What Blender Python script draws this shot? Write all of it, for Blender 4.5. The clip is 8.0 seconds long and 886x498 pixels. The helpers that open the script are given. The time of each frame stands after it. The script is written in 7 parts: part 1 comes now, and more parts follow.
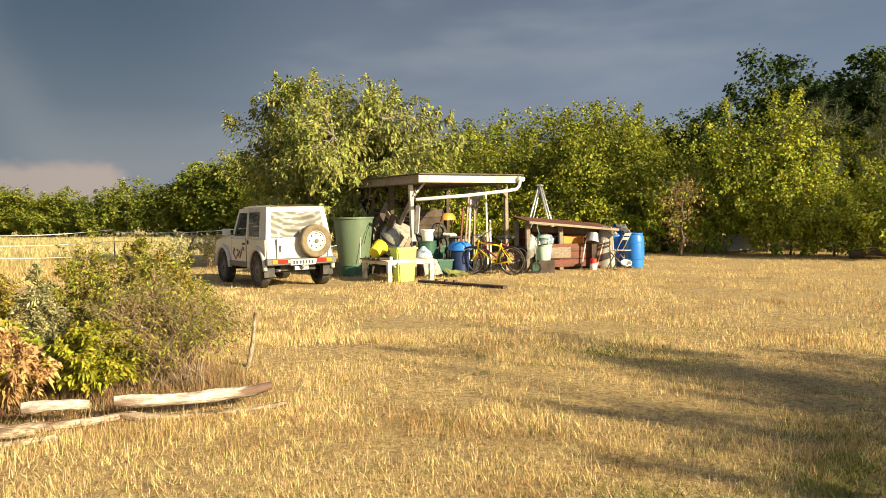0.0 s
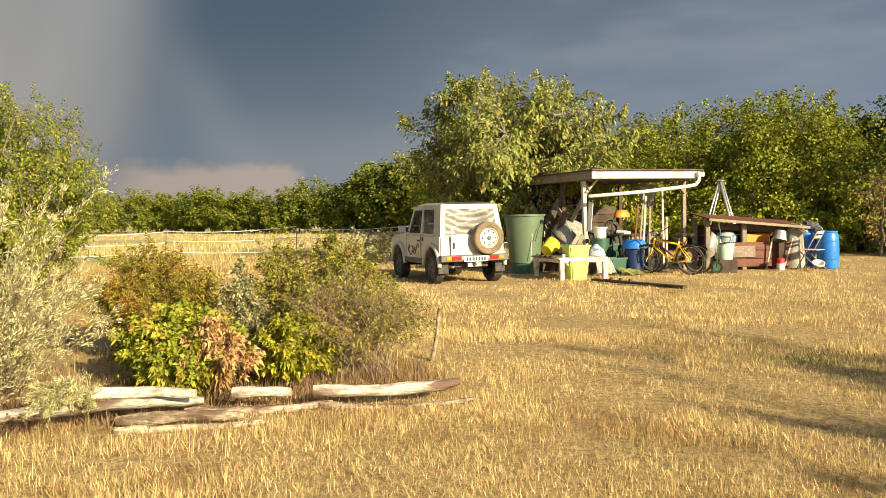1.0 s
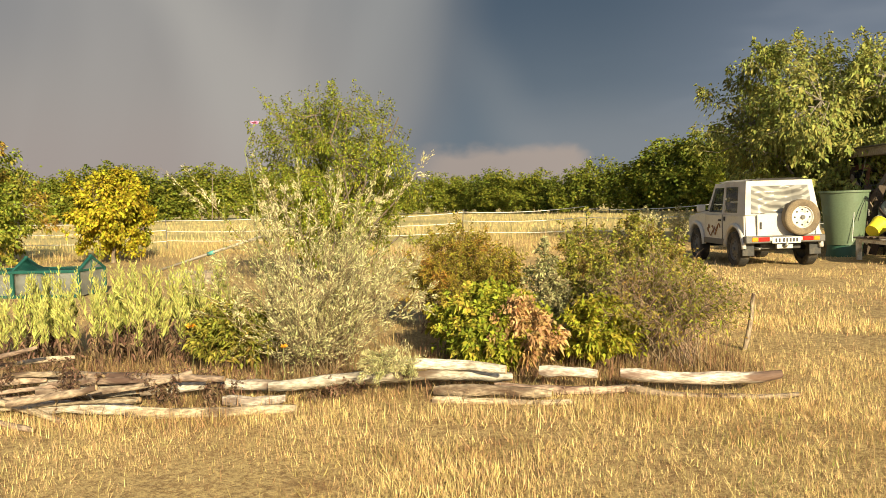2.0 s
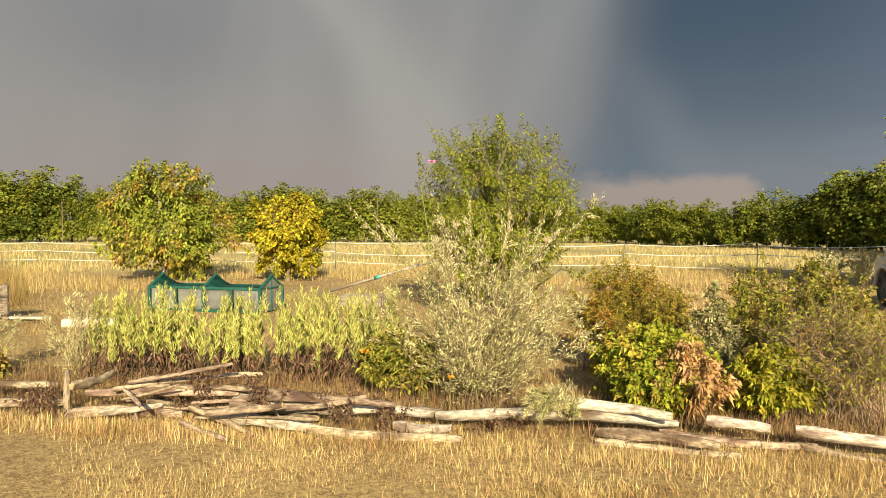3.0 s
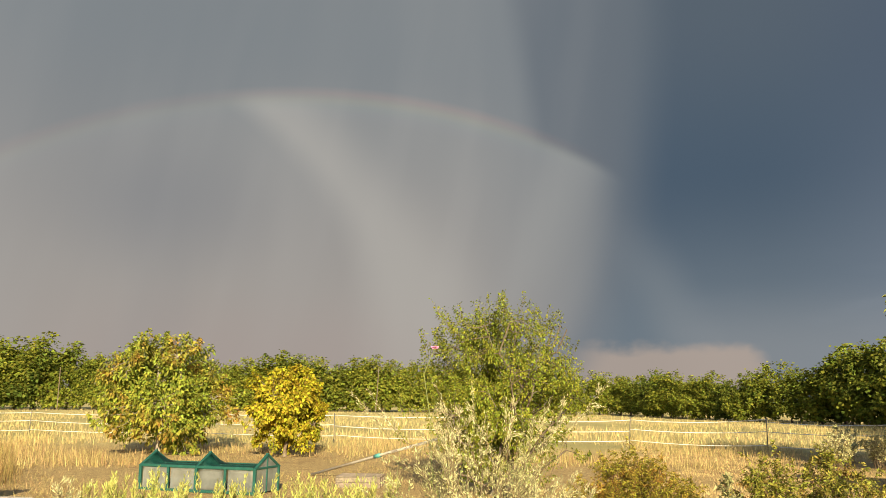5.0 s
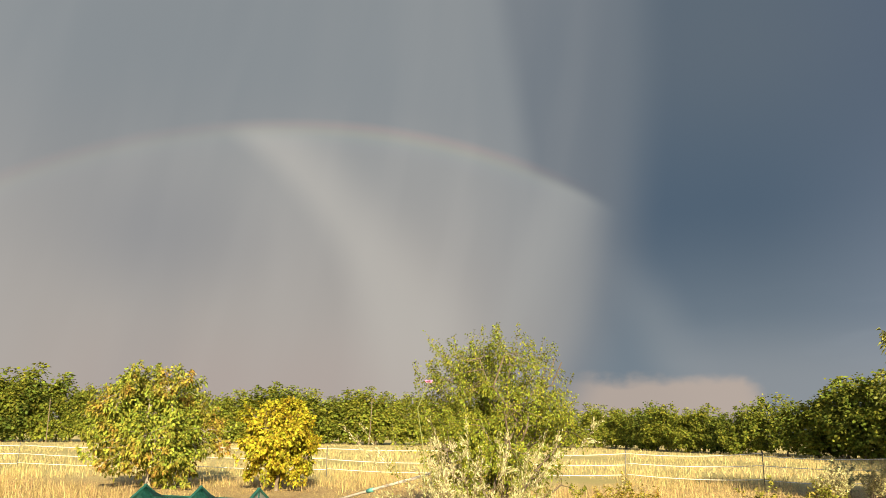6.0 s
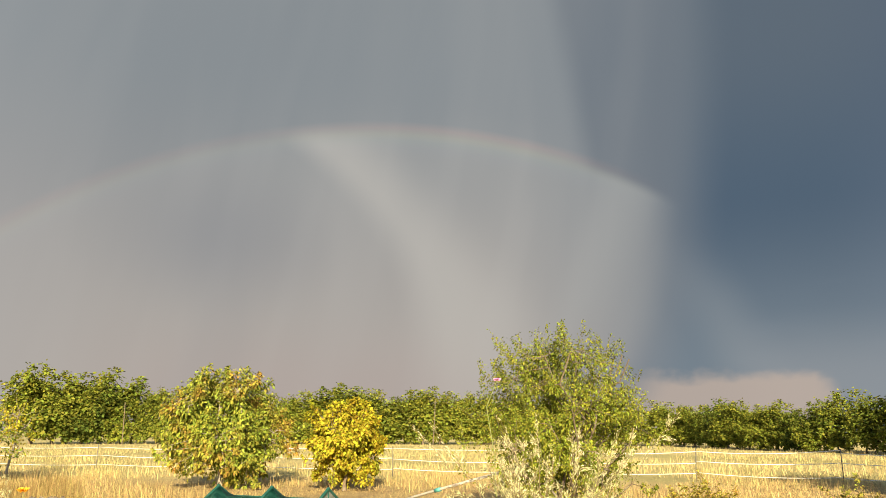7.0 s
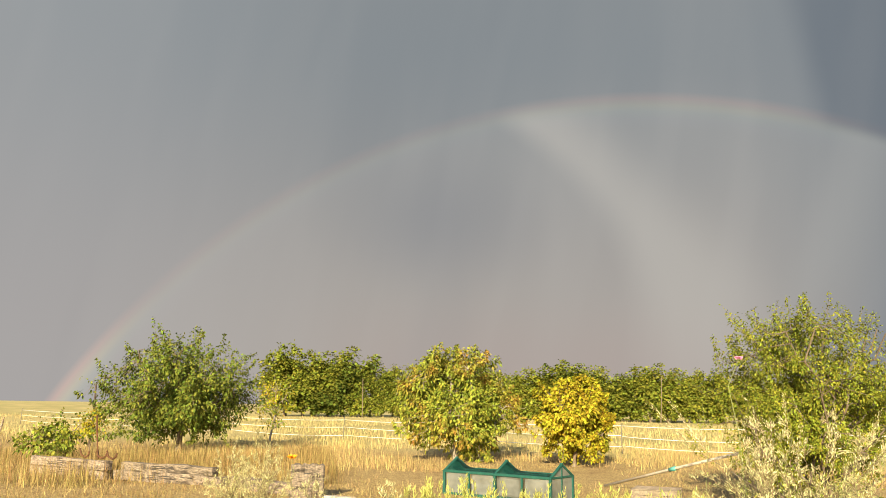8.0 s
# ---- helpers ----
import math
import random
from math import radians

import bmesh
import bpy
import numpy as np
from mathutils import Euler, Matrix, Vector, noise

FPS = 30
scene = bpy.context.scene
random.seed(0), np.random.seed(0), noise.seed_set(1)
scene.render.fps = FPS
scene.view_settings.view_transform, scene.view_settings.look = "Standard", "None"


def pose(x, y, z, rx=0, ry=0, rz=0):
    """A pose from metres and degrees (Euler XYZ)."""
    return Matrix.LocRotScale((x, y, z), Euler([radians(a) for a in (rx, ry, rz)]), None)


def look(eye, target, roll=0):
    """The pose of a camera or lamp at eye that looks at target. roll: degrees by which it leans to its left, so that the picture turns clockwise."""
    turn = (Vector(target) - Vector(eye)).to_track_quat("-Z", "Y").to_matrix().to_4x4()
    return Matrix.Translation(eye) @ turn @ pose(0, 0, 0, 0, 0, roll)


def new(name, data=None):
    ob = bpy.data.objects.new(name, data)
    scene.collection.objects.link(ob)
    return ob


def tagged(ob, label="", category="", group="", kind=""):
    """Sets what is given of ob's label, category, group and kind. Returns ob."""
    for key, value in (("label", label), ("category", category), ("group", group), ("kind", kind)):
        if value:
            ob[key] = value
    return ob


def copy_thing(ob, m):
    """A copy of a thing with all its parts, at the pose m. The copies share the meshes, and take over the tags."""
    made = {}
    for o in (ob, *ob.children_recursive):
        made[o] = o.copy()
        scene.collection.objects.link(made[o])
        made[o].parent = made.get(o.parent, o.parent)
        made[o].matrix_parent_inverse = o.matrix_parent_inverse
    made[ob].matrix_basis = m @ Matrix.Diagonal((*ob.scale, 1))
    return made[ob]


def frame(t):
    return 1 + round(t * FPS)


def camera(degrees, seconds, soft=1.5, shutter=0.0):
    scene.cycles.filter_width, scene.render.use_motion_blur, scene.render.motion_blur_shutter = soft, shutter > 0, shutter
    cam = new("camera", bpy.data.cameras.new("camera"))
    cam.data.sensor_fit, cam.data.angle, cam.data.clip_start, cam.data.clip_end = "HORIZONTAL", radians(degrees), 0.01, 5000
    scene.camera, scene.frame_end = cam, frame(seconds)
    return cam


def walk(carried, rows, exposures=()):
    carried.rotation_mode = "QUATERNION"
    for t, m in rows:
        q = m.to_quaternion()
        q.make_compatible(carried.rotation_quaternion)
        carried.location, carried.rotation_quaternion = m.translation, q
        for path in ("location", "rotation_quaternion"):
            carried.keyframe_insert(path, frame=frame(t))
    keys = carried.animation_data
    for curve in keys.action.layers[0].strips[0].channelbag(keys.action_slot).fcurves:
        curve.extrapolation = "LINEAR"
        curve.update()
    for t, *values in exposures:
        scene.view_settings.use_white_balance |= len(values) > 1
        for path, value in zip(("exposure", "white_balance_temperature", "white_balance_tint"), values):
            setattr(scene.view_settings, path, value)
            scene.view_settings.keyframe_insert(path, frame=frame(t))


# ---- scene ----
cam = camera(58.6, 8.0, soft=0.55)
PATH = [
    (0, (-0.459, 0.102, 1.674), (-0.445, 2.1, 1.589), -1.0),
    (0.5, (-0.541, 0.138, 1.668), (-0.746, 2.126, 1.585), -0.5),
    (1, (-0.651, 0.156, 1.673), (-1.046, 2.115, 1.589), -1.1),
    (1.5, (-0.754, 0.157, 1.679), (-1.442, 2.031, 1.55), -1.7),
    (2, (-0.823, 0.172, 1.679), (-1.88, 1.866, 1.562), -1.8),
    (2.2, (-0.815, 0.171, 1.69), (-2.029, 1.757, 1.588), -1.3),
    (3.3, (-0.797, -0.06, 1.822), (-2.178, 1.386, 1.803), 0.1),
    (3.5, (-0.791, -0.063, 1.844), (-2.172, 1.384, 1.875), -0.1),
    (4, (-0.792, -0.053, 1.87), (-2.165, 1.391, 2.042), -0.0),
    (4.5, (-0.805, -0.033, 1.913), (-2.175, 1.405, 2.153), 0.0),
    (5, (-0.8, -0.033, 1.94), (-2.15, 1.394, 2.316), 0.5),
    (6.5, (-0.811, -0.023, 1.961), (-2.141, 1.398, 2.419), 0.5),
    (7, (-0.886, -0.019, 1.954), (-2.32, 1.3, 2.405), 0.1),
    (7.5, (-0.911, -0.059, 1.975), (-2.558, 0.987, 2.416), 0.8),
    (8, (-0.824, -0.214, 1.962), (-2.576, 0.668, 2.353), 0.8),
]
walk(cam, [(t, look(e, a, r)) for t, e, a, r in PATH], exposures=((0.0, 1.28), (1.5, 1.11), (3.5, 0.98), (4.6, 1.03), (5.0, 1.07), (6.4, 1.31), (8.0, 1.25)))

# ---- world, sun ----
BOW_AZ, SUN_EL = radians(51.5), radians(20.2)      # middle of the rainbow, left of +y; height of the sun
SUN_DIR = Vector((math.sin(BOW_AZ) * math.cos(SUN_EL), -math.cos(BOW_AZ) * math.cos(SUN_EL), math.sin(SUN_EL)))
sun = new("sun", bpy.data.lights.new("sun", "SUN"))
sun.data.energy, sun.data.angle, sun.data.color = 4.5, radians(0.6), (1.0, 0.835, 0.51)
sun.matrix_world = look(SUN_DIR * 50, (0, 0, 0))


class Nodes:
    """Short hand for building a node tree."""

    def __init__(self, tree):
        self.t = tree
        tree.nodes.clear()

    def n(self, kind, **values):
        node = self.t.nodes.new(kind)
        for key, value in values.items():
            setattr(node, key, value)
        return node

    def put(self, socket, value):
        if isinstance(value, bpy.types.NodeSocket):
            self.t.links.new(value, socket)
        elif value is not None:
            if isinstance(value, tuple) and len(value) == 3 and socket.type == "RGBA":
                value = (*value, 1)
            socket.default_value = value

    def math(self, op, a, b=None, c=None, clamp=False):
        node = self.n("ShaderNodeMath", operation=op, use_clamp=clamp)
        for socket, value in zip(node.inputs, (a, b, c)):
            self.put(socket, value)
        return node.outputs[0]

    def step(self, v, lo, hi, a=0.0, b=1.0):
        node = self.n("ShaderNodeMapRange", interpolation_type="SMOOTHSTEP")
        for socket, value in zip(node.inputs, (v, lo, hi, a, b)):
            self.put(socket, value)
        return node.outputs[0]

    def mix(self, f, a, b, blend="MIX"):
        node = self.n("ShaderNodeMix", data_type="RGBA", blend_type=blend)
        self.put(node.inputs[0], f), self.put(node.inputs[6], a), self.put(node.inputs[7], b)
        return node.outputs[2]

    def noise(self, vec, scale, detail=3.0, rough=0.5, distort=0.0):
        node = self.n("ShaderNodeTexNoise")
        self.put(node.inputs["Vector"], vec)
        for key, value in (("Scale", scale), ("Detail", detail), ("Roughness", rough), ("Distortion", distort)):
            node.inputs[key].default_value = value
        return node.outputs[0]

    def ramp(self, v, *stops):
        node = self.n("ShaderNodeValToRGB")
        e = node.color_ramp.elements
        while len(e) < len(stops):
            e.new(0.5)
        for el, (p, c) in zip(e, stops):
            el.position, el.color = p, (*c, 1)
        self.put(node.inputs[0], v)
        return node.outputs[0]

    def vec(self, x, y, z):
        node = self.n("ShaderNodeCombineXYZ")
        for socket, value in zip(node.inputs, (x, y, z)):
            self.put(socket, value)
        return node.outputs[0]


def lin(r, g, b, gain=1.0):
    """Linear colour from 0..255 display values."""
    f = lambda c: (c / 255 / 12.92 if c < 10 else ((c / 255 + 0.055) / 1.055) ** 2.4) * gain
    return (f(r), f(g), f(b))


EXPO = 1.22
SKYGAIN = 2 ** -EXPO
world = bpy.data.worlds.new("stormy_sky")
scene.world, world.use_nodes = world, True
w = Nodes(world.node_tree)
co = w.n("ShaderNodeTexCoord").outputs["Generated"]
sep = w.n("ShaderNodeSeparateXYZ")
w.put(sep.inputs[0], co)
X, Y, Z = sep.outputs
az = w.math("MULTIPLY", w.math("ARCTAN2", w.math("MULTIPLY", X, -1.0), Y), 180 / math.pi)
el = w.math("MULTIPLY", w.math("ARCSINE", Z), 180 / math.pi)
# slow drift that bends the veils of rain, and the streaks themselves
bend = w.math("MULTIPLY", w.math("SUBTRACT", w.noise(w.vec(w.math("MULTIPLY", az, 0.03), w.math("MULTIPLY", el, 0.05), 0.0), 1.0, 1.0), 0.5), 7.0)
slope = w.math("MULTIPLY", w.math("SUBTRACT", el, 10.0), 0.18)
az2 = w.math("ADD", az, w.math("ADD", bend, slope))
veil = w.noise(w.vec(w.math("MULTIPLY", az2, 0.085), w.math("MULTIPLY", el, 0.02), 3.0), 1.0, 3.0, 0.45)
soft = w.noise(w.vec(w.math("MULTIPLY", az, 0.03), w.math("MULTIPLY", el, 0.12), 7.0), 1.0, 4.0, 0.55)
# far storm cloud: slate in the north, grey rain in the west
slate = w.mix(w.step(el, 2.0, 24.0), lin(130, 141, 155), lin(86, 99, 117))
slate = w.mix(w.step(az, 2.0, -16.0), slate, w.mix(w.step(el, 4.0, 20.0), lin(128, 142, 160), lin(100, 114, 134)))
blue = w.mix(w.step(el, 3.0, 16.0), lin(116, 128, 138), lin(80, 97, 114))
blue = w.mix(w.step(el, 15.0, 27.0), blue, lin(92, 104, 116))
dark = w.mix(w.step(az, 4.0, 22.0), slate, blue)
rain = w.mix(w.step(el, 0.0, 26.0), lin(168, 160, 153), lin(134, 140, 144))
rain = w.mix(w.step(az, 66.0, 94.0), rain, w.mix(w.step(el, 0.0, 30.0), lin(168, 164, 162), lin(148, 153, 156)))
# height above the point opposite the sun, for the rainbow and the brighter sky inside it
dot = w.n("ShaderNodeVectorMath", operation="DOT_PRODUCT")
w.put(dot.inputs[0], co)
dot.inputs[1].default_value = -SUN_DIR
ring = w.math("MULTIPLY", w.math("ARCCOSINE", dot.outputs["Value"]), 180 / math.pi)
inside = w.step(ring, 42.0, 41.0)
outside = w.math("SUBTRACT", 1.0, inside)
# the edge of the rain: upright high up, swinging west near the ground
wob = w.math("MULTIPLY", w.math("SUBTRACT", veil, 0.5), 2.2)
edge = w.math("ADD", 29.0, w.math("MULTIPLY", 8.0, w.math("EXPONENT", w.math("MULTIPLY", el, -0.105))))
past = w.math("SUBTRACT", w.math("ADD", az, wob), edge)
rain = w.mix(w.math("MULTIPLY", w.step(el, 9.0, 1.0), w.step(az, 78.0, 62.0)), rain, lin(168, 155, 149))
rain = w.mix(w.math("MULTIPLY", w.step(az, 46.0, 34.0), 0.55), rain, lin(128, 135, 141))
sky = w.mix(w.step(past, -4.2, 4.6), dark, rain)
# darker cloud high over the rain's edge
over = w.math("SUBTRACT", w.math("ADD", az, wob), w.math("ADD", 32.6, w.math("MULTIPLY", el, 0.20)))
lid_ = w.math("MULTIPLY", w.math("MULTIPLY", outside, w.step(over, 1.6, -1.2)), w.step(past, -2.0, 1.5))
sky = w.mix(w.math("MULTIPLY", lid_, 0.62), sky, lin(103, 112, 122))
# a thin veil trailing out beyond the edge, with clear dark between
trail = w.math("SUBTRACT", az, w.math("ADD", 24.6, w.math("MULTIPLY", el, 0.42)))
veil2 = w.math("MULTIPLY", w.math("MULTIPLY", w.step(w.math("ABSOLUTE", trail), 3.4, 0.0), w.step(el, 14.0, 8.0)), w.step(el, 2.0, 5.0))
sky = w.mix(w.math("MULTIPLY", veil2, 0.30), sky, lin(146, 151, 154))
# broad mottling and fine upright streaks in the rain
wet = w.step(past, -1.0, 5.0)
sky = w.mix(w.math("MULTIPLY", w.step(veil, 0.50, 0.80), w.math("MULTIPLY", wet, w.step(ring, 44.0, 41.0, 0.10, 0.20))), sky, lin(182, 178, 172))
sky = w.mix(w.math("MULTIPLY", w.step(veil, 0.50, 0.22), w.math("MULTIPLY", wet, 0.26)), sky, lin(112, 118, 127))
fall = w.noise(w.vec(w.math("MULTIPLY", w.math("ADD", az, slope), 0.26), w.math("MULTIPLY", el, 0.05), 5.0), 1.0, 2.0, 0.45)
sky = w.mix(w.math("MULTIPLY", w.step(fall, 0.42, 0.72), w.math("MULTIPLY", wet, w.step(ring, 44.0, 41.0, 0.05, 0.08))), sky, lin(190, 187, 182))
# dark hollow west of the bright shaft
hx, hy = w.math("MULTIPLY", w.math("SUBTRACT", w.math("ADD", az, wob), 63.5), 1 / 8.0), w.math("MULTIPLY", w.math("SUBTRACT", el, 13.4), 1 / 5.0)
hollow = w.step(w.math("SQRT", w.math("ADD", w.math("MULTIPLY", hx, hx), w.math("MULTIPLY", hy, hy))), 1.35, 0.0)
sky = w.mix(w.math("MULTIPLY", w.math("MULTIPLY", hollow, inside), 0.46), sky, lin(118, 123, 132))
# bright shaft of rain that leans over as it falls, with a crisp western side
west = w.math("ADD", 48.0, w.math("MULTIPLY", w.math("POWER", w.math("MAXIMUM", el, 0.0), 3.0), 0.0012))
ds = w.math("SUBTRACT", west, w.math("ADD", az, w.math("MULTIPLY", wob, 0.5)))
east = w.math("SUBTRACT", az, w.math("ADD", 28.5, w.math("MULTIPLY", el, 1.13)))
shaft = w.math("MULTIPLY", w.math("MULTIPLY", w.step(ds, -2.2, 1.8), w.step(ds, 11.0, 2.5)), w.math("MULTIPLY", w.step(east, -4.0, 6.0), w.step(el, -8.0, 9.0)))
shaft = w.math("MULTIPLY", shaft, w.step(ring, 42.5, 40.5))
sky = w.mix(w.math("MULTIPLY", shaft, 0.50), sky, lin(190, 186, 178))
# paler rain just inside the edge
inner = w.math("SUBTRACT", az, w.math("SUBTRACT", 41.4, w.math("MULTIPLY", el, 0.46)))
pale = w.math("MULTIPLY", w.math("MULTIPLY", w.step(w.math("ABSOLUTE", inner), 3.4, 0.0), inside), w.step(el, 4.0, 10.0))
sky = w.mix(w.math("MULTIPLY", pale, 0.18), sky, lin(172, 173, 169))
# lighter wisps low in the north and a lit cumulus bank behind the trees
sky = w.mix(w.math("MULTIPLY", w.step(soft, 0.44, 0.62), w.math("MULTIPLY", w.math("MULTIPLY", w.step(az, 29.0, 14.0), w.step(w.math("SUBTRACT", el, w.step(az, 14.0, 4.0, 0.0, 14.0)), 12.0, 5.0)), 0.62)), sky, lin(146, 154, 164))
sky = w.mix(w.math("MULTIPLY", w.math("MULTIPLY", w.step(el, 8.5, 3.0), w.step(az, 29.0, 24.0)), 0.65), sky, lin(146, 150, 154))
puff = w.noise(w.vec(w.math("MULTIPLY", az, 0.35), w.math("MULTIPLY", el, 0.5), 1.0), 1.0, 4.0)
bank = w.math("MULTIPLY", w.step(w.math("ADD", az, w.math("MULTIPLY", puff, 3.0)), 22.2, 24.2), w.step(w.math("ADD", az, w.math("MULTIPLY", el, 0.6)), 37.5, 33.0))
bank = w.math("MULTIPLY", bank, w.step(w.math("SUBTRACT", el, w.math("MULTIPLY", puff, 2.2)), 3.2, 2.0))
sky = w.mix(w.math("MULTIPLY", bank, 0.75), sky, lin(190, 172, 158))
# rainbow: a ring of 41.5 degrees about the point opposite the sun
sky = w.mix(w.math("MULTIPLY", w.math("MULTIPLY", inside, w.step(past, -1.0, 2.0)), 0.12), sky, lin(205, 200, 190))
band = w.step(ring, 39.9, 42.4)
band.node.interpolation_type = "LINEAR"
bow = w.ramp(band, (0.0, (0, 0, 0)), (0.25, (0.02, 0.03, 0.04)), (0.45, (0.06, 0.11, 0.06)), (0.62, (0.28, 0.24, 0.06)), (0.80, (0.40, 0.15, 0.06)), (1.0, (0, 0, 0)))
power = w.math("ADD", w.step(az, 62.0, 48.0, 0.07, 0.17), w.step(el, 8.0, 0.0, 0.0, 0.34))
bowmask = w.math("MULTIPLY", w.math("MULTIPLY", w.step(az, 29.5, 42.0), power), w.step(az, 96.0, 91.0))
sky = w.mix(bowmask, sky, w.mix(1.0, sky, bow, "ADD"))
# clear evening sky all round the sun
nish = w.n("ShaderNodeTexSky", sky_type="NISHITA", sun_disc=False, sun_elevation=SUN_EL, sun_rotation=math.pi - BOW_AZ)
clear = w.mix(1.0, nish.outputs[0], (0.055, 0.055, 0.055), "MULTIPLY")
sun_flat = w.n("ShaderNodeVectorMath", operation="DOT_PRODUCT")
w.put(sun_flat.inputs[0], co)
sun_flat.inputs[1].default_value = Vector((SUN_DIR.x, SUN_DIR.y, 0)).normalized()
gain = w.mix(1.0, sky, (SKYGAIN, SKYGAIN, SKYGAIN), "MULTIPLY")
full = w.mix(w.step(w.math("ADD", sun_flat.outputs["Value"], w.math("MULTIPLY", Z, 0.4)), 0.0, 0.5), gain, clear)
bg, out = w.n("ShaderNodeBackground"), w.n("ShaderNodeOutputWorld")
w.put(bg.inputs[0], full), w.put(bg.inputs[1], 1.0), w.put(out.inputs[0], bg.outputs[0])


# ---- materials ----
def material(name, base, rough=0.7, metal=0.0, spread=0.15, scale=6.0, stain=None, bump=0.15, fine=60.0, island=0.0, trans=0.0, each=0.0, stretch=(1, 1, 1)):
    """A surface with grain at two scales: base colour, a stain colour in patches, fine relief; each / island: change from piece to piece."""
    m = bpy.data.materials.new(name)
    m.use_nodes = True
    k = Nodes(m.node_tree)
    tc = k.n("ShaderNodeTexCoord").outputs["Object"]
    mp = k.n("ShaderNodeMapping")
    k.put(mp.inputs[0], tc)
    mp.inputs["Scale"].default_value = stretch
    v = mp.outputs[0]
    big, small = k.noise(v, scale, 4.0, 0.6), k.noise(v, fine, 3.0, 0.6)
    dk = tuple(c * (1 - spread) for c in base)
    lt = tuple(min(1.0, c * (1 + spread)) for c in base)
    col = k.mix(k.step(small, 0.3, 0.7), dk, lt)
    if stain:
        col = k.mix(k.step(big, 0.48, 0.68), col, stain)
    else:
        col = k.mix(k.math("MULTIPLY", k.step(big, 0.35, 0.7), 0.5), col, dk)
    if island or each:
        rnd = k.n("ShaderNodeNewGeometry").outputs["Random Per Island"] if island else k.n("ShaderNodeObjectInfo").outputs["Random"]
        hsv = k.n("ShaderNodeHueSaturation")
        a = island or each
        k.put(hsv.inputs["Hue"], k.step(rnd, 0.0, 1.0, 0.5 - 0.035 * a, 0.5 + 0.03 * a))
        val = k.math("FRACT", k.math("MULTIPLY", rnd, 7.31))
        k.put(hsv.inputs["Value"], k.step(val, 0.0, 1.0, 1 - 0.45 * a, 1 + 0.45 * a))
        k.put(hsv.inputs["Color"], col)
        col = hsv.outputs[0]
    p, o = k.n("ShaderNodeBsdfPrincipled"), k.n("ShaderNodeOutputMaterial")
    k.put(p.inputs["Base Color"], col)
    k.put(p.inputs["Roughness"], k.step(small, 0.2, 0.8, max(0.02, rough - 0.12), min(1.0, rough + 0.1)))
    p.inputs["Metallic"].default_value = metal
    p.inputs["Specular IOR Level"].default_value = 0.15 if trans else 0.45
    if bump:
        b = k.n("ShaderNodeBump")
        b.inputs["Strength"].default_value, b.inputs["Distance"].default_value = bump, 0.01
        k.put(b.inputs["Height"], small), k.put(p.inputs["Normal"], b.outputs[0])
    shader = p.outputs[0]
    if trans:
        tr, mx = k.n("ShaderNodeBsdfTranslucent"), k.n("ShaderNodeMixShader")
        k.put(tr.inputs[0], col)
        k.put(mx.inputs[0], trans), k.put(mx.inputs[1], shader), k.put(mx.inputs[2], tr.outputs[0])
        shader = mx.outputs[0]
    k.put(o.inputs[0], shader)
    return m


def leafmat(name, base, stain=None, spread=0.2, island=0.95, scale=0.8, rough=0.75):
    return material(name, base, rough, 0.0, spread, scale, stain, 0.0, 9.0, island, 0.26)


# ---- building helpers ----
def np_mesh(name, verts, faces):
    """A mesh from an array of points and an array of faces, all with the same number of corners."""
    me = bpy.data.meshes.new(name)
    verts, faces = np.asarray(verts, np.float32), np.asarray(faces, np.int32)
    k = faces.shape[1]
    me.vertices.add(len(verts)), me.vertices.foreach_set("co", verts.ravel())
    me.loops.add(faces.size), me.loops.foreach_set("vertex_index", faces.ravel())
    me.polygons.add(len(faces)), me.polygons.foreach_set("loop_start", np.arange(0, faces.size, k, dtype=np.int32))
    me.update(calc_edges=True)
    me.validate()
    return me


def ob_of(name, me, mat, parent=None, label="", m=None, smooth=False):
    ob = new(name, me)
    if mat is not None and not me.materials:
        me.materials.append(mat)
    if smooth:
        me.polygons.foreach_set("use_smooth", [True] * len(me.polygons))
    if parent is not None:
        ob.parent = parent
    if m is not None:
        ob.matrix_basis = m
    if label:
        ob["label"] = label
    return ob


def part(name, bm, mat, parent=None, label="", m=None, smooth=False):
    """Links a bmesh as one mesh object under a thing or under a part."""
    me = bpy.data.meshes.new(name)
    bmesh.ops.recalc_face_normals(bm, faces=bm.faces)
    bm.to_mesh(me)
    bm.free()
    return ob_of(name, me, mat, parent, label, m, smooth)


def thing(name, m, label, category, group="", kind=""):
    e = new(name)
    e.empty_display_size = 0.1
    e.matrix_basis = m
    return tagged(e, label, category, group, kind)


def ground_z(x, y):
    r = np.hypot(x, y)
    s = np.clip(r / 9, 0, 1)
    far = np.clip((r - 130) / 200, 0, 1)
    return 0.12 + 0.18 * s * s * (3 - 2 * s) + far * 0.5


def on_ground(x, y, rz=0.0, dz=0.0):
    return pose(x, y, float(ground_z(x, y)) + dz, 0, 0, rz)


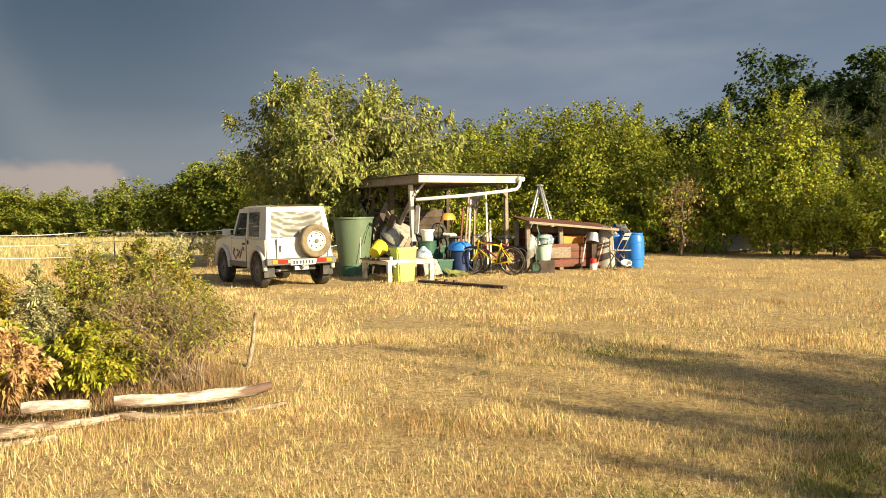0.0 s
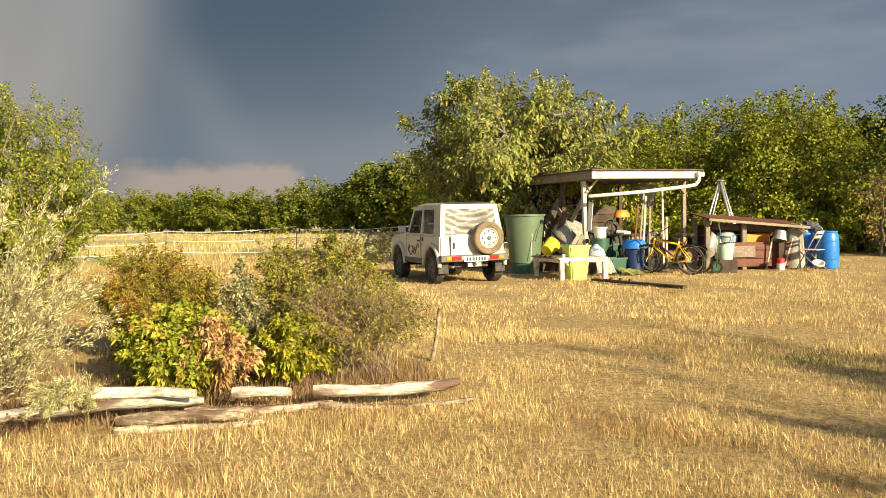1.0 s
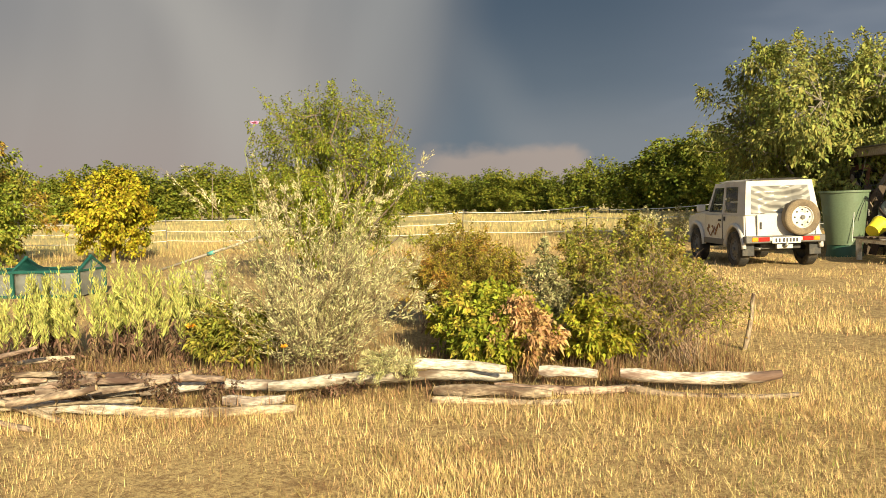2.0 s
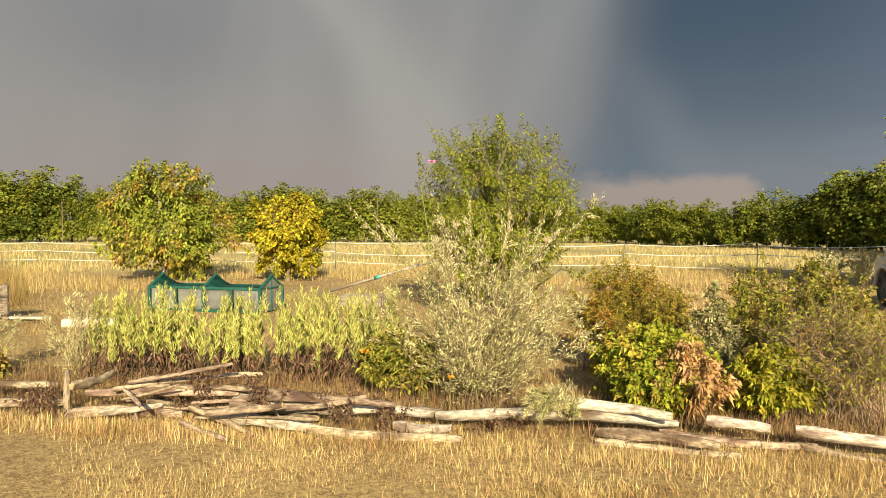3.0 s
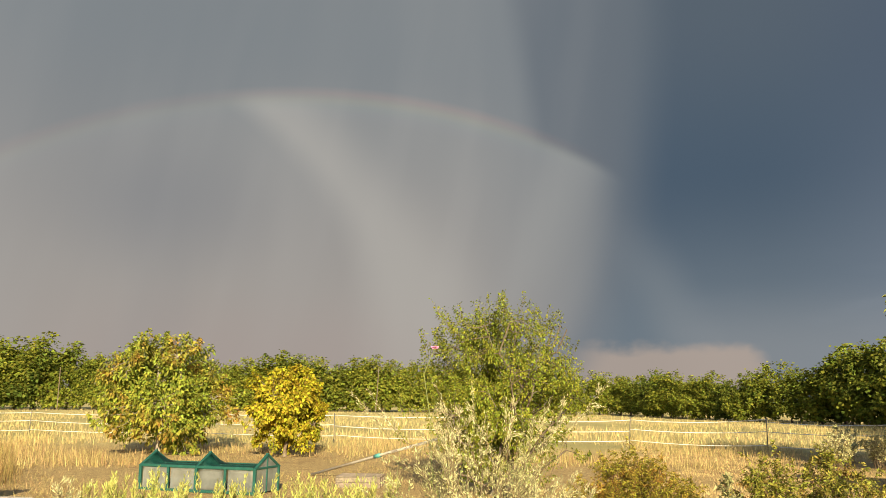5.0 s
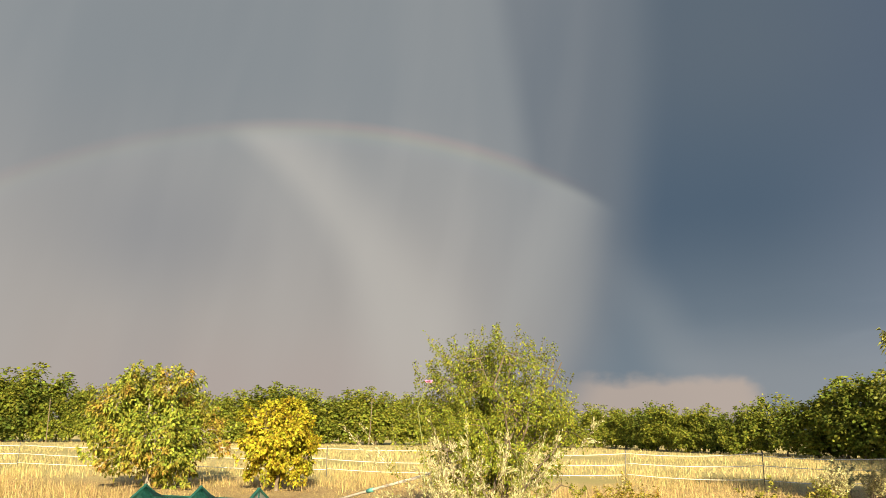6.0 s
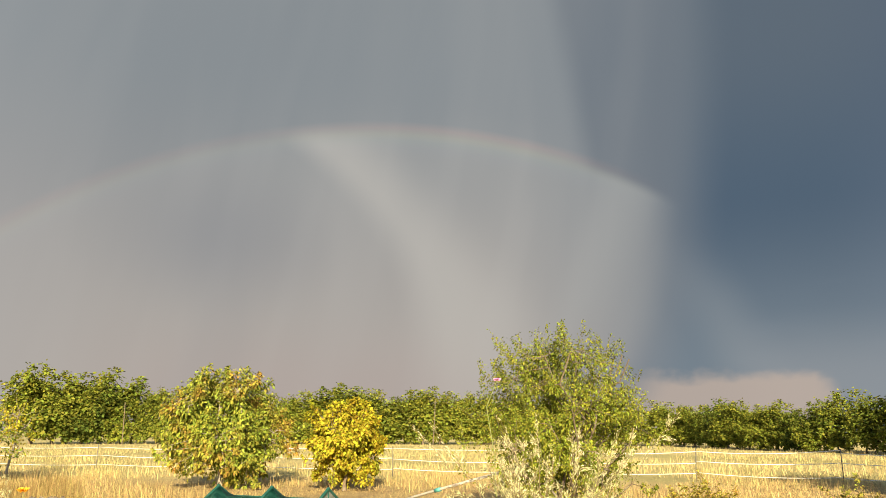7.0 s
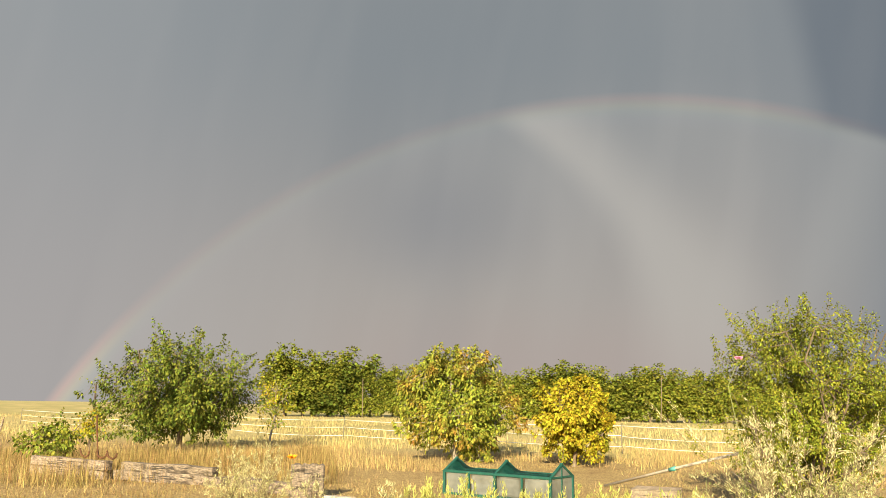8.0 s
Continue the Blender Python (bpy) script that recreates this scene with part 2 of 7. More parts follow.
def tube_arrays(segs, sides=5):
    """Tapered tubes along segments (p0, p1, r0, r1)."""
    p0, p1 = np.array([s[0] for s in segs], float), np.array([s[1] for s in segs], float)
    r0, r1 = np.array([s[2] for s in segs], float), np.array([s[3] for s in segs], float)
    d = p1 - p0
    d /= np.linalg.norm(d, axis=1)[:, None] + 1e-9
    ref = np.where(np.abs(d[:, 2:]) > 0.9, [[1.0, 0, 0]], [[0, 0, 1.0]])
    u = np.cross(d, ref)
    u /= np.linalg.norm(u, axis=1)[:, None] + 1e-9
    v = np.cross(d, u)
    a = np.arange(sides) * 2 * np.pi / sides
    ringv = np.cos(a)[None, :, None] * u[:, None] + np.sin(a)[None, :, None] * v[:, None]
    V = np.concatenate([p0[:, None] + ringv * r0[:, None, None], p1[:, None] + ringv * r1[:, None, None]], 1).reshape(-1, 3)
    i = np.arange(sides)
    q = np.stack([i, (i + 1) % sides, (i + 1) % sides + sides, i + sides], 1)
    F = (np.arange(len(segs)) * 2 * sides)[:, None, None] + q[None]
    return V, F.reshape(-1, 4)


def leaf_arrays(pos, axis, length, width, rng, fold=0.25, droop=0.3, face=None):
    """Pointed leaves folded along the midrib: four corners and two faces each, as one array of triangles."""
    n = len(pos)
    axis = axis / (np.linalg.norm(axis, axis=1)[:, None] + 1e-9)
    side = np.cross(axis, rng.normal(size=(n, 3)) * (1.0 if face is None else 0.45) + (0 if face is None else face))
    side /= np.linalg.norm(side, axis=1)[:, None] + 1e-9
    up = np.cross(side, axis)
    L, W = np.broadcast_to(length, n)[:, None], np.broadcast_to(width, n)[:, None]
    tip = pos + axis * L - np.array([0, 0, 1.0]) * L * droop * rng.random((n, 1))
    mid = pos + axis * L * 0.45
    a, b = mid + side * W + up * W * fold, mid - side * W + up * W * fold
    V = np.stack([pos, a, tip, b], 1).reshape(-1, 3)
    k = (np.arange(n) * 4)[:, None]
    F = np.concatenate([k + [[0, 1, 2]], k + [[0, 2, 3]]], 0)
    return V, F


def curve_pts(a, b, lift, n, rng, wob=0.08):
    t = np.linspace(0, 1, n + 1)[:, None]
    L = np.linalg.norm(b - a)
    p = a + (b - a) * t + np.array([0, 0, 1.0]) * lift * L * 4 * t * (1 - t) * 0.5
    w = rng.normal(size=(n + 1, 3)) * wob * L / n
    w[0] = w[-1] = 0
    return p + w


def grow(seed, height, radius, clear=0.25, flat=1.0, tips=220, limbs=7, leaves=60, leaf=(0.10, 0.035), spread=0.45, lobes=0.3, trunk=0.09, stems=1, low=0.5, twig=0.012, droop=0.4, up=0.35, bare=0.0, sides=4, shoot=1.0, twigs=True):
    """A broadleaved tree: points for wood and for leaves. Limbs reach into an uneven crown; every twig carries a tuft of single leaves."""
    rng = np.random.default_rng(seed)
    base_h = height * clear
    c = np.array([0, 0, base_h + (height - base_h) * low])
    half = np.array([radius, radius, 1.0])
    ph = rng.random(6) * 6.28
    dirs = rng.normal(size=(tips, 3))
    dirs /= np.linalg.norm(dirs, axis=1)[:, None]
    th, el_ = np.arctan2(dirs[:, 1], dirs[:, 0]), dirs[:, 2]
    lob = 1 + lobes * (0.5 * np.sin(3 * th + ph[0]) * np.cos(2 * el_ + ph[1]) + 0.5 * np.sin(5 * th + 3 * el_ + ph[2]) + 0.4 * np.sin(9 * th + ph[3]) * np.sin(7 * el_ + ph[4]))
    r = rng.random(tips) ** 0.42 * lob
    hz = np.where(dirs[:, 2] > 0, height - c[2], c[2] - base_h * 0.75)
    T = c + dirs * r[:, None] * half * np.stack([np.ones(tips), np.ones(tips) * flat, hz], 1)
    peak = height * (1 - 0.14 * np.random.default_rng(seed + 900).random(tips))
    T[:, 2] = np.minimum(T[:, 2], peak)
    segs = []
    hubs = []
    for s in range(stems):
        lean = rng.normal(size=2) * 0.05 * height * (1 if stems == 1 else 2.4)
        foot = np.array([0, 0, -0.05]) + (np.array([*rng.normal(size=2) * 0.12 * radius, 0]) if stems > 1 else 0)
        top = np.array([lean[0], lean[1], c[2] + (height - c[2]) * 0.45])
        tr = curve_pts(foot, top, 0, 7, rng, 0.12)
        rr = np.linspace(1.0, 0.25, 8) * trunk / math.sqrt(stems)
        rr[0] *= 1.35
        segs += [(tr[i], tr[i + 1], rr[i], rr[i + 1]) for i in range(7)]
        for j in range(limbs):
            f = 0.28 + 0.7 * (j + rng.random() * 0.6) / limbs if stems == 1 else 0.1 + 0.85 * j / limbs
            i = min(6, int(f * 7))
            start = tr[i] + (tr[i + 1] - tr[i]) * (f * 7 - i)
            a = j * 2.4 + rng.random() + s * 1.3
            reach = radius * (0.62 + 0.3 * rng.random()) * (1.1 - 0.55 * f)
            end = start + np.array([math.cos(a) * reach, math.sin(a) * reach * flat, reach * (0.25 + up * rng.random() * 2) * (0.5 + f)])
            end[2] = min(end[2], height * 0.86)
            cv = curve_pts(start, end, -0.12, 4, rng, 0.2)
            lr = np.linspace(rr[i] * 0.6, twig * 1.6, 5)
            segs += [(cv[q], cv[q + 1], lr[q], lr[q + 1]) for q in range(4)]
            hubs += [cv[2], cv[3], cv[4], (cv[3] + cv[4]) / 2]
        hubs += [tr[5], tr[6], tr[7]]
    hubs = np.array(hubs)
    near = np.argmin(((T[:, None] - hubs[None]) ** 2).sum(2), 1)
    P, A, Q = [], [], []
    per = max(1, leaves)
    for t, hb in zip(T, hubs[near]):
        cv = curve_pts(hb, t, 0.12, 3, rng, 0.25)
        if twigs:
            segs += [(cv[q], cv[q + 1], twig * (1 - 0.22 * q), twig * (0.78 - 0.22 * q)) for q in range(3)]
        away = t - c
        away = away / (np.linalg.norm(away) + 1e-6) * 0.8 + rng.normal(size=3) * 0.35 + [0, 0, 0.35 + up]
        end = t + away / np.linalg.norm(away) * spread * shoot * (0.5 + rng.random())
        if twigs:
            segs.append((t, end, twig * 0.34, twig * 0.12))
        if rng.random() < bare:
            continue
        k = int(per * (0.5 + rng.random()))
        f = rng.random(k) ** 0.7 * 2.0 + 1.0
        i = np.minimum(2, f.astype(int))
        base = cv[i] + (cv[i + 1] - cv[i]) * (f - i)[:, None]
        off = np.clip(rng.normal(size=(k, 3)), -1.5, 1.5) * spread * 0.34 * (0.5 + rng.random())
        g = rng.random((k, 1))
        on_shoot = rng.random((k, 1)) < 0.4
        base = np.where(on_shoot, t + (end - t) * g, base)
        off = np.where(on_shoot, off * (0.75 - 0.55 * g), off)
        P.append(base + off)
        Q.append(off / (np.linalg.norm(off, axis=1)[:, None] + 1e-6))
        A.append(off + (t - hb) / (np.linalg.norm(t - hb) + 1e-6) * spread * 0.3 + rng.normal(size=(k, 3)) * spread * 0.25 - np.array([0, 0, spread * 0.12]))
    P, A, Q = np.concatenate(P), np.concatenate(A), np.concatenate(Q)
    keep = P[:, 2] > 0.05
    P, A, Q = P[keep], A[keep], Q[keep]
    n = len(P)
    sz = 0.7 + 0.6 * rng.random(n)
    out = P - c * [1, 1, 0.8]
    out = out / (np.linalg.norm(out, axis=1)[:, None] + 1e-6) + [0, 0, 0.25] + Q * 0.7
    return tube_arrays(segs, sides), leaf_arrays(P, A, leaf[0] * sz, leaf[1] * sz, rng, 0.25, droop, out)


def tree(name, m, label, category, bark, leafm, group="", **how):
    wood, crown = grow(**how)
    t = thing(name, m, label, category, group)
    ob_of("trunk", np_mesh("trunk", *wood), bark, t, smooth=True)
    ob_of("crown", np_mesh("crown", *crown), leafm, t)
    return t


# ---- ground ----
def ground_material():
    m = bpy.data.materials.new("dry_meadow")
    m.use_nodes = True
    k = Nodes(m.node_tree)
    v = k.n("ShaderNodeTexCoord").outputs["Object"]
    sp = k.n("ShaderNodeSeparateXYZ")
    k.put(sp.inputs[0], v)
    fine, mid, wide = k.noise(v, 55.0, 4.0, 0.7), k.noise(v, 3.2, 5.0, 0.65, 0.4), k.noise(v, 0.45, 4.0, 0.6)
    straw = k.noise(v, 21.0, 5.0, 0.75, 0.8)
    col = k.mix(k.step(straw, 0.36, 0.62), (0.26, 0.155, 0.062), (0.60, 0.44, 0.195))
    col = k.mix(k.math("MULTIPLY", k.step(fine, 0.5, 0.75), 0.5), col, (0.78, 0.63, 0.33))
    col = k.mix(k.math("MULTIPLY", k.step(mid, 0.52, 0.70), 0.6), col, (0.25, 0.135, 0.055))
    col = k.mix(k.math("MULTIPLY", k.step(wide, 0.58, 0.72), 0.45), col, (0.23, 0.115, 0.048))
    col = k.mix(k.math("MULTIPLY", k.step(k.noise(v, 0.7, 5.0, 0.7), 0.64, 0.70), 0.6), col, (0.085, 0.085, 0.025))
    # the mown field past the fence: paler, in long bands
    band = k.noise(k.vec(k.math("MULTIPLY", sp.outputs[0], 0.02), k.math("MULTIPLY", sp.outputs[1], 0.14), 0.0), 1.0, 3.0)
    dist = k.math("ADD", k.math("MULTIPLY", sp.outputs[0], -0.62), k.math("MULTIPLY", sp.outputs[1], 0.78))
    field = k.mix(k.step(band, 0.4, 0.6), (0.56, 0.46, 0.20), (0.44, 0.38, 0.15))
    col = k.mix(k.math("MULTIPLY", k.step(dist, 24.0, 31.0), k.step(sp.outputs[0], 2.0, -4.0)), col, field)
    p, o, b = k.n("ShaderNodeBsdfPrincipled"), k.n("ShaderNodeOutputMaterial"), k.n("ShaderNodeBump")
    b.inputs["Strength"].default_value, b.inputs["Distance"].default_value = 0.9, 0.04
    k.put(b.inputs["Height"], k.math("ADD", fine, mid)), k.put(p.inputs["Normal"], b.outputs[0])
    k.put(p.inputs["Base Color"], col)
    p.inputs["Roughness"].default_value = 0.95
    k.put(o.inputs[0], p.outputs[0])
    return m


def build_ground():
    rad = np.concatenate([[0.0], np.geomspace(0.6, 60, 90), np.geomspace(66, 3500, 34)])
    ang = np.linspace(0, 2 * np.pi, 181)[:-1]
    R, A = np.meshgrid(rad, ang, indexing="ij")
    x, y = R * np.cos(A), R * np.sin(A)
    z = ground_z(x, y)
    bumpy = np.array([noise.noise(Vector((px * 0.8, py * 0.8, 0))) for px, py in zip(x.ravel(), y.ravel())]).reshape(x.shape)
    z = z + bumpy * 0.03 * np.clip(R / 2, 0, 1) * (R < 60)
    V = np.stack([x, y, z], 2).reshape(-1, 3)
    n = len(ang)
    i, j = np.meshgrid(np.arange(len(rad) - 1), np.arange(n), indexing="ij")
    F = np.stack([i * n + j, (i + 1) * n + j, (i + 1) * n + (j + 1) % n, i * n + (j + 1) % n], 2).reshape(-1, 4)
    ob = ob_of("ground", np_mesh("ground", V, F), ground_material(), smooth=True)
    return tagged(ob, "dry straw-coloured meadow with bare brown patches", "ground", kind="structure")


build_ground()

BARK = material("bark", (0.16, 0.12, 0.085), 0.9, 0, 0.3, 5, (0.25, 0.22, 0.18), 0.6, 40, stretch=(1, 1, 0.3))
PALE_BARK = material("pale_bark", (0.34, 0.30, 0.25), 0.9, 0, 0.25, 5, (0.18, 0.15, 0.12), 0.5, 40)
L_WOOD = leafmat("woodland_leaf", (0.23, 0.25, 0.030), (0.12, 0.15, 0.020))
L_LIGHT = leafmat("young_leaf", (0.33, 0.36, 0.038), (0.20, 0.25, 0.028))
L_DARK = leafmat("dark_leaf", (0.055, 0.085, 0.02), (0.035, 0.06, 0.016))
L_CHERRY = leafmat("cherry_leaf", (0.30, 0.315, 0.085), (0.20, 0.23, 0.05))
L_YELLOW = leafmat("yellowing_leaf", (0.42, 0.37, 0.03), (0.24, 0.25, 0.028))
L_APPLE = leafmat("apple_leaf", (0.27, 0.31, 0.045), (0.37, 0.25, 0.05))
L_PLUM = leafmat("plum_leaf", (0.24, 0.28, 0.04), (0.15, 0.20, 0.03))
L_PLUMDARK = leafmat("dark_plum_leaf", (0.17, 0.21, 0.034), (0.10, 0.14, 0.022))
L_SHRUB = leafmat("shrub_leaf", (0.235, 0.265, 0.032), (0.15, 0.18, 0.022))
L_NEEDLE = leafmat("pine_needle", (0.13, 0.16, 0.07), (0.09, 0.11, 0.05))
L_DRYLEAF = leafmat("withered_leaf", (0.38, 0.25, 0.09), (0.30, 0.24, 0.06))

# ---- single trees ----
tree("cherry_tree", on_ground(-2.95, 22.2, 20), "broad cherry tree with drooping light green leaves", "tree", PALE_BARK, L_CHERRY,
     seed=3, height=5.3, radius=3.0, clear=0.14, low=0.42, tips=520, limbs=12, leaves=125, leaf=(0.105, 0.030), spread=0.42, shoot=0.8, lobes=0.24, trunk=0.14, droop=0.7)
tree("shrub_tree", on_ground(-9.80, 10.90, 0), "tall many-stemmed green bush in the meadow", "tree", BARK, L_SHRUB,
     seed=8, height=3.36, radius=1.42, clear=0.06, low=0.5, tips=400, limbs=6, leaves=135, leaf=(0.042, 0.013), spread=0.22, shoot=1.6, lobes=0.35, trunk=0.09, stems=4, up=0.8, twig=0.008)
tree("apple_tree", on_ground(-23.6, 11.8, 0), "apple tree turning orange in the middle", "tree", PALE_BARK, L_APPLE,
     seed=11, height=3.75, radius=1.95, clear=0.05, low=0.36, tips=330, limbs=9, leaves=85, leaf=(0.10, 0.034), spread=0.34, shoot=0.8, lobes=0.28, trunk=0.08, droop=0.6)
tree("yellow_tree", on_ground(-20.3, 14.0, 0), "small rounded tree with yellowing leaves", "tree", BARK, L_YELLOW,
     seed=14, height=2.65, radius=1.18, clear=0.05, low=0.5, tips=260, limbs=7, leaves=90, leaf=(0.09, 0.036), spread=0.22, shoot=0.7, lobes=0.25, trunk=0.07)
tree("plum_tree", on_ground(-29.5, 4.3, 0), "wide dark green plum tree at the fence", "tree", BARK, L_PLUMDARK,
     seed=17, height=4.0, radius=2.65, clear=0.10, low=0.36, tips=380, limbs=10, leaves=85, leaf=(0.10, 0.030), spread=0.32, shoot=1.5, lobes=0.3, trunk=0.11)

# ---- the wood on the north side: single trees of a few kinds ----
kinds = [
    tree("woodland_tree", on_ground(5.6, 29.5) , "dense green woodland tree at the meadow's edge", "tree", BARK, L_WOOD, "trees of the wood",
         seed=21, height=5.6, radius=2.6, clear=0.05, low=0.45, tips=300, limbs=9, leaves=74, leaf=(0.100, 0.043), spread=0.62, shoot=0.45, lobes=0.30, trunk=0.14, sides=5, twigs=False),
    tree("woodland_tree", on_ground(10.2, 25.4), "bright green young tree at the meadow's edge", "tree", BARK, L_LIGHT, "trees of the wood",
         seed=22, height=5.2, radius=2.2, clear=0.03, low=0.4, tips=300, limbs=9, leaves=74, leaf=(0.092, 0.038), spread=0.48, shoot=0.9, lobes=0.34, trunk=0.1, up=0.7, sides=3),
    tree("woodland_tree", on_ground(17.0, 36.5), "tall dark oak in the wood", "tree", BARK, L_DARK, "trees of the wood",
         seed=23, height=8.6, radius=4.4, clear=0.1, low=0.5, tips=260, limbs=10, leaves=92, leaf=(0.18, 0.085), spread=0.82, shoot=0.3, lobes=0.36, trunk=0.25, sides=5, twigs=False),
]
# x, y, kind, size
for x, y, kd, s, rz in ((0.6, 33.5, 1, 1.04, 40), (3.0, 35.5, 0, 1.08, 140), (2.6, 30.6, 0, 0.76, 200), (7.6, 27.9, 0, 0.64, 80),
                        (8.0, 32.5, 0, 0.92, 20), (11.9, 21.2, 1, 0.52, 110), (13.2, 27.5, 0, 0.80, 300), (11.2, 33.5, 2, 0.66, 60),
                        (14.6, 38.0, 2, 0.74, 200), (21.0, 33.0, 2, 1.02, 120), (-1.8, 36.5, 0, 0.84, 250), (-4.8, 41.0, 0, 0.88, 170), (-7.6, 47.0, 0, 0.86, 70),
                        (18.5, 26.5, 2, 0.66, 300), (6.4, 35.5, 0, 1.12, 330), (-11.5, 55.0, 0, 0.92, 20)):
    c = copy_thing(kinds[kd], on_ground(x, y, rz))
    c.scale = (s * 1.12, s * 1.12, s)
for x, y, hgt, sd in ((11.8, 25.2, 5.4, 71), (13.6, 24.2, 5.9, 72), (14.6, 25.6, 6.4, 73)):
    tree("pine_tree", on_ground(x, y), "young grey-green pine with upswept branches", "tree", BARK, L_NEEDLE, "pines of the wood",
         seed=sd, height=hgt, radius=1.05, clear=0.1, low=0.35, tips=150, limbs=16, leaves=90, leaf=(0.15, 0.009), spread=0.22, lobes=0.5, trunk=0.09, up=0.9, droop=0.0)
kinds.append(tree("undergrowth", on_ground(-0.8, 30.5, 210), "light green undergrowth shrub at the wood's edge", "shrub", BARK, L_LIGHT, "undergrowth",
                  seed=27, height=2.3, radius=1.25, clear=0.04, low=0.4, tips=95, limbs=6, leaves=62, leaf=(0.085, 0.033), spread=0.34, shoot=0.8, lobes=0.5, trunk=0.04, twig=0.008, sides=3))
# light undergrowth along the edge of the wood
for x, y, s, rz in ((2.9, 28.8, 0.42, 0), (4.3, 28.0, 0.5, 50), (5.6, 27.3, 0.44, 100), (6.9, 26.6, 0.5, 150), (8.2, 25.6, 0.46, 200), (10.2, 23.9, 0.5, 250), (10.9, 22.6, 0.46, 300), (12.2, 20.8, 0.5, 20), (0.9, 29.6, 0.5, 90)):
    c = copy_thing(kinds[3], on_ground(x, y, rz))
    c.scale = (s * 2.2, s * 2.2, s * 2.2)

# unseen trees behind the path, east of the meadow, that throw the long shadows
# the low shrub at 8.6, -2.2 is added only to darken the near right ground
for x, y, kd, s, rz in ((11.4, -1.1, 1, 1.05, 10), (8.6, -2.2, 3, 0.95, 40), (15.0, 4.6, 1, 0.70, 75)):
    c = copy_thing(kinds[kd], on_ground(x, y, rz))
    c.scale = (s * 0.9, s * 0.9, s)


# ---- far wood ----
# height of the far wood along its length
TALL_AT = (0.0, 0.10, 0.30, 0.45, 0.55, 0.66, 0.85, 0.90, 1.0)
TALL = (9.2, 7.3, 6.9, 6.4, 5.2, 4.4, 4.0, 5.4, 5.8)


def far_wood():
    rng = np.random.default_rng(5)
    line = np.array([(-111, 31), (-110, 37), (-96, 55), (-83, 70), (-66, 80), (-52, 85), (-40, 76), (-30, 69), (-20, 66), (-13, 60)], float)
    seg = np.linalg.norm(np.diff(line, axis=0), axis=1)
    cum = np.concatenate([[0], np.cumsum(seg)])
    crowns = [grow(seed=40 + q, height=1.0, radius=0.36, clear=0.01, low=0.38, sides=3, twigs=False, tips=72, limbs=4, leaves=72, leaf=(0.034, 0.0185), spread=0.15, shoot=0.12, lobes=0.26, trunk=0.02, twig=0.003) for q in range(5)]
    LV, LF, WV, WF, nl, nw = [], [], [], [], 0, 0
    for row in range(2):
        s = 0.0
        while s < cum[-1]:
            i = min(len(seg) - 1, int(np.searchsorted(cum, s, side="right") - 1))
            p = line[i] + (line[i + 1] - line[i]) * (s - cum[i]) / seg[i]
            out = p / np.linalg.norm(p)
            p = p + out * (row * 3.6 + rng.random() * 2.0)
            tall = (0.86 + 0.28 * rng.random()) * (1.0 + 0.08 * row) * np.interp(s / cum[-1], TALL_AT, TALL)
            (wv, wf), (lv, lf) = crowns[rng.integers(5)]
            a = rng.random() * 6.28
            wide = tall * (1.0 + 0.5 * rng.random())
            M = np.array([[math.cos(a) * wide, -math.sin(a) * wide, 0], [math.sin(a) * wide, math.cos(a) * wide, 0], [0, 0, tall]])
            at = np.array([p[0], p[1], ground_z(p[0], p[1])])
            if row:
                # only the tops of the second row stand clear of the first
                k4 = np.repeat(lv.reshape(-1, 4, 3)[:, 0, 2] > 0.45, 4)
                n4 = int(k4.sum()) // 4
                lv, lf = lv[k4], np.concatenate([np.arange(n4)[:, None] * 4 + [[0, 1, 2]], np.arange(n4)[:, None] * 4 + [[0, 2, 3]]])
            LV.append(lv @ M.T + at), LF.append(lf + nl), WV.append(wv @ M.T + at), WF.append(wf + nw)
            nl, nw = nl + len(lv), nw + len(wv)
            s += (2.0 + rng.random() * 1.5) * (1 + 0.35 * row)
    t = thing("far_wood", pose(0, 0, 0), "far green wood along the edge of the field", "wood", kind="stuff")
    tagged(ob_of("crowns", np_mesh("crowns", np.concatenate(LV), np.concatenate(LF)), leafmat("far_leaf", (0.20, 0.225, 0.030), (0.10, 0.13, 0.022), scale=0.10), t), kind="stuff")
    tagged(ob_of("trunks", np_mesh("trunks", np.concatenate(WV), np.concatenate(WF)), BARK, t), kind="stuff")


far_wood()


# ---- log edging ----
LOG_BARK = material("weathered_log", (0.38, 0.30, 0.22), 0.9, 0, 0.5, 8.0, (0.11, 0.07, 0.05), 1.0, 60, each=0.5, stretch=(0.3, 1, 1))
LOG_WHITE = material("bleached_log", (0.56, 0.51, 0.44), 0.9, 0, 0.45, 5.0, (0.15, 0.10, 0.07), 1.0, 60, each=0.4, stretch=(0.3, 1, 1))
LOG_END = material("cut_wood_end", (0.46, 0.33, 0.20), 0.9, 0, 0.3, 8.0, (0.22, 0.14, 0.07), 0.4, 60)
LOG_MOSS = material("mossy_log_end", (0.30, 0.20, 0.045), 0.95, 0, 0.4, 10.0, (0.18, 0.15, 0.03), 0.8, 50)


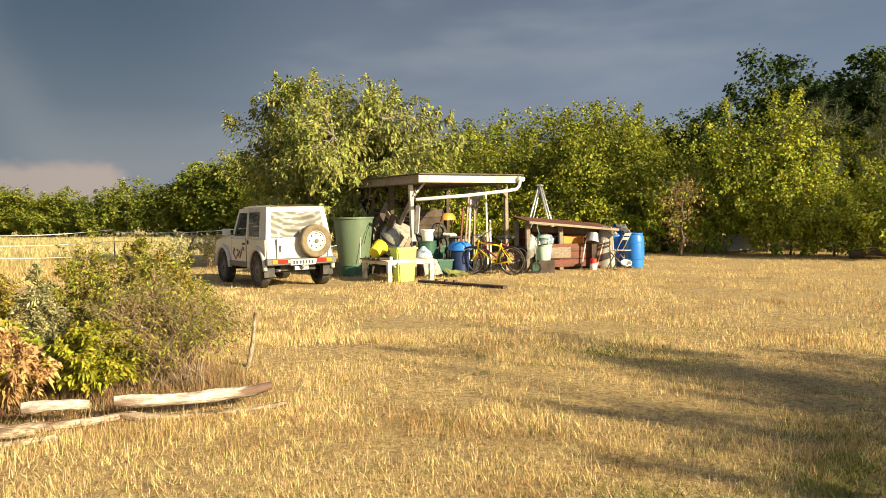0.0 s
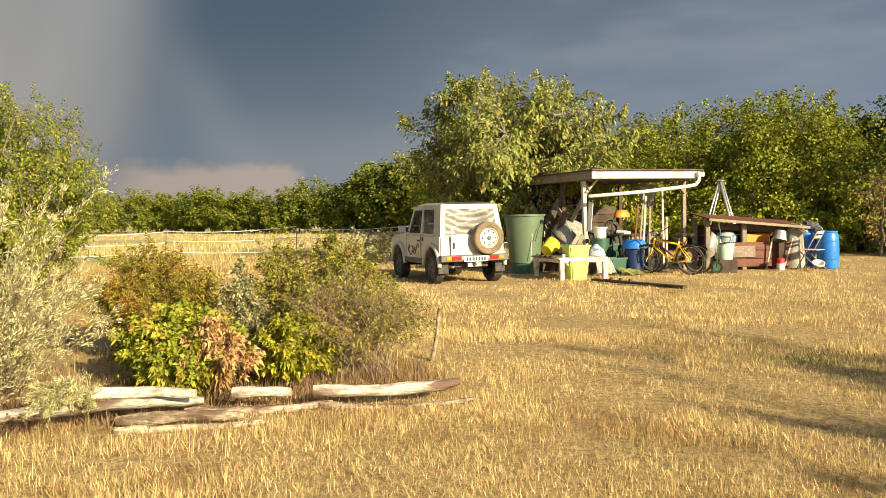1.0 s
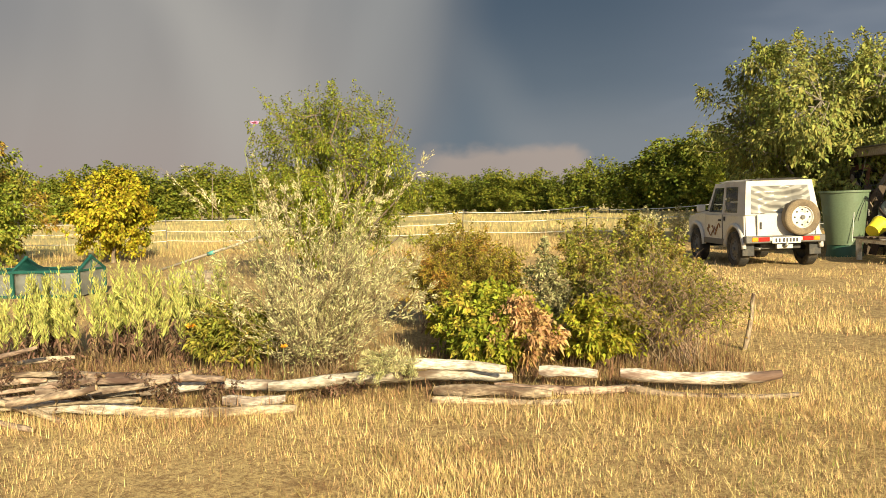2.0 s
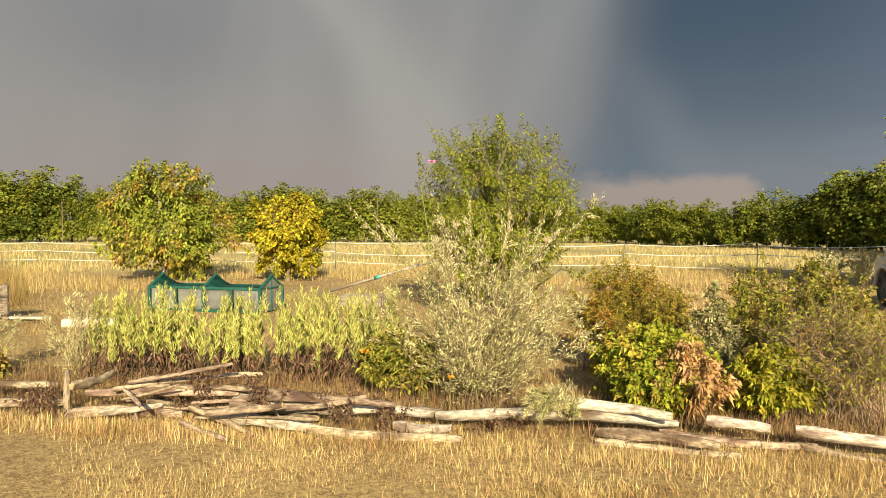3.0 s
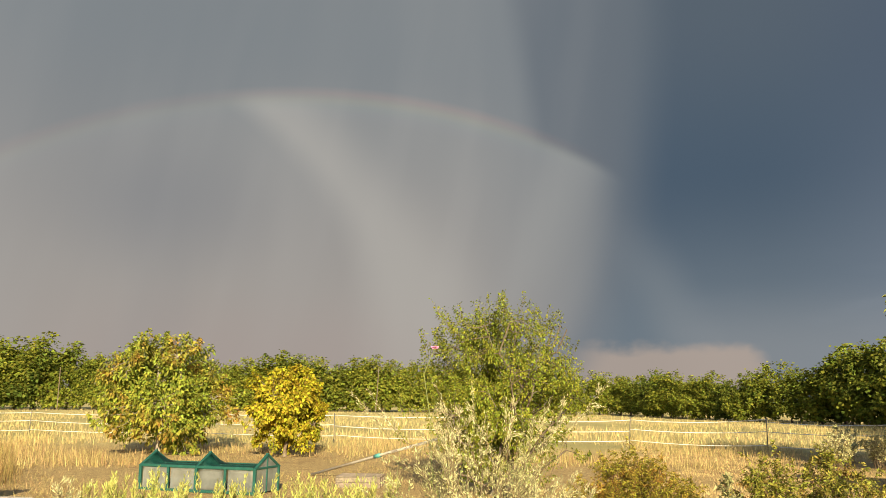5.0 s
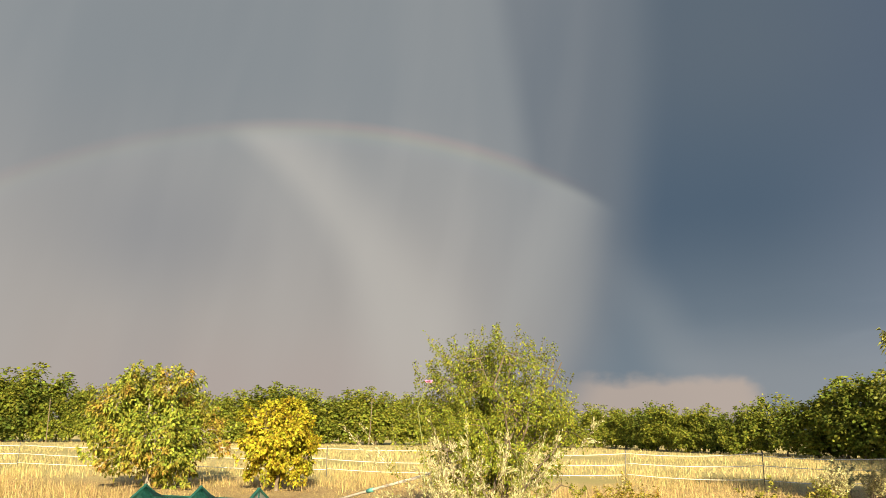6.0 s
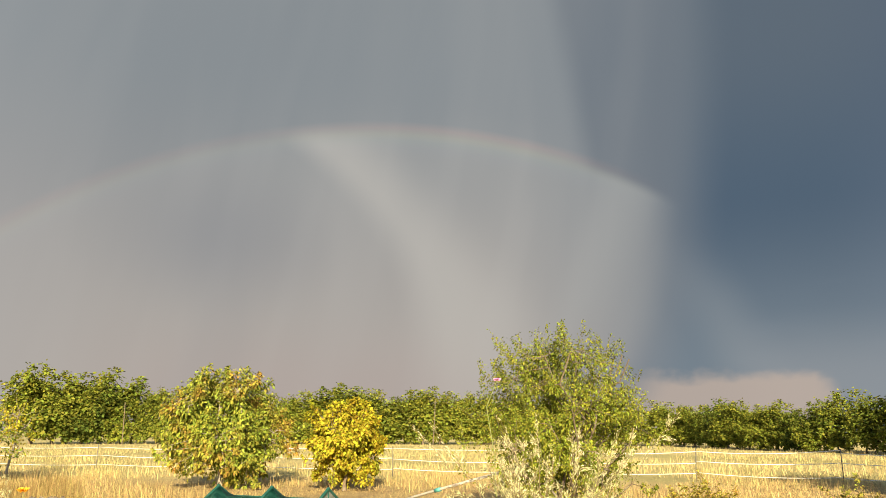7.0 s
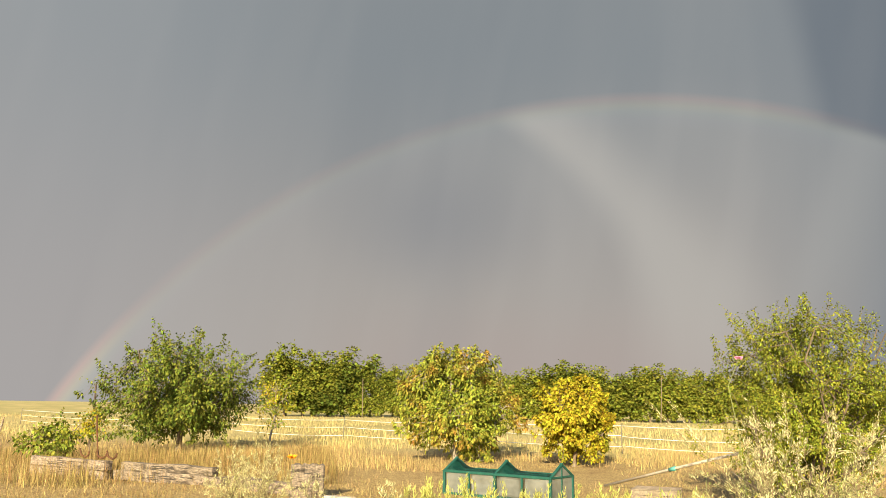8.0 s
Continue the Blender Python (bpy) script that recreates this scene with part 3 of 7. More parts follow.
def log_thing(name, a, b, r, mat, label, category="log", end_mat=None, sides=11, group="", wob=0.25):
    rng = np.random.default_rng(int(abs(a[0] * 977 + a[1] * 131 + r * 7919)) % 100000)
    a, b = Vector(a), Vector(b)
    L = (b - a).length
    t = thing(name, Matrix.Translation(a) @ (b - a).to_track_quat("X", "Z").to_matrix().to_4x4(), label, category, group)
    n = max(6, int(L / 0.13))
    bend = rng.normal(size=2) * 0.025 * L
    lump = 1 + rng.normal(size=sides) * 0.13
    V, F = [], []
    for i in range(n + 1):
        f = i / n
        rr = r * (1.10 - 0.25 * f + rng.normal() * 0.08) * (0.80 if i in (0, n) else 1.0)
        cy, cz = bend * 4 * f * (1 - f) + rng.normal(size=2) * r * wob * 0.35
        for k in range(sides):
            w_ = k * 2 * math.pi / sides
            q = rr * lump[k] * (1 + rng.normal() * 0.05)
            V.append((f * L, cy + q * math.cos(w_), cz + q * math.sin(w_)))
    for i in range(n):
        for k in range(sides):
            F.append((i * sides + k, i * sides + (k + 1) % sides, (i + 1) * sides + (k + 1) % sides, (i + 1) * sides + k))
    ob_of("stem", np_mesh("stem", V, F), mat, t, smooth=True)
    for f, base in ((0, 0), (1, n * sides)):
        bm = bmesh.new()
        vs = [bm.verts.new(V[base + k]) for k in range(sides)]
        mid = bm.verts.new(sum((v.co for v in vs), Vector()) / sides + Vector((0.006 * (1 if f else -1), 0, 0)))
        for k in range(sides):
            bm.faces.new((vs[k], vs[(k + 1) % sides], mid))
        part("cut_end", bm, end_mat or LOG_END, t)
    return t


# from x, y to x, y; height of the axis over the ground; radius
LOGS = [
    (-2.66, 5.55, -1.76, 5.89, 0.17, 0.055),
    (-2.66, 5.62, -1.66, 5.90, 0.05, 0.032),
    (-3.26, 5.40, -2.89, 5.49, 0.16, 0.050),
    (-3.54, 5.30, -2.67, 5.65, 0.05, 0.040),
    (-4.15, 4.90, -3.44, 5.08, 0.22, 0.050),
    (-3.87, 4.96, -3.14, 5.19, 0.06, 0.060),
    (-4.81, 4.31, -3.52, 5.22, 0.13, 0.050),
    (-5.65, 3.83, -4.82, 4.35, 0.12, 0.055),
    (-6.34, 3.48, -5.72, 3.74, 0.14, 0.070),
    (-5.10, 4.05, -4.77, 4.27, 0.06, 0.045),
    (-6.31, 3.53, -5.13, 3.98, 0.22, 0.035),
    (-6.16, 3.26, -5.48, 3.58, 0.04, 0.050),
    (-5.48, 3.58, -4.59, 4.13, 0.03, 0.045),
    (-3.80, 4.84, -2.99, 5.17, 0.02, 0.030),
    (-6.99, 3.23, -5.78, 3.76, 0.05, 0.045),
    (-7.14, 2.66, -6.34, 3.40, 0.20, 0.040),
    (-6.79, 2.57, -6.70, 2.98, 0.12, 0.030),
    (-7.18, 2.52, -6.58, 3.07, 0.05, 0.050),
    (-7.91, 1.88, -7.46, 2.54, 0.08, 0.050),
    (-8.50, 1.96, -7.80, 2.58, 0.18, 0.040),
    (-7.29, 2.56, -7.57, 2.99, 0.25, 0.040),
]
for i, (x0, y0, x1, y1, dz, r) in enumerate(LOGS):
    ex, ey = (x1 - x0) * 0.06, (y1 - y0) * 0.06
    x0, y0, x1, y1 = x0 - ex, y0 - ey, x1 + ex, y1 + ey
    a, b = (x0, y0, float(ground_z(x0, y0)) + max(dz, r * 0.9)), (x1, y1, float(ground_z(x1, y1)) + max(dz, r * 0.9))
    white = i in (0, 2, 4, 6, 7, 8, 9, 11, 16)
    log_thing("log", a, b, r * 0.80, LOG_WHITE if white else LOG_BARK,
              "sun-bleached birch log stacked along the bed" if white else "grey weathered log lying along the bed", "log",
              LOG_MOSS if i == 5 else None, group="logs edging the bed")
log_thing("wooden_post", (-7.30, 2.50, 0.22), (-7.36, 2.54, 0.66), 0.025, LOG_BARK, "short weathered wooden post beside the logs", "post")
log_thing("stake", (-2.26, 7.44, 0.22), (-2.17, 7.46, 0.80), 0.02, LOG_BARK, "thin leaning wooden stake in the dry grass", "stake")
rng = np.random.default_rng(77)
for i in range(16):
    f = rng.random()
    x, y = -7.0 + 0.9 * f + rng.normal() * 0.15, 2.75 + 0.55 * f + rng.normal() * 0.15
    a = 0.55 + rng.normal() * 0.5
    l = 0.5 + rng.random() * 0.7
    z = float(ground_z(x, y)) + 0.05 + rng.random() * 0.28
    log_thing("branch", (x, y, z), (x + math.cos(a) * l, y + math.sin(a) * l, z + rng.normal() * 0.09), 0.012 + 0.014 * rng.random(), LOG_BARK,
              "thin dry branch heaped beside the post", "branch", sides=7, group="heap of dry branches")

# ---- plants of the bed ----
M_MUG = leafmat("silver_mugwort", (0.59, 0.56, 0.31), (0.44, 0.45, 0.18), scale=2.0)
M_PLUME = leafmat("pale_seed_plume", (0.64, 0.60, 0.36), (0.52, 0.50, 0.25), scale=2.0)
M_MUGSTEM = material("mugwort_stem", (0.24, 0.17, 0.10), 0.8, 0, 0.25, 8, None, 0.0, 40)
M_TALL = leafmat("tall_weed_leaf", (0.48, 0.49, 0.145), (0.34, 0.38, 0.085), scale=2.5, island=0.7)
M_DRYLOW = leafmat("dead_lower_leaf", (0.20, 0.13, 0.085), (0.28, 0.19, 0.12), scale=3.0)
M_STEM = material("brown_stem", (0.15, 0.085, 0.055), 0.85, 0, 0.3, 8, None, 0.0, 40)
M_ROWAN = leafmat("rowan_leaf", (0.31, 0.34, 0.038), (0.56, 0.45, 0.08), scale=3.0)
M_ROWAN2 = leafmat("bright_leaf", (0.38, 0.37, 0.04), (0.30, 0.31, 0.035), scale=3.0)
M_BACK = leafmat("back_bush_leaf", (0.29, 0.29, 0.048), (0.37, 0.26, 0.07), scale=3.0)
M_RED = leafmat("rusty_leaf", (0.36, 0.31, 0.05), (0.44, 0.26, 0.05), scale=2.5)
M_TWIG = material("dead_twigs", (0.30, 0.215, 0.14), 0.9, 0, 0.3, 8, (0.22, 0.16, 0.12), 0.0, 30, island=0.8)
M_BLUEGREY = leafmat("grey_green_leaf", (0.42, 0.40, 0.20), (0.33, 0.33, 0.13), scale=3.0)


def stem_plant(seed, bases, tips, arch, leaf_n, leaf_len, leaf_w, f0=0.3, f1=1.0, out=0.6, r=0.006, side=0, side_len=0.25, taper=0.6, droop=0.3, upward=0.7, jitter=0.01):
    """Stems from bases to tips that arch over, with side shoots and single leaves; returns arrays for wood and leaves."""
    rg = np.random.default_rng(seed)
    segs, P, A, S = [], [], [], []

    def run(a, b, lift, rad, n_leaf, k0):
        cv = curve_pts(np.asarray(a, float), np.asarray(b, float), lift, 5, rg, 0.12)
        segs.extend((cv[q], cv[q + 1], rad * (1 - 0.16 * q), rad * (0.84 - 0.16 * q)) for q in range(5))
        if n_leaf < 1:
            return cv
        f = k0 + (f1 - k0) * rg.random(n_leaf)
        i = np.minimum(4, (f * 5).astype(int))
        d = cv[i + 1] - cv[i]
        d /= np.linalg.norm(d, axis=1)[:, None] + 1e-9
        side_v = np.cross(d, rg.normal(size=(n_leaf, 3)))
        side_v /= np.linalg.norm(side_v, axis=1)[:, None] + 1e-9
        P.append(cv[i] + (cv[i + 1] - cv[i]) * (f * 5 - i)[:, None] + rg.normal(size=(n_leaf, 3)) * jitter)
        A.append(side_v * out + d * upward)
        S.append(1 - taper * np.clip((f - 0.5) * 2, 0, 1))
        return cv

    for a, b in zip(bases, tips):
        cv = run(a, b, arch, r, leaf_n, f0)
        for _ in range(side):
            f = f0 + (0.95 - f0) * rg.random()
            i = min(4, int(f * 5))
            s0 = cv[i] + (cv[i + 1] - cv[i]) * (f * 5 - i)
            d = cv[i + 1] - cv[i]
            d = d / (np.linalg.norm(d) + 1e-9) + rg.normal(size=3) * 0.55
            s1 = s0 + d / np.linalg.norm(d) * side_len * (1.25 - f) * (0.6 + 0.8 * rg.random())
            run(s0, s1, 0.15, r * 0.5, max(3, leaf_n // 3), 0.1)
    wood = tube_arrays(segs, 3)
    P, A, S = np.concatenate(P), np.concatenate(A), np.concatenate(S)
    S = S * (0.7 + 0.6 * rg.random(len(S)))
    return wood, leaf_arrays(P, A, leaf_len * S, leaf_w * S, rg, 0.2, droop)


def plant(name, m, label, category, wood, wood_mat, *leaves, group=""):
    t = thing(name, m, label, category, group)
    ob_of("stem", np_mesh("stem", *wood), wood_mat, t)
    for part_name, arrays, mat, lab in leaves:
        ob_of(part_name, np_mesh(part_name, *arrays), mat, t, lab)
    return t


def disc(rg, n, rx, ry):
    a, q = rg.random(n) * 6.283, np.sqrt(rg.random(n))
    return np.stack([np.cos(a) * q * rx, np.sin(a) * q * ry, np.zeros(n)], 1)


def clump(seed, n, foot, radius, height, dome=0.5, tilt=0.0):
    """Feet and tips of a bushy clump."""
    rg = np.random.default_rng(seed)
    b = disc(rg, n, foot, foot)
    d = disc(rg, n, radius, radius)
    q = np.hypot(d[:, 0], d[:, 1]) / radius
    d[:, 2] = height * (1 - dome * q ** 1.7) * (0.55 + 0.45 * rg.random(n) ** 0.5)
    return b, d


# silver mugwort
b, d = clump(1, 112, 0.30, 1.08, 1.80, 0.55)
wood, lv = stem_plant(2, b, d, 0.06, 74, 0.036, 0.0038, 0.16, 1.0, 0.5, 0.0048, side=11, side_len=0.30, droop=0.0, upward=0.9)
tall = np.random.default_rng(8)
turn = np.arange(15) * 2.4
b = disc(tall, 15, 0.22, 0.22)
reach_ = 0.35 + 0.85 * tall.random(15)
d = np.stack([np.cos(turn) * reach_, np.sin(turn) * reach_, 1.5 + 0.42 * tall.random(15)], 1)
wood2, lv2 = stem_plant(9, b, d, 0.04, 90, 0.036, 0.0034, 0.74, 1.0, 0.30, 0.0048, side=3, side_len=0.20, droop=0.0, upward=1.2, taper=0.4)
mug = plant("mugwort", on_ground(-5.22, 5.10), "tall silvery mugwort gone to seed behind the logs", "plant", wood, M_MUGSTEM, ("foliage", lv, M_MUG, ""))
ob_of("flower_stalk", np_mesh("flower_stalk", *wood2), M_MUGSTEM, mug)
ob_of("plume", np_mesh("plume", *lv2), M_PLUME, mug, "pale feathery seed plumes")
b, d = clump(3, 14, 0.05, 0.25, 0.75, 0.5)
d[:, 0] += 0.1
d[:, 1] -= 0.35
d[:, 2] *= 0.55
wood, lv = stem_plant(4, b, d, 0.5, 120, 0.04, 0.0032, 0.2, 1.0, 0.45, 0.004, side=9, side_len=0.2, droop=0.0, upward=1.0)
plant("mugwort", on_ground(-4.22, 4.98), "small silvery mugwort hanging over the logs", "plant", wood, M_MUGSTEM, ("foliage", lv, M_MUG, ""))
for sd, x, y, s, hgt in ((5, -8.75, 3.2, 0.34, 1.15), (6, -9.6, 2.6, 0.4, 1.0), (7, -12.3, 2.75, 0.5, 1.42), (71, -12.9, 2.45, 0.4, 1.2)):
    b, d = clump(sd, 14 if x > -10 else 26, 0.15, s, hgt, 0.5)
    wood, lv = stem_plant(sd + 50, b, d, 0.05, 90, 0.040, 0.0028, 0.2, 1.0, 0.4, 0.005, side=8, side_len=0.25, droop=0.0, upward=1.1)
    plant("mugwort", on_ground(x, y), "pale silvery mugwort in the dry grass", "plant", wood, M_MUGSTEM, ("foliage", lv, M_MUG, ""))

# row of tall upright weeds
rg = np.random.default_rng(12)
N = 210
f = rg.random(N)
off = rg.random(N)
bx = np.stack([-8.55 + 2.35 * f - 0.75 * off * 0.57, 3.15 + 1.78 * f + 0.75 * off * 0.82, np.zeros(N)], 1) + rg.normal(size=(N, 3)) * [0.06, 0.06, 0]
bx -= [-7.4, 4.1, 0]
tp = bx + np.stack([rg.normal(size=N) * 0.07, rg.normal(size=N) * 0.07, 0.46 + 0.46 * rg.random(N)], 1)
wood, lv = stem_plant(13, bx, tp, 0.0, 92, 0.074, 0.0066, 0.42, 1.0, 0.55, 0.005, taper=0.30, droop=0.0, upward=1.15)
_, low = stem_plant(14, bx, tp, 0.0, 22, 0.055, 0.009, 0.05, 0.52, 0.5, 0.004, taper=0.0, droop=1.2, upward=-0.3)
plant("tall_weeds", on_ground(-7.4, 4.1), "row of upright yellow-green weeds with dead brown lower leaves", "plant", wood, M_STEM,
      ("foliage", lv, M_TALL, ""), ("dead_leaves", low, M_DRYLOW, "dead brown lower leaves"))

# leafy bushes between the mugwort and the meadow
for sd, x, y, fr, rad, hgt, mat, lab, ll, lw, ns in (
        (21, -4.10, 6.15, 0.25, 0.62, 0.74, M_ROWAN, "green and yellow bush with feathered leaves behind the logs", 0.058, 0.0150, 84),
        (22, -3.12, 6.22, 0.15, 0.36, 0.66, M_ROWAN2, "small bright yellow-green bush behind the logs", 0.055, 0.0140, 46),
        (23, -3.78, 5.66, 0.12, 0.34, 0.52, M_ROWAN, "low green sucker shoots over the logs", 0.060, 0.0150, 30),
        (24, -3.6, 7.95, 0.45, 0.95, 1.38, M_BACK, "olive green bush at the back of the bed", 0.04, 0.009, 105),
        (25, -3.05, 7.35, 0.3, 0.60, 1.18, M_BACK, "green bush beside the meadow", 0.04, 0.009, 70),
        (26, -5.10, 7.45, 0.50, 0.80, 1.28, M_RED, "rusty orange bush at the back of the bed", 0.046, 0.0046, 150),
        (29, -5.85, 4.85, 0.22, 0.42, 0.66, M_BACK, "dark green leafy weed beside the mugwort", 0.060, 0.011, 40),
        (27, -3.95, 6.95, 0.12, 0.25, 1.0, M_BLUEGREY, "grey-green leafy plant in the bed", 0.06, 0.010, 13),
        (28, -9.35, 2.25, 0.2, 0.45, 0.35, M_BACK, "low green bramble over the logs", 0.06, 0.022, 26)):
    b, d = clump(sd, ns, fr, rad, hgt, 0.45)
    wood, lv = stem_plant(sd + 100, b, d, 0.12, 62, ll, lw, 0.25, 1.0, 0.8, 0.005, side=7, side_len=0.28, taper=0.2, droop=0.7)
    plant("bush", on_ground(x, y), lab, "bush", wood, M_STEM, ("foliage", lv, mat, ""))
b, d = clump(31, 26, 0.1, 0.33, 0.72, 0.4)
wood, lv = stem_plant(131, b, d, 0.2, 52, 0.058, 0.0150, 0.35, 1.0, 0.8, 0.004, side=5, side_len=0.22, taper=0.2, droop=1.3)
plant("bush", on_ground(-3.55, 5.78), "withered bush with hanging pale orange leaves", "bush", wood, M_STEM, ("foliage", lv, leafmat("bleached_leaf", (0.56, 0.37, 0.17), (0.42, 0.25, 0.095), scale=4.0, island=0.6), ""))

# dead twiggy bush
rg = np.random.default_rng(33)
b, d = clump(34, 140, 0.4, 0.74, 1.06, 0.5)
wood, lv = stem_plant(35, b, d, 0.15, 6, 0.045, 0.008, 0.3, 1.0, 0.8, 0.0045, side=14, side_len=0.4, droop=0.8)
plant("dead_bush", on_ground(-2.78, 6.72), "dead grey-brown twiggy bush beside the meadow", "bush", wood, M_TWIG, ("foliage", lv, M_BACK, ""))

# dead brown stalks standing among the logs
for sd, x, y, hgt in ((141, -6.45, 3.30, 0.50), (142, -6.05, 3.52, 0.46), (143, -6.75, 3.18, 0.40), (144, -5.55, 3.86, 0.36), (145, -5.25, 4.10, 0.30), (146, -7.45, 2.35, 0.34), (147, -4.55, 4.55, 0.26)):
    b, d = clump(sd, 11, 0.16, 0.30, hgt, 0.3)
    wood, lv = stem_plant(sd + 60, b, d, 0.05, 26, 0.030, 0.008, 0.2, 1.0, 0.7, 0.0030, side=5, side_len=0.14, droop=1.0, upward=0.2)
    plant("dead_weed", on_ground(x, y), "dead dark brown weed stalks among the logs", "plant", wood, M_STEM, ("foliage", lv, M_DRYLOW, ""), group="dead weeds along the logs")

# a pink flower on a tall stalk, yellow marigolds
M_PINK = material("pink_petal", (0.75, 0.30, 0.55), 0.6, 0, 0.15, 20, None, 0.0, 60)
M_ORANGE = material("orange_petal", (0.85, 0.42, 0.03), 0.6, 0, 0.2, 20, None, 0.0, 60)
M_FLOWERSTEM = material("flower_stalk", (0.25, 0.28, 0.10), 0.7, 0, 0.2, 10, None, 0.0, 50)


def flower(x, y, height, size, mat, label, petals=11, leanx=0.0, leany=0.0):
    t = thing("flower", on_ground(x, y), label, "flower")
    top = np.array([leanx, leany, height])
    cv = curve_pts(np.zeros(3), top, 0.03, 6, np.random.default_rng(int(height * 100)), 0.2)
    ob_of("stalk", np_mesh("stalk", *tube_arrays([(cv[i], cv[i + 1], 0.004, 0.003) for i in range(6)], 5)), M_FLOWERSTEM, t)
    a = np.arange(petals) * 6.283 / petals
    ax = np.stack([np.cos(a) + 0.3, np.sin(a) - 0.4, 0.35 + 0 * a], 1)
    ob_of("petals", np_mesh("petals", *leaf_arrays(np.tile(top, (petals, 1)), ax, size, size * 0.35, np.random.default_rng(3), 0.2, 0.0)), mat, t)


flower(-5.56, 4.92, 2.10, 0.040, M_PINK, "single pink flower on a tall stalk", 12, -0.06, 0.05)
flower(-6.1, 4.62, 0.42, 0.06, M_ORANGE, "orange marigold at the foot of the weeds")
flower(-6.05, 4.7, 0.36, 0.05, M_ORANGE, "orange marigold at the foot of the weeds")
flower(-5.1, 4.65, 0.33, 0.04, M_ORANGE, "small yellow flower at the foot of the mugwort", 7)
flower(-12.4, 3.2, 0.9, 0.09, M_ORANGE, "yellow flower head in the pale weeds", 14)
for x, y, hgt in ((-5.9, 4.9, 1.75), (-5.0, 4.9, 1.8), (-4.85, 5.2, 1.7), (-5.5, 4.75, 1.65)):
    rr = np.random.default_rng(int(hgt * 1000))
    wood, lv = stem_plant(int(hgt * 1000), np.zeros((1, 3)), np.array([[rr.normal() * 0.1, rr.normal() * 0.1, hgt]]), 0.03, 26, 0.035, 0.012, 0.3, 1.0, 0.8, 0.005)
    plant("seed_stalk", on_ground(x, y), "thin green seed stalk above the mugwort", "plant", wood, M_FLOWERSTEM, ("foliage", lv, M_TALL, ""))

# ---- grasses ----
M_GRASS = leafmat("dry_grass_blade", (0.70, 0.54, 0.26), (0.44, 0.30, 0.13), scale=1.2, island=1.0, rough=0.6)
M_GRASS2 = leafmat("tawny_grass_blade", (0.50, 0.38, 0.17), (0.57, 0.455, 0.215), scale=0.5, island=0.9, rough=0.6)
M_RUSTGRASS = leafmat("rust_grass_blade", (0.34, 0.245, 0.095), (0.46, 0.36, 0.15), scale=0.5, island=0.9, rough=0.6)
M_PALEGRASS = leafmat("pale_field_grass", (0.60, 0.48, 0.22), (0.50, 0.42, 0.17), scale=0.3, island=0.7, rough=0.6)
M_GREENGRASS = leafmat("green_grass_blade", (0.17, 0.20, 0.04), (0.24, 0.24, 0.06), scale=1.0, island=0.8)


def blades(seed, x, y, length, width, lean=0.5, z0=0.0):
    """One thin leaning blade at each place."""
    rg = np.random.default_rng(seed)
    n = len(x)
    base = np.stack([x, y, ground_z(x, y) - 0.01 + z0], 1)
    a = rg.random(n) * 6.283
    tilt = np.minimum(np.abs(rg.normal(size=n)) * lean, 1.48) if lean < 1 else np.minimum(0.5 + np.abs(rg.normal(size=n)) * 0.55, 1.5)
    hd = np.stack([np.cos(a) * np.sin(tilt), np.sin(a) * np.sin(tilt), np.cos(tilt)], 1)
    sd = np.stack([-np.sin(a + rg.normal(size=n)), np.cos(a), np.zeros(n)], 1)
    L, W = (length * (0.5 + rg.random(n)))[:, None], (width * (0.6 + 0.8 * rg.random(n)))[:, None]
    tip = base + hd * L
    V = np.stack([base - sd * W * 0.6, base + sd * W * 0.6, tip], 1).reshape(-1, 3)
    return V, (np.arange(n) * 3)[:, None] + np.array([[0, 1, 2]])


def scatter(seed, n, az0, az1, r0, r1, power=1.0, tuft=1, tr=0.05, patch=0.0, pscale=0.7):
    """Places in a fan about the path, azimuth measured left from +y, thinned out in patches."""
    rg = np.random.default_rng(seed)
    a = np.radians(az0 + (az1 - az0) * rg.random(n))
    r = (r0 ** power + (r1 ** power - r0 ** power) * rg.random(n)) ** (1 / power)
    x, y = -0.7 - np.sin(a) * r, 0.1 + np.cos(a) * r
    if patch:
        keep = np.array([noise.noise(Vector((px * pscale, py * pscale, 3.0))) for px, py in zip(x, y)]) + rg.normal(size=n) * 0.15 > patch - 0.5
        x, y = x[keep], y[keep]
    if tuft > 1:
        x, y = np.repeat(x, tuft), np.repeat(y, tuft)
        x, y = x + rg.normal(size=len(x)) * tr, y + rg.normal(size=len(y)) * tr
    return x, y


def grass(name, label, mat, arrays):
    tagged(ob_of(name, np_mesh(name, *arrays), mat), label, "grass", kind="stuff")


grass("short_dry_grass", "short mown dry grass of the meadow", M_GRASS, blades(50, *scatter(51, 24000, -34, 70, 2.6, 9.5, 0.9, 17, 0.055, 0.43, 0.95), 0.052, 0.0034, 0.95))
grass("short_dry_grass", "short mown dry grass of the meadow", M_GRASS, blades(52, *scatter(53, 22000, -34, 32, 8.5, 30, 0.8, 13, 0.09, 0.37, 0.6), 0.060, 0.0060, 0.62))
grass("lying_straw", "cut straw lying flat on the meadow", M_GRASS, blades(70, *scatter(71, 9000, -34, 70, 2.6, 8.0, 0.9, 9, 0.08, 0.42, 1.3), 0.075, 0.0026, 1.9))
grass("meadow_grass", "tawny dry grass round the fruit trees", M_GRASS2, blades(54, *scatter(55, 6500, 28, 95, 9, 24, 0.9, 9, 0.12, 0.36, 0.3), 0.12, 0.0070, 1.1))
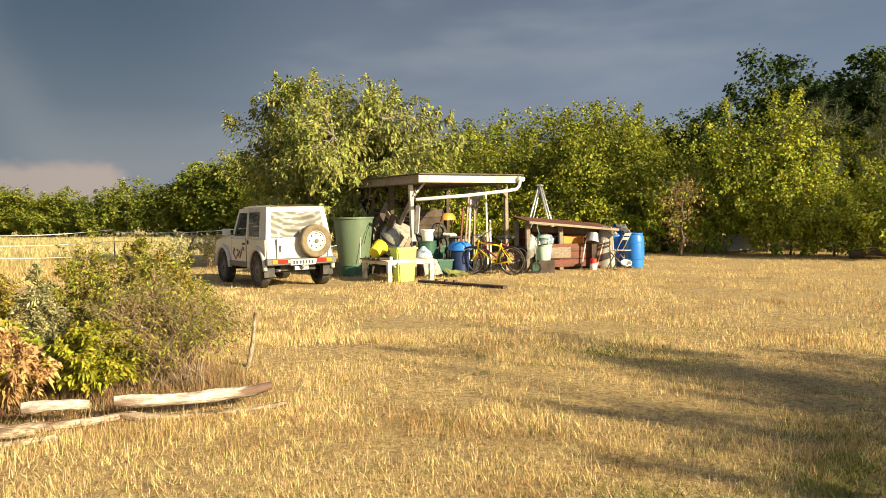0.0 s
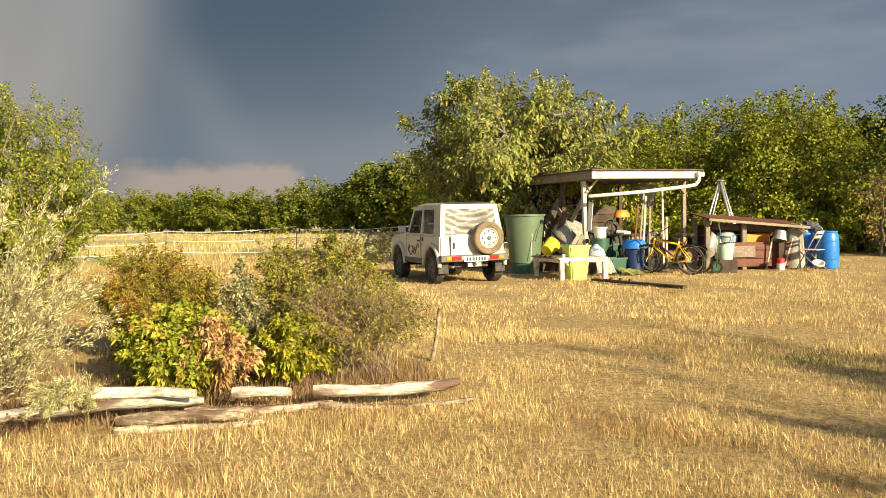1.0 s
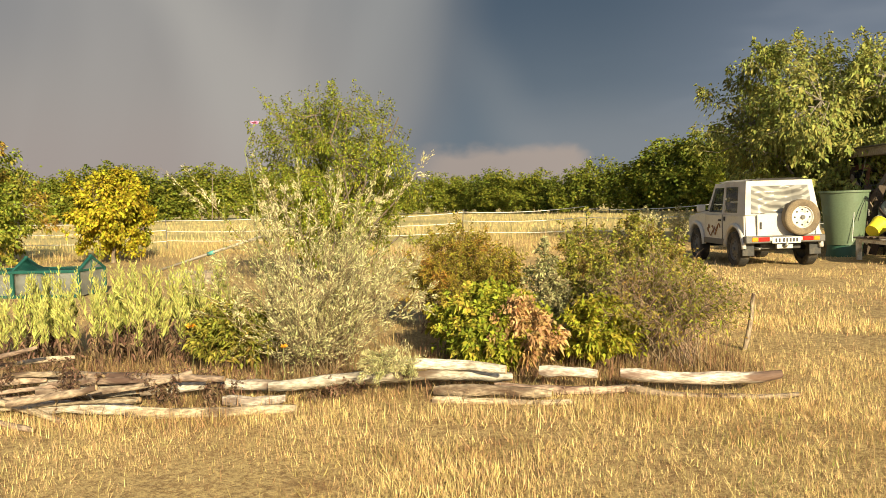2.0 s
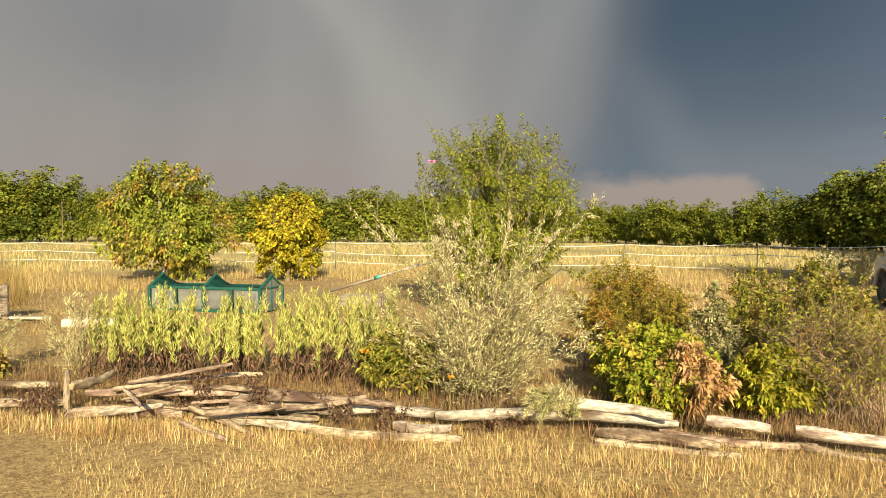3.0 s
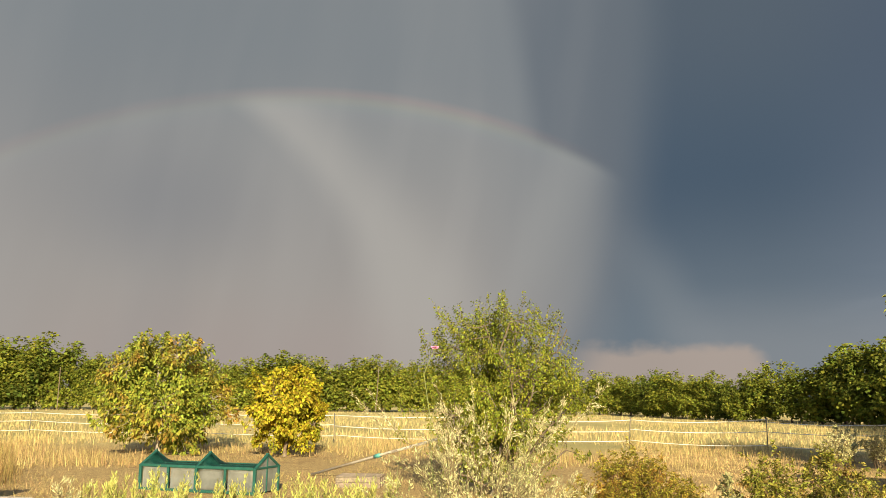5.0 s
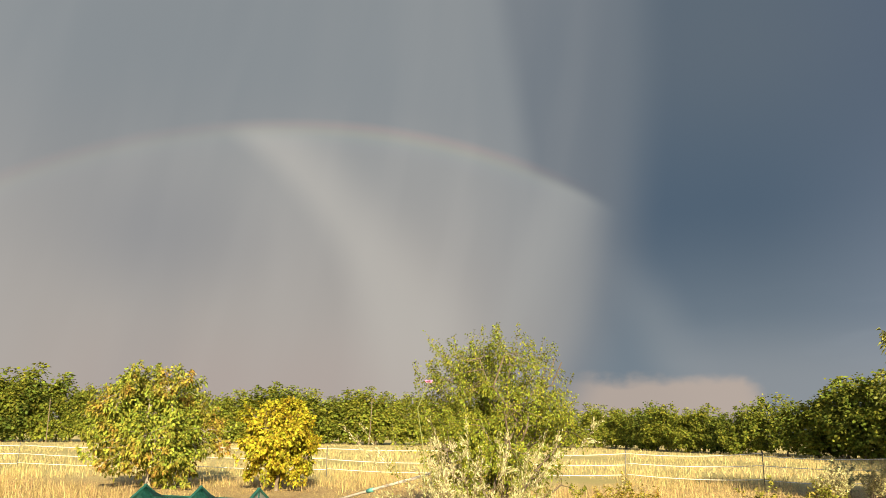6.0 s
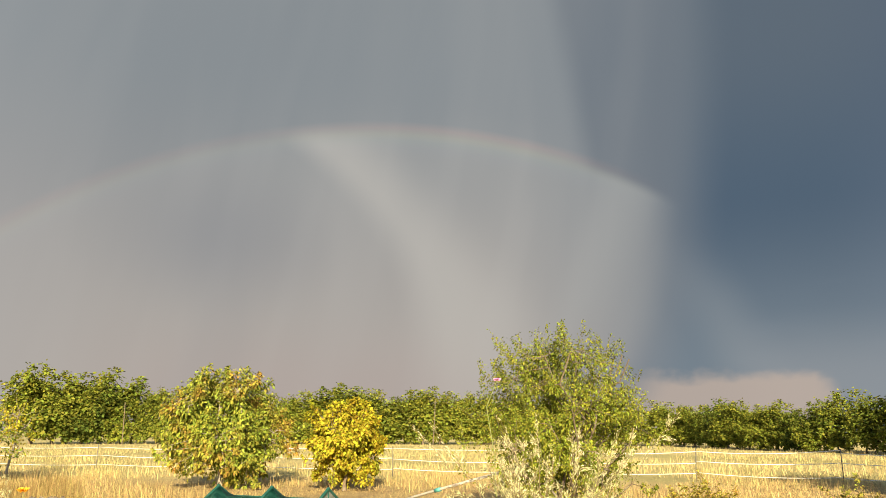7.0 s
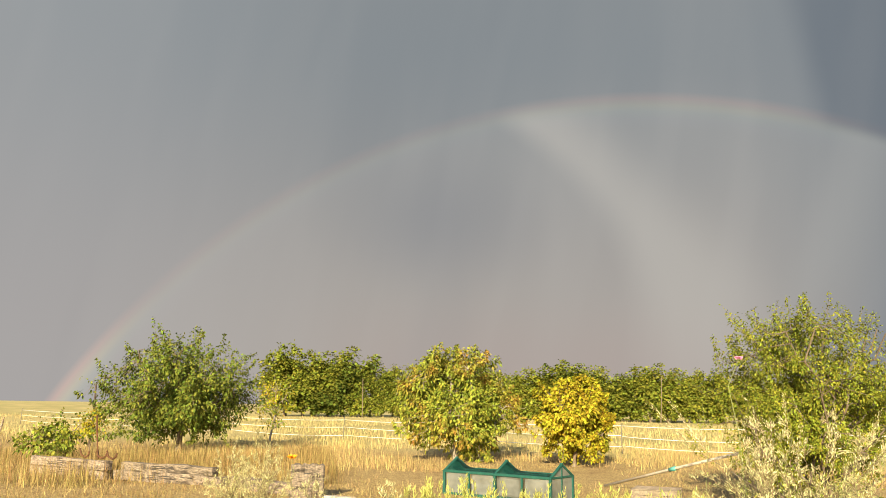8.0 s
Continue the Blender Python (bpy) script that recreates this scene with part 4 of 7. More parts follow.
grass("tall_meadow_grass", "tall rust-coloured grass along the fence", M_GRASS2, blades(56, *scatter(57, 6500, 20, 98, 21, 33, 1.0, 10, 0.16, 0.46, 0.2), 0.26, 0.009, 0.8))
grass("rust_grass", "tall rust-brown grass in front of the plum tree", M_RUSTGRASS, blades(64, *scatter(65, 1500, 72, 96, 17.5, 27, 1.0, 26, 0.18, 0.46, 0.35), 0.46, 0.008, 0.75))
grass("rust_grass", "rust-brown grass hanging over the sleepers", M_RUSTGRASS, blades(66, *scatter(67, 300, 66, 94, 13, 17.0, 1.0, 22, 0.14, 0.5, 0.9), 0.15, 0.006, 0.9))
grass("green_tufts", "flat dark green weeds in the trodden meadow", M_GREENGRASS, blades(68, *scatter(69, 1500, -32, -2, 3.4, 9, 0.8, 34, 0.09, 0.74, 0.6), 0.05, 0.007, 1.2))
grass("field_grass", "pale standing grass of the field", M_PALEGRASS, blades(58, *scatter(59, 16000, 5, 98, 31, 115, 0.7, 5, 0.25, 0.4, 0.1), 0.26, 0.02, 0.4))
grass("straw_tufts", "bleached tufts of longer straw", M_GRASS, blades(60, *scatter(61, 1000, -34, 70, 3.2, 16, 0.8, 26, 0.08, 0.5, 0.6), 0.07, 0.0028, 1.1))
grass("green_tufts", "green tufts in the dry meadow", M_GREENGRASS, blades(62, *scatter(63, 900, -34, 40, 3.5, 16, 0.8, 30, 0.07, 0.72, 0.5), 0.06, 0.004, 0.7))

# dead litter among the stems of the bed and along the logs
rg = np.random.default_rng(90)
f, s_ = rg.random(2600), rg.normal(size=2600) * 0.55
lx, ly = -9.2 + 7.3 * f - s_ * 0.54 - 0.25, 1.7 + 4.7 * f + s_ * 0.84 + 0.55
lx, ly = np.repeat(lx, 9) + rg.normal(size=2600 * 9) * 0.06, np.repeat(ly, 9) + rg.normal(size=2600 * 9) * 0.06
grass("bed_litter", "brown dead stalks and litter in the bed", leafmat("dead_litter", (0.26, 0.17, 0.09), (0.40, 0.29, 0.15), scale=3.0), blades(91, lx, ly, 0.16, 0.005, 0.9))
f, s_ = rg.random(900), rg.normal(size=900) * 0.12
lx, ly = -9.0 + 7.4 * f - s_ * 0.54 + 0.20, 1.6 + 4.6 * f + s_ * 0.84 - 0.30
lx, ly = np.repeat(lx, 12) + rg.normal(size=900 * 12) * 0.05, np.repeat(ly, 12) + rg.normal(size=900 * 12) * 0.05
grass("log_grass", "longer dry grass against the logs", M_GRASS, blades(92, lx, ly, 0.10, 0.0032, 0.9))


# ---- shapes for made things ----
def box(name, size, at, mat, parent=None, rot=(0, 0, 0), label="", bevel=0.006, taper=1.0):
    """A bevelled block of that size, its middle at the given place."""
    bm = bmesh.new()
    bmesh.ops.create_cube(bm, size=1.0)
    for v in bm.verts:
        k = taper if v.co.z > 0 else 1.0
        v.co = Vector((v.co.x * size[0] * k, v.co.y * size[1] * k, v.co.z * size[2]))
    b = min(bevel, min(size) * 0.3)
    if b > 0:
        bmesh.ops.bevel(bm, geom=bm.edges[:], offset=b, segments=1, affect="EDGES")
    return part(name, bm, mat, parent, label, pose(*at, *rot))


def tube(name, pts, r, mat, parent=None, label="", sides=8, closed=False, r1=None):
    """A round bar along points, with mitred bends and closed ends."""
    pts = [Vector(p) for p in pts]
    bm = bmesh.new()
    n = len(pts)
    rings = []
    u = None
    for i, p in enumerate(pts):
        a = pts[i - 1] if (i or closed) else p
        b = pts[(i + 1) % n] if (i < n - 1 or closed) else p
        d = (b - a).normalized()
        if u is None:
            u = d.orthogonal().normalized()
        u = (u - d * u.dot(d)).normalized()
        v = d.cross(u)
        rr = r if r1 is None else r + (r1 - r) * i / (n - 1)
        rings.append([bm.verts.new(p + (u * math.cos(k * 2 * math.pi / sides) + v * math.sin(k * 2 * math.pi / sides)) * rr) for k in range(sides)])
    for i in range(n if closed else n - 1):
        A, B = rings[i], rings[(i + 1) % n]
        for k in range(sides):
            bm.faces.new((A[k], A[(k + 1) % sides], B[(k + 1) % sides], B[k]))
    if not closed:
        bm.faces.new(rings[0][::-1]), bm.faces.new(rings[-1])
    return part(name, bm, mat, parent, label, None, True)


def lathe(name, profile, mat, parent=None, at=(0, 0, 0), rot=(0, 0, 0), label="", n=28, smooth=True, squash=1.0):
    """A turned shape from (radius, height) pairs."""
    bm = bmesh.new()
    rings = [[bm.verts.new((max(r, 1e-4) * math.cos(k * 2 * math.pi / n), max(r, 1e-4) * squash * math.sin(k * 2 * math.pi / n), z)) for k in range(n)] for r, z in profile]
    for A, B in zip(rings, rings[1:]):
        for k in range(n):
            bm.faces.new((A[k], A[(k + 1) % n], B[(k + 1) % n], B[k]))
    bmesh.ops.remove_doubles(bm, verts=bm.verts, dist=1e-3)
    ob = part(name, bm, mat, parent, label, pose(*at, *rot), smooth)
    if smooth:
        ob.data.set_sharp_from_angle(angle=radians(35))
    return ob


def plate(name, outline, thick, mat, parent=None, m=None, label="", bevel=0.004):
    """A flat outline (x, z) extruded along y about its middle."""
    bm = bmesh.new()
    f = bm.faces.new([bm.verts.new((x, -thick / 2, z)) for x, z in outline])
    ex = bmesh.ops.extrude_face_region(bm, geom=[f])
    bmesh.ops.translate(bm, vec=(0, thick, 0), verts=[v for v in ex["geom"] if isinstance(v, bmesh.types.BMVert)])
    if bevel:
        es = [e for e in bm.edges if len(e.link_faces) == 2 and e.calc_face_angle(0) > 0.7]
        bmesh.ops.bevel(bm, geom=es, offset=bevel, segments=2, affect="EDGES")
    return part(name, bm, mat, parent, label, m)


def ringed(name, outer, inner, thick, mat, parent=None, label=""):
    """A frame: the surface between an outer and an inner loop of points, with thickness."""
    bm = bmesh.new()
    o, i = [bm.verts.new(p) for p in outer], [bm.verts.new(p) for p in inner]
    n = len(o)
    for k in range(n):
        bm.faces.new((o[k], o[(k + 1) % n], i[(k + 1) % n], i[k]))
    bmesh.ops.recalc_face_normals(bm, faces=bm.faces)
    bmesh.ops.solidify(bm, geom=bm.faces[:], thickness=thick)
    return part(name, bm, mat, parent, label)


def sheet(name, corners, thick, mat, parent=None, label="", cuts=0, wave=0.0, seed=0):
    """A four-cornered sheet with thickness, finely cut and rippled where wave is given."""
    bm = bmesh.new()
    n = cuts + 1
    a, b, c, d = (Vector(p) for p in corners)
    nor = (b - a).cross(d - a).normalized()
    g = [[bm.verts.new((a.lerp(b, i / n)).lerp(d.lerp(c, i / n), j / n) + nor * wave * noise.noise(Vector((i / n * 4, j / n * 4, seed))) * (4 * i / n * (1 - i / n)) ** 0.3) for i in range(n + 1)] for j in range(n + 1)]
    for j in range(n):
        for i in range(n):
            bm.faces.new((g[j][i], g[j][i + 1], g[j + 1][i + 1], g[j + 1][i]))
    if thick:
        bmesh.ops.solidify(bm, geom=bm.faces[:], thickness=thick)
    return part(name, bm, mat, parent, label, None, wave > 0)


def clear_material(name, tint, rough, alpha, haze=(0.7, 0.7, 0.66), folds=False):
    """Clear sheet: see-through with gloss and a milky film."""
    m = bpy.data.materials.new(name)
    m.use_nodes = True
    k = Nodes(m.node_tree)
    v = k.n("ShaderNodeTexCoord").outputs["Object"]
    p, tr, mx, o = k.n("ShaderNodeBsdfPrincipled"), k.n("ShaderNodeBsdfTransparent"), k.n("ShaderNodeMixShader"), k.n("ShaderNodeOutputMaterial")
    p.inputs["Base Color"].default_value = (*haze, 1)
    p.inputs["Roughness"].default_value = rough
    tr.inputs[0].default_value = (*tint, 1)
    film = k.noise(v, 3.0, 3.0)
    # pale rings in the haze paint the light along the vinyl's folds
    if folds:
        wv = k.n("ShaderNodeTexWave", wave_type="RINGS", rings_direction="SPHERICAL")
        mp = k.n("ShaderNodeMapping")
        mp.inputs["Location"].default_value = (0.0, 1.4, -2.2)
        k.put(mp.inputs[0], v), k.put(wv.inputs["Vector"], mp.outputs[0])
        for key, value in (("Scale", 2.6), ("Distortion", 2.4), ("Detail", 2.0), ("Detail Scale", 1.4)):
            wv.inputs[key].default_value = value
        film = k.math("ADD", k.math("MULTIPLY", wv.outputs["Fac"], 0.55), k.math("MULTIPLY", film, 0.4))
    k.put(mx.inputs[0], k.step(film, 0.3, 0.75, max(0.0, alpha - (0.05 if folds else 0.15)), min(1.0, alpha + (0.34 if folds else 0.15))))
    k.put(mx.inputs[1], tr.outputs[0]), k.put(mx.inputs[2], p.outputs[0]), k.put(o.inputs[0], mx.outputs[0])
    return m


WHITE_PAINT = material("white_car_paint", (0.56, 0.545, 0.52), 0.35, 0, 0.03, 2.0, (0.52, 0.49, 0.44), 0.02, 30)
CANVAS = material("white_canvas", (0.55, 0.53, 0.50), 0.8, 0, 0.06, 2.5, (0.47, 0.44, 0.40), 0.25, 120)
RUBBER = material("tyre_rubber", (0.030, 0.028, 0.026), 0.85, 0, 0.25, 8, (0.09, 0.075, 0.055), 0.3, 60)
# paler tan rubber for the spare tyre than for the road wheels
TAN_RUBBER = material("tan_tyre_tread", (0.20, 0.155, 0.10), 0.9, 0, 0.2, 6, (0.13, 0.10, 0.07), 0.3, 50)
BLACK_PLASTIC = material("black_plastic", (0.028, 0.028, 0.03), 0.6, 0, 0.2, 6, (0.07, 0.06, 0.05), 0.15, 60)
GREY_PLASTIC = material("grey_bumper", (0.13, 0.125, 0.12), 0.6, 0, 0.2, 6, None, 0.15, 60)
STEEL = material("dull_steel", (0.42, 0.42, 0.41), 0.45, 0.8, 0.15, 8, (0.30, 0.27, 0.24), 0.1, 60)
RIM_WHITE = material("white_steel_rim", (0.66, 0.65, 0.62), 0.5, 0, 0.06, 8, (0.40, 0.34, 0.27), 0.05, 40)
RED_LENS = material("red_lens", (0.55, 0.02, 0.015), 0.2, 0, 0.1, 30, None, 0.0, 60)
AMBER_LENS = material("amber_lens", (0.85, 0.28, 0.02), 0.2, 0, 0.1, 30, None, 0.0, 60)
PLATE_MAT = material("number_plate", (0.78, 0.78, 0.76), 0.4, 0, 0.04, 10, None, 0.0, 60)
INK = material("dark_print", (0.03, 0.03, 0.035), 0.5, 0, 0.1, 10, None, 0.0, 60)
DECAL = material("brown_decal", (0.22, 0.10, 0.05), 0.5, 0, 0.3, 12, (0.45, 0.36, 0.26), 0.0, 60)
GLASS = clear_material("car_glass", (0.55, 0.58, 0.56), 0.05, 0.22, (0.10, 0.11, 0.11))
VINYL = clear_material("creased_clear_vinyl", (0.50, 0.50, 0.48), 0.3, 0.46, (0.44, 0.43, 0.41), True)
SIDE_VINYL = clear_material("clear_side_vinyl", (0.42, 0.42, 0.40), 0.25, 0.34, (0.22, 0.22, 0.21))
SEAT = material("grey_seat_cloth", (0.12, 0.12, 0.13), 0.9, 0, 0.2, 10, None, 0.2, 80)


# ---- the off-roader; x to its right, y ahead, origin on the ground midway between the axles ----
def wheel(parent, x, y, z, out, name="wheel", r=0.335, wd=0.20, tread=None, rim=None):
    w_ = new(name)
    w_.parent = parent
    w_.matrix_basis = pose(x, y, z, 0, 90 * out, 0)
    h = wd / 2
    lathe("tyre", [(r * 0.62, -h * 0.85), (r * 0.72, -h), (r * 0.93, -h * 0.96), (r * 0.99, -h * 0.78), (r, -h * 0.4), (r, h * 0.4), (r * 0.99, h * 0.78), (r * 0.93, h * 0.96), (r * 0.72, h), (r * 0.62, h * 0.85)], tread or RUBBER, w_, n=40)
    lathe("rim", [(r * 0.64, -h * 0.8), (r * 0.62, h * 0.8), (r * 0.58, h * 0.86), (r * 0.53, h * 0.55), (r * 0.30, h * 0.62), (r * 0.22, h * 0.8), (0.0, h * 0.82)], rim or RIM_WHITE, w_, n=32)
    lathe("hub", [(r * 0.13, h * 0.75), (r * 0.13, h * 1.0), (r * 0.10, h * 1.1), (0.0, h * 1.12)], GREY_PLASTIC, w_, n=16)
    for k in range(8):
        a = k * math.pi / 4
        lathe("rim_hole", [(r * 0.055, h * 0.60), (r * 0.055, h * 0.66), (0.0, h * 0.665)], BLACK_PLASTIC, w_, (math.cos(a) * r * 0.42, math.sin(a) * r * 0.42, 0.0), n=10)
    return w_


def off_roader(m):
    j = thing("off_road_car", m, "small white two-door off-roader with canvas top and spare wheel", "car")
    W = 0.70
    arch = lambda cy, r, a0, a1, n: [(cy + r * math.cos(radians(a0 + (a1 - a0) * k / n)), 0.36 + r * math.sin(radians(a0 + (a1 - a0) * k / n))) for k in range(n + 1)]
    side = [(-1.44, 0.52), (-1.42, 0.98), (0.50, 1.00), (0.55, 1.01), (1.50, 0.93), (1.56, 0.86), (1.56, 0.50), (1.42, 0.46)]
    side += arch(1.02, 0.41, 12, 168, 10) + [(0.58, 0.44), (-0.55, 0.44)] + arch(-1.0, 0.41, 12, 168, 10)
    body = plate("body", side, 2 * W, WHITE_PAINT, j, None, bevel=0.025)
    body.data.transform(pose(0, 0, 0, 0, 0, 90))
    # arch lips, sills, door and its lines, both sides
    for s in (-1, 1):
        for cy in (-1.0, 1.02):
            pts = [(s * (W + 0.015), y, z) for y, z in arch(cy, 0.43, 0, 180, 12)]
            tube("wheel_arch", pts, 0.045, WHITE_PAINT, body, sides=8)
        box("sill", (0.05, 1.12, 0.11), (s * (W + 0.005), 0.02, 0.45), GREY_PLASTIC, body)
        door = box("door", (0.014, 0.86, 0.49), (s * (W + 0.004), 0.05, 0.725), WHITE_PAINT, j, bevel=0.006)
        for y in (-0.385, 0.485):
            box("door_gap", (0.008, 0.010, 0.50), (s * (W + 0.006), y, 0.73), BLACK_PLASTIC, body, bevel=0)
        box("door_handle", (0.03, 0.11, 0.035), (s * 0.016, -0.33, 0.14), BLACK_PLASTIC, door)
        box("rear_latch", (0.02, 0.05, 0.08), (s * (W + 0.012), -0.50, 0.90), BLACK_PLASTIC, body)
    # swirling decal on the left flank
    for k, (y0, z0, amp) in enumerate(((0.28, 0.70, 0.07), (0.15, 0.66, 0.09), (0.34, 0.60, 0.05), (0.0, 0.72, 0.08))):
        pts = [(-W - 0.014, y0 - 0.30 * f / 8 * (1 if k else -0.3), z0 + amp * math.sin(f * 0.8 + k)) for f in range(9)]
        tube("decal_stroke", pts, 0.014, DECAL, body, sides=6)
    # cab and canvas top
    top, belt = 1.60, 0.98
    bx, tx = W - 0.015, W - 0.09

    def wall(name, a, b, c, d, hole, mat, pane_mat, wave=0.0):
        """A wall between belt (a, b) and roof (c, d) with a window in it."""
        A = [Vector(p) for p in (a, b, c, d)]
        q = lambda u, v: A[0].lerp(A[1], u).lerp(A[3].lerp(A[2], u), v)
        u0, u1, v0, v1 = hole
        inner = [q(u0, v0), q(u1, v0), q(u1, v1), q(u0, v1)]
        f = ringed(name, A, inner, 0.02, mat, j)
        sheet("pane", inner, 0.0 if wave else 0.004, pane_mat, f, cuts=10 if wave else 0, wave=wave, seed=len(name))
        return f

    for s in (-1, 1):
        wall("door_frame", (s * bx, 0.48, belt), (s * bx, -0.38, belt), (s * tx, -0.34, top - 0.02), (s * tx, 0.18, top - 0.02), (0.10, 0.92, 0.06, 0.86), WHITE_PAINT, GLASS)
        wall("canvas_side", (s * bx, -0.38, belt), (s * bx, -1.41, belt), (s * tx, -1.30, top), (s * tx, -0.34, top), (0.06, 0.66, 0.06, 0.84), CANVAS, SIDE_VINYL, 0.02)
    wall("windscreen_frame", (-bx, 0.52, belt), (bx, 0.52, belt), (tx, 0.20, top - 0.02), (-tx, 0.20, top - 0.02), (0.06, 0.94, 0.08, 0.90), WHITE_PAINT, GLASS)
    wall("canvas_back", (bx, -1.42, belt), (-bx, -1.42, belt), (-tx, -1.30, top), (tx, -1.30, top), (0.08, 0.92, 0.03, 0.84), CANVAS, VINYL, 0.16)
    bm = bmesh.new()
    n = 8
    g = [[bm.verts.new((tx * (2 * i / n - 1) * 1.0, 0.22 - 1.53 * k / n, top - 0.01 + 0.045 * (1 - (2 * i / n - 1) ** 4) + 0.012 * math.sin(k * 1.9))) for i in range(n + 1)] for k in range(n + 1)]
    for k in range(n):
        for i in range(n):
            bm.faces.new((g[k][i], g[k][i + 1], g[k + 1][i + 1], g[k + 1][i]))
    bmesh.ops.solidify(bm, geom=bm.faces[:], thickness=0.03)
    part("canvas_roof", bm, CANVAS, j, smooth=True)
    for x in (-tx + 0.03, tx - 0.03):
        tube("roll_bar", [(x, -0.42, 0.9), (x, -0.42, 1.5)], 0.025, BLACK_PLASTIC, j)
    for x in (-0.32, 0.32):
        box("seat", (0.42, 0.14, 0.72), (x, -0.22, 1.02), SEAT, j, (-12, 0, 0), bevel=0.05)
    # bonnet, mirrors
    box("bonnet", (1.16, 0.96, 0.05), (0, 1.03, 0.985), WHITE_PAINT, j, (-4.5, 0, 0), bevel=0.02)
    for s in (-1, 1):
        mirror = box("mirror", (0.17, 0.05, 0.15), (s * (W + 0.13), 0.42, 1.10), WHITE_PAINT, j, bevel=0.02)
        box("mirror_arm", (0.10, 0.02, 0.02), (-s * 0.11, 0, -0.05), BLACK_PLASTIC, mirror)
        lathe("headlamp", [(0.09, 0), (0.09, 0.03), (0.0, 0.05)], STEEL, j, (s * 0.46, 1.56, 0.74), (-90, 0, 0), n=18)
    # tailgate with its gaps, lock, spare wheel
    gate = box("tailgate", (1.06, 0.016, 0.44), (0.06, -1.445, 0.76), WHITE_PAINT, j, bevel=0.006)
    for x in (-0.545, 0.545):
        box("gate_gap", (0.01, 0.012, 0.44), (x, 0.004, 0), BLACK_PLASTIC, gate, bevel=0)
    box("gate_handle", (0.035, 0.03, 0.13), (-0.47, -0.012, 0.02), BLACK_PLASTIC, gate)
    sp = wheel(j, 0.30, -1.60, 0.93, 0, "spare_wheel", 0.325, 0.19, TAN_RUBBER)
    sp.matrix_basis = pose(0.27, -1.575, 0.92, 90, 0, 0)
    box("spare_carrier", (0.22, 0.08, 0.22), (0.27, -1.47, 0.92), BLACK_PLASTIC, j)
    # rear bumper with lamps and plate
    bump = box("rear_bumper", (1.46, 0.14, 0.13), (0, -1.50, 0.53), GREY_PLASTIC, j, bevel=0.015)
    for s in (-1, 1):
        box("tail_lamp", (0.20, 0.02, 0.075), (s * 0.40, -0.075, 0.005), RED_LENS, bump)
        box("indicator", (0.11, 0.02, 0.075), (s * 0.565, -0.075, 0.005), AMBER_LENS, bump)
        box("reversing_lamp", (0.06, 0.02, 0.06), (s * 0.27, -0.075, 0.005), RIM_WHITE, bump)
    pl = box("number_plate", (0.52, 0.012, 0.11), (0.0, -0.095, -0.015), PLATE_MAT, bump, bevel=0.002)
    for k in range(7):
        box("plate_bar", (0.035, 0.004, 0.07), (-0.19 + k * 0.06 + (0.02 if k > 1 else 0), -0.008, 0), INK, pl, bevel=0)
    tube("tow_bar", [(0, -1.2, 0.40), (0, -1.56, 0.40), (0, -1.62, 0.45)], 0.03, STEEL, j)
    box("hitch_plate", (0.30, 0.06, 0.09), (0, -1.50, 0.40), STEEL, j)
    tube("exhaust", [(-0.45, -0.9, 0.36), (-0.45, -1.50, 0.36)], 0.025, STEEL, j)
    box("front_bumper", (1.44, 0.12, 0.13), (0, 1.60, 0.50), GREY_PLASTIC, j, bevel=0.02)
    # chassis and axles
    box("chassis", (0.75, 2.7, 0.12), (0, 0.0, 0.40), BLACK_PLASTIC, j)
    box("floor_pan", (1.30, 2.6, 0.03), (0, 0.0, 0.475), BLACK_PLASTIC, j)
    for y in (-1.0, 1.02):
        tube("axle", [(-0.62, y, 0.335), (0.62, y, 0.335)], 0.05, BLACK_PLASTIC, j)
        for s in (-1, 1):
            wheel(j, s * 0.64, y, 0.335, s, rim=GREY_PLASTIC)
    for s in (-1, 1):
        box("mud_flap", (0.22, 0.012, 0.26), (s * 0.62, -1.40, 0.36), BLACK_PLASTIC, j)
    return j


off_roader(on_ground(-3.97, 16.86, 33.5))


# ---- open shed: x along its front, y to its back, origin at the front left corner ----
OLD_WOOD = material("grey_weathered_wood", (0.27, 0.22, 0.175), 0.85, 0, 0.3, 2.0, (0.20, 0.15, 0.11), 0.6, 30, each=0.35, stretch=(1, 1, 1))
# dark old wood, kept extra dark to carry the shade in the shed too
DARK_WOOD = material("dark_old_wood_and_shade", (0.085, 0.06, 0.045), 0.85, 0, 0.3, 2.0, (0.045, 0.032, 0.025), 0.6, 30, each=0.35)
PALE_WOOD = material("pale_bleached_wood", (0.62, 0.56, 0.48), 0.8, 0, 0.18, 2.0, (0.46, 0.39, 0.31), 0.4, 35, each=0.2)
WHITE_WOOD = material("flaking_white_paint", (0.74, 0.71, 0.64), 0.7, 0, 0.1, 4.0, (0.42, 0.34, 0.26), 0.3, 40)
RED_WOOD = material("red_brown_board", (0.15, 0.055, 0.034), 0.7, 0, 0.3, 2.5, (0.075, 0.03, 0.02), 0.3, 30, each=0.3)
ROOF_FELT = material("roofing_felt", (0.085, 0.075, 0.065), 0.95, 0, 0.3, 5.0, (0.16, 0.13, 0.10), 0.5, 60)
WHITE_PVC = material("white_pvc", (0.76, 0.76, 0.74), 0.4, 0, 0.05, 3.0, (0.60, 0.57, 0.52), 0.02, 40)
GREEN_TANK = material("sage_green_plastic", (0.115, 0.16, 0.10), 0.5, 0, 0.08, 2.0, (0.13, 0.20, 0.135), 0.05, 30)
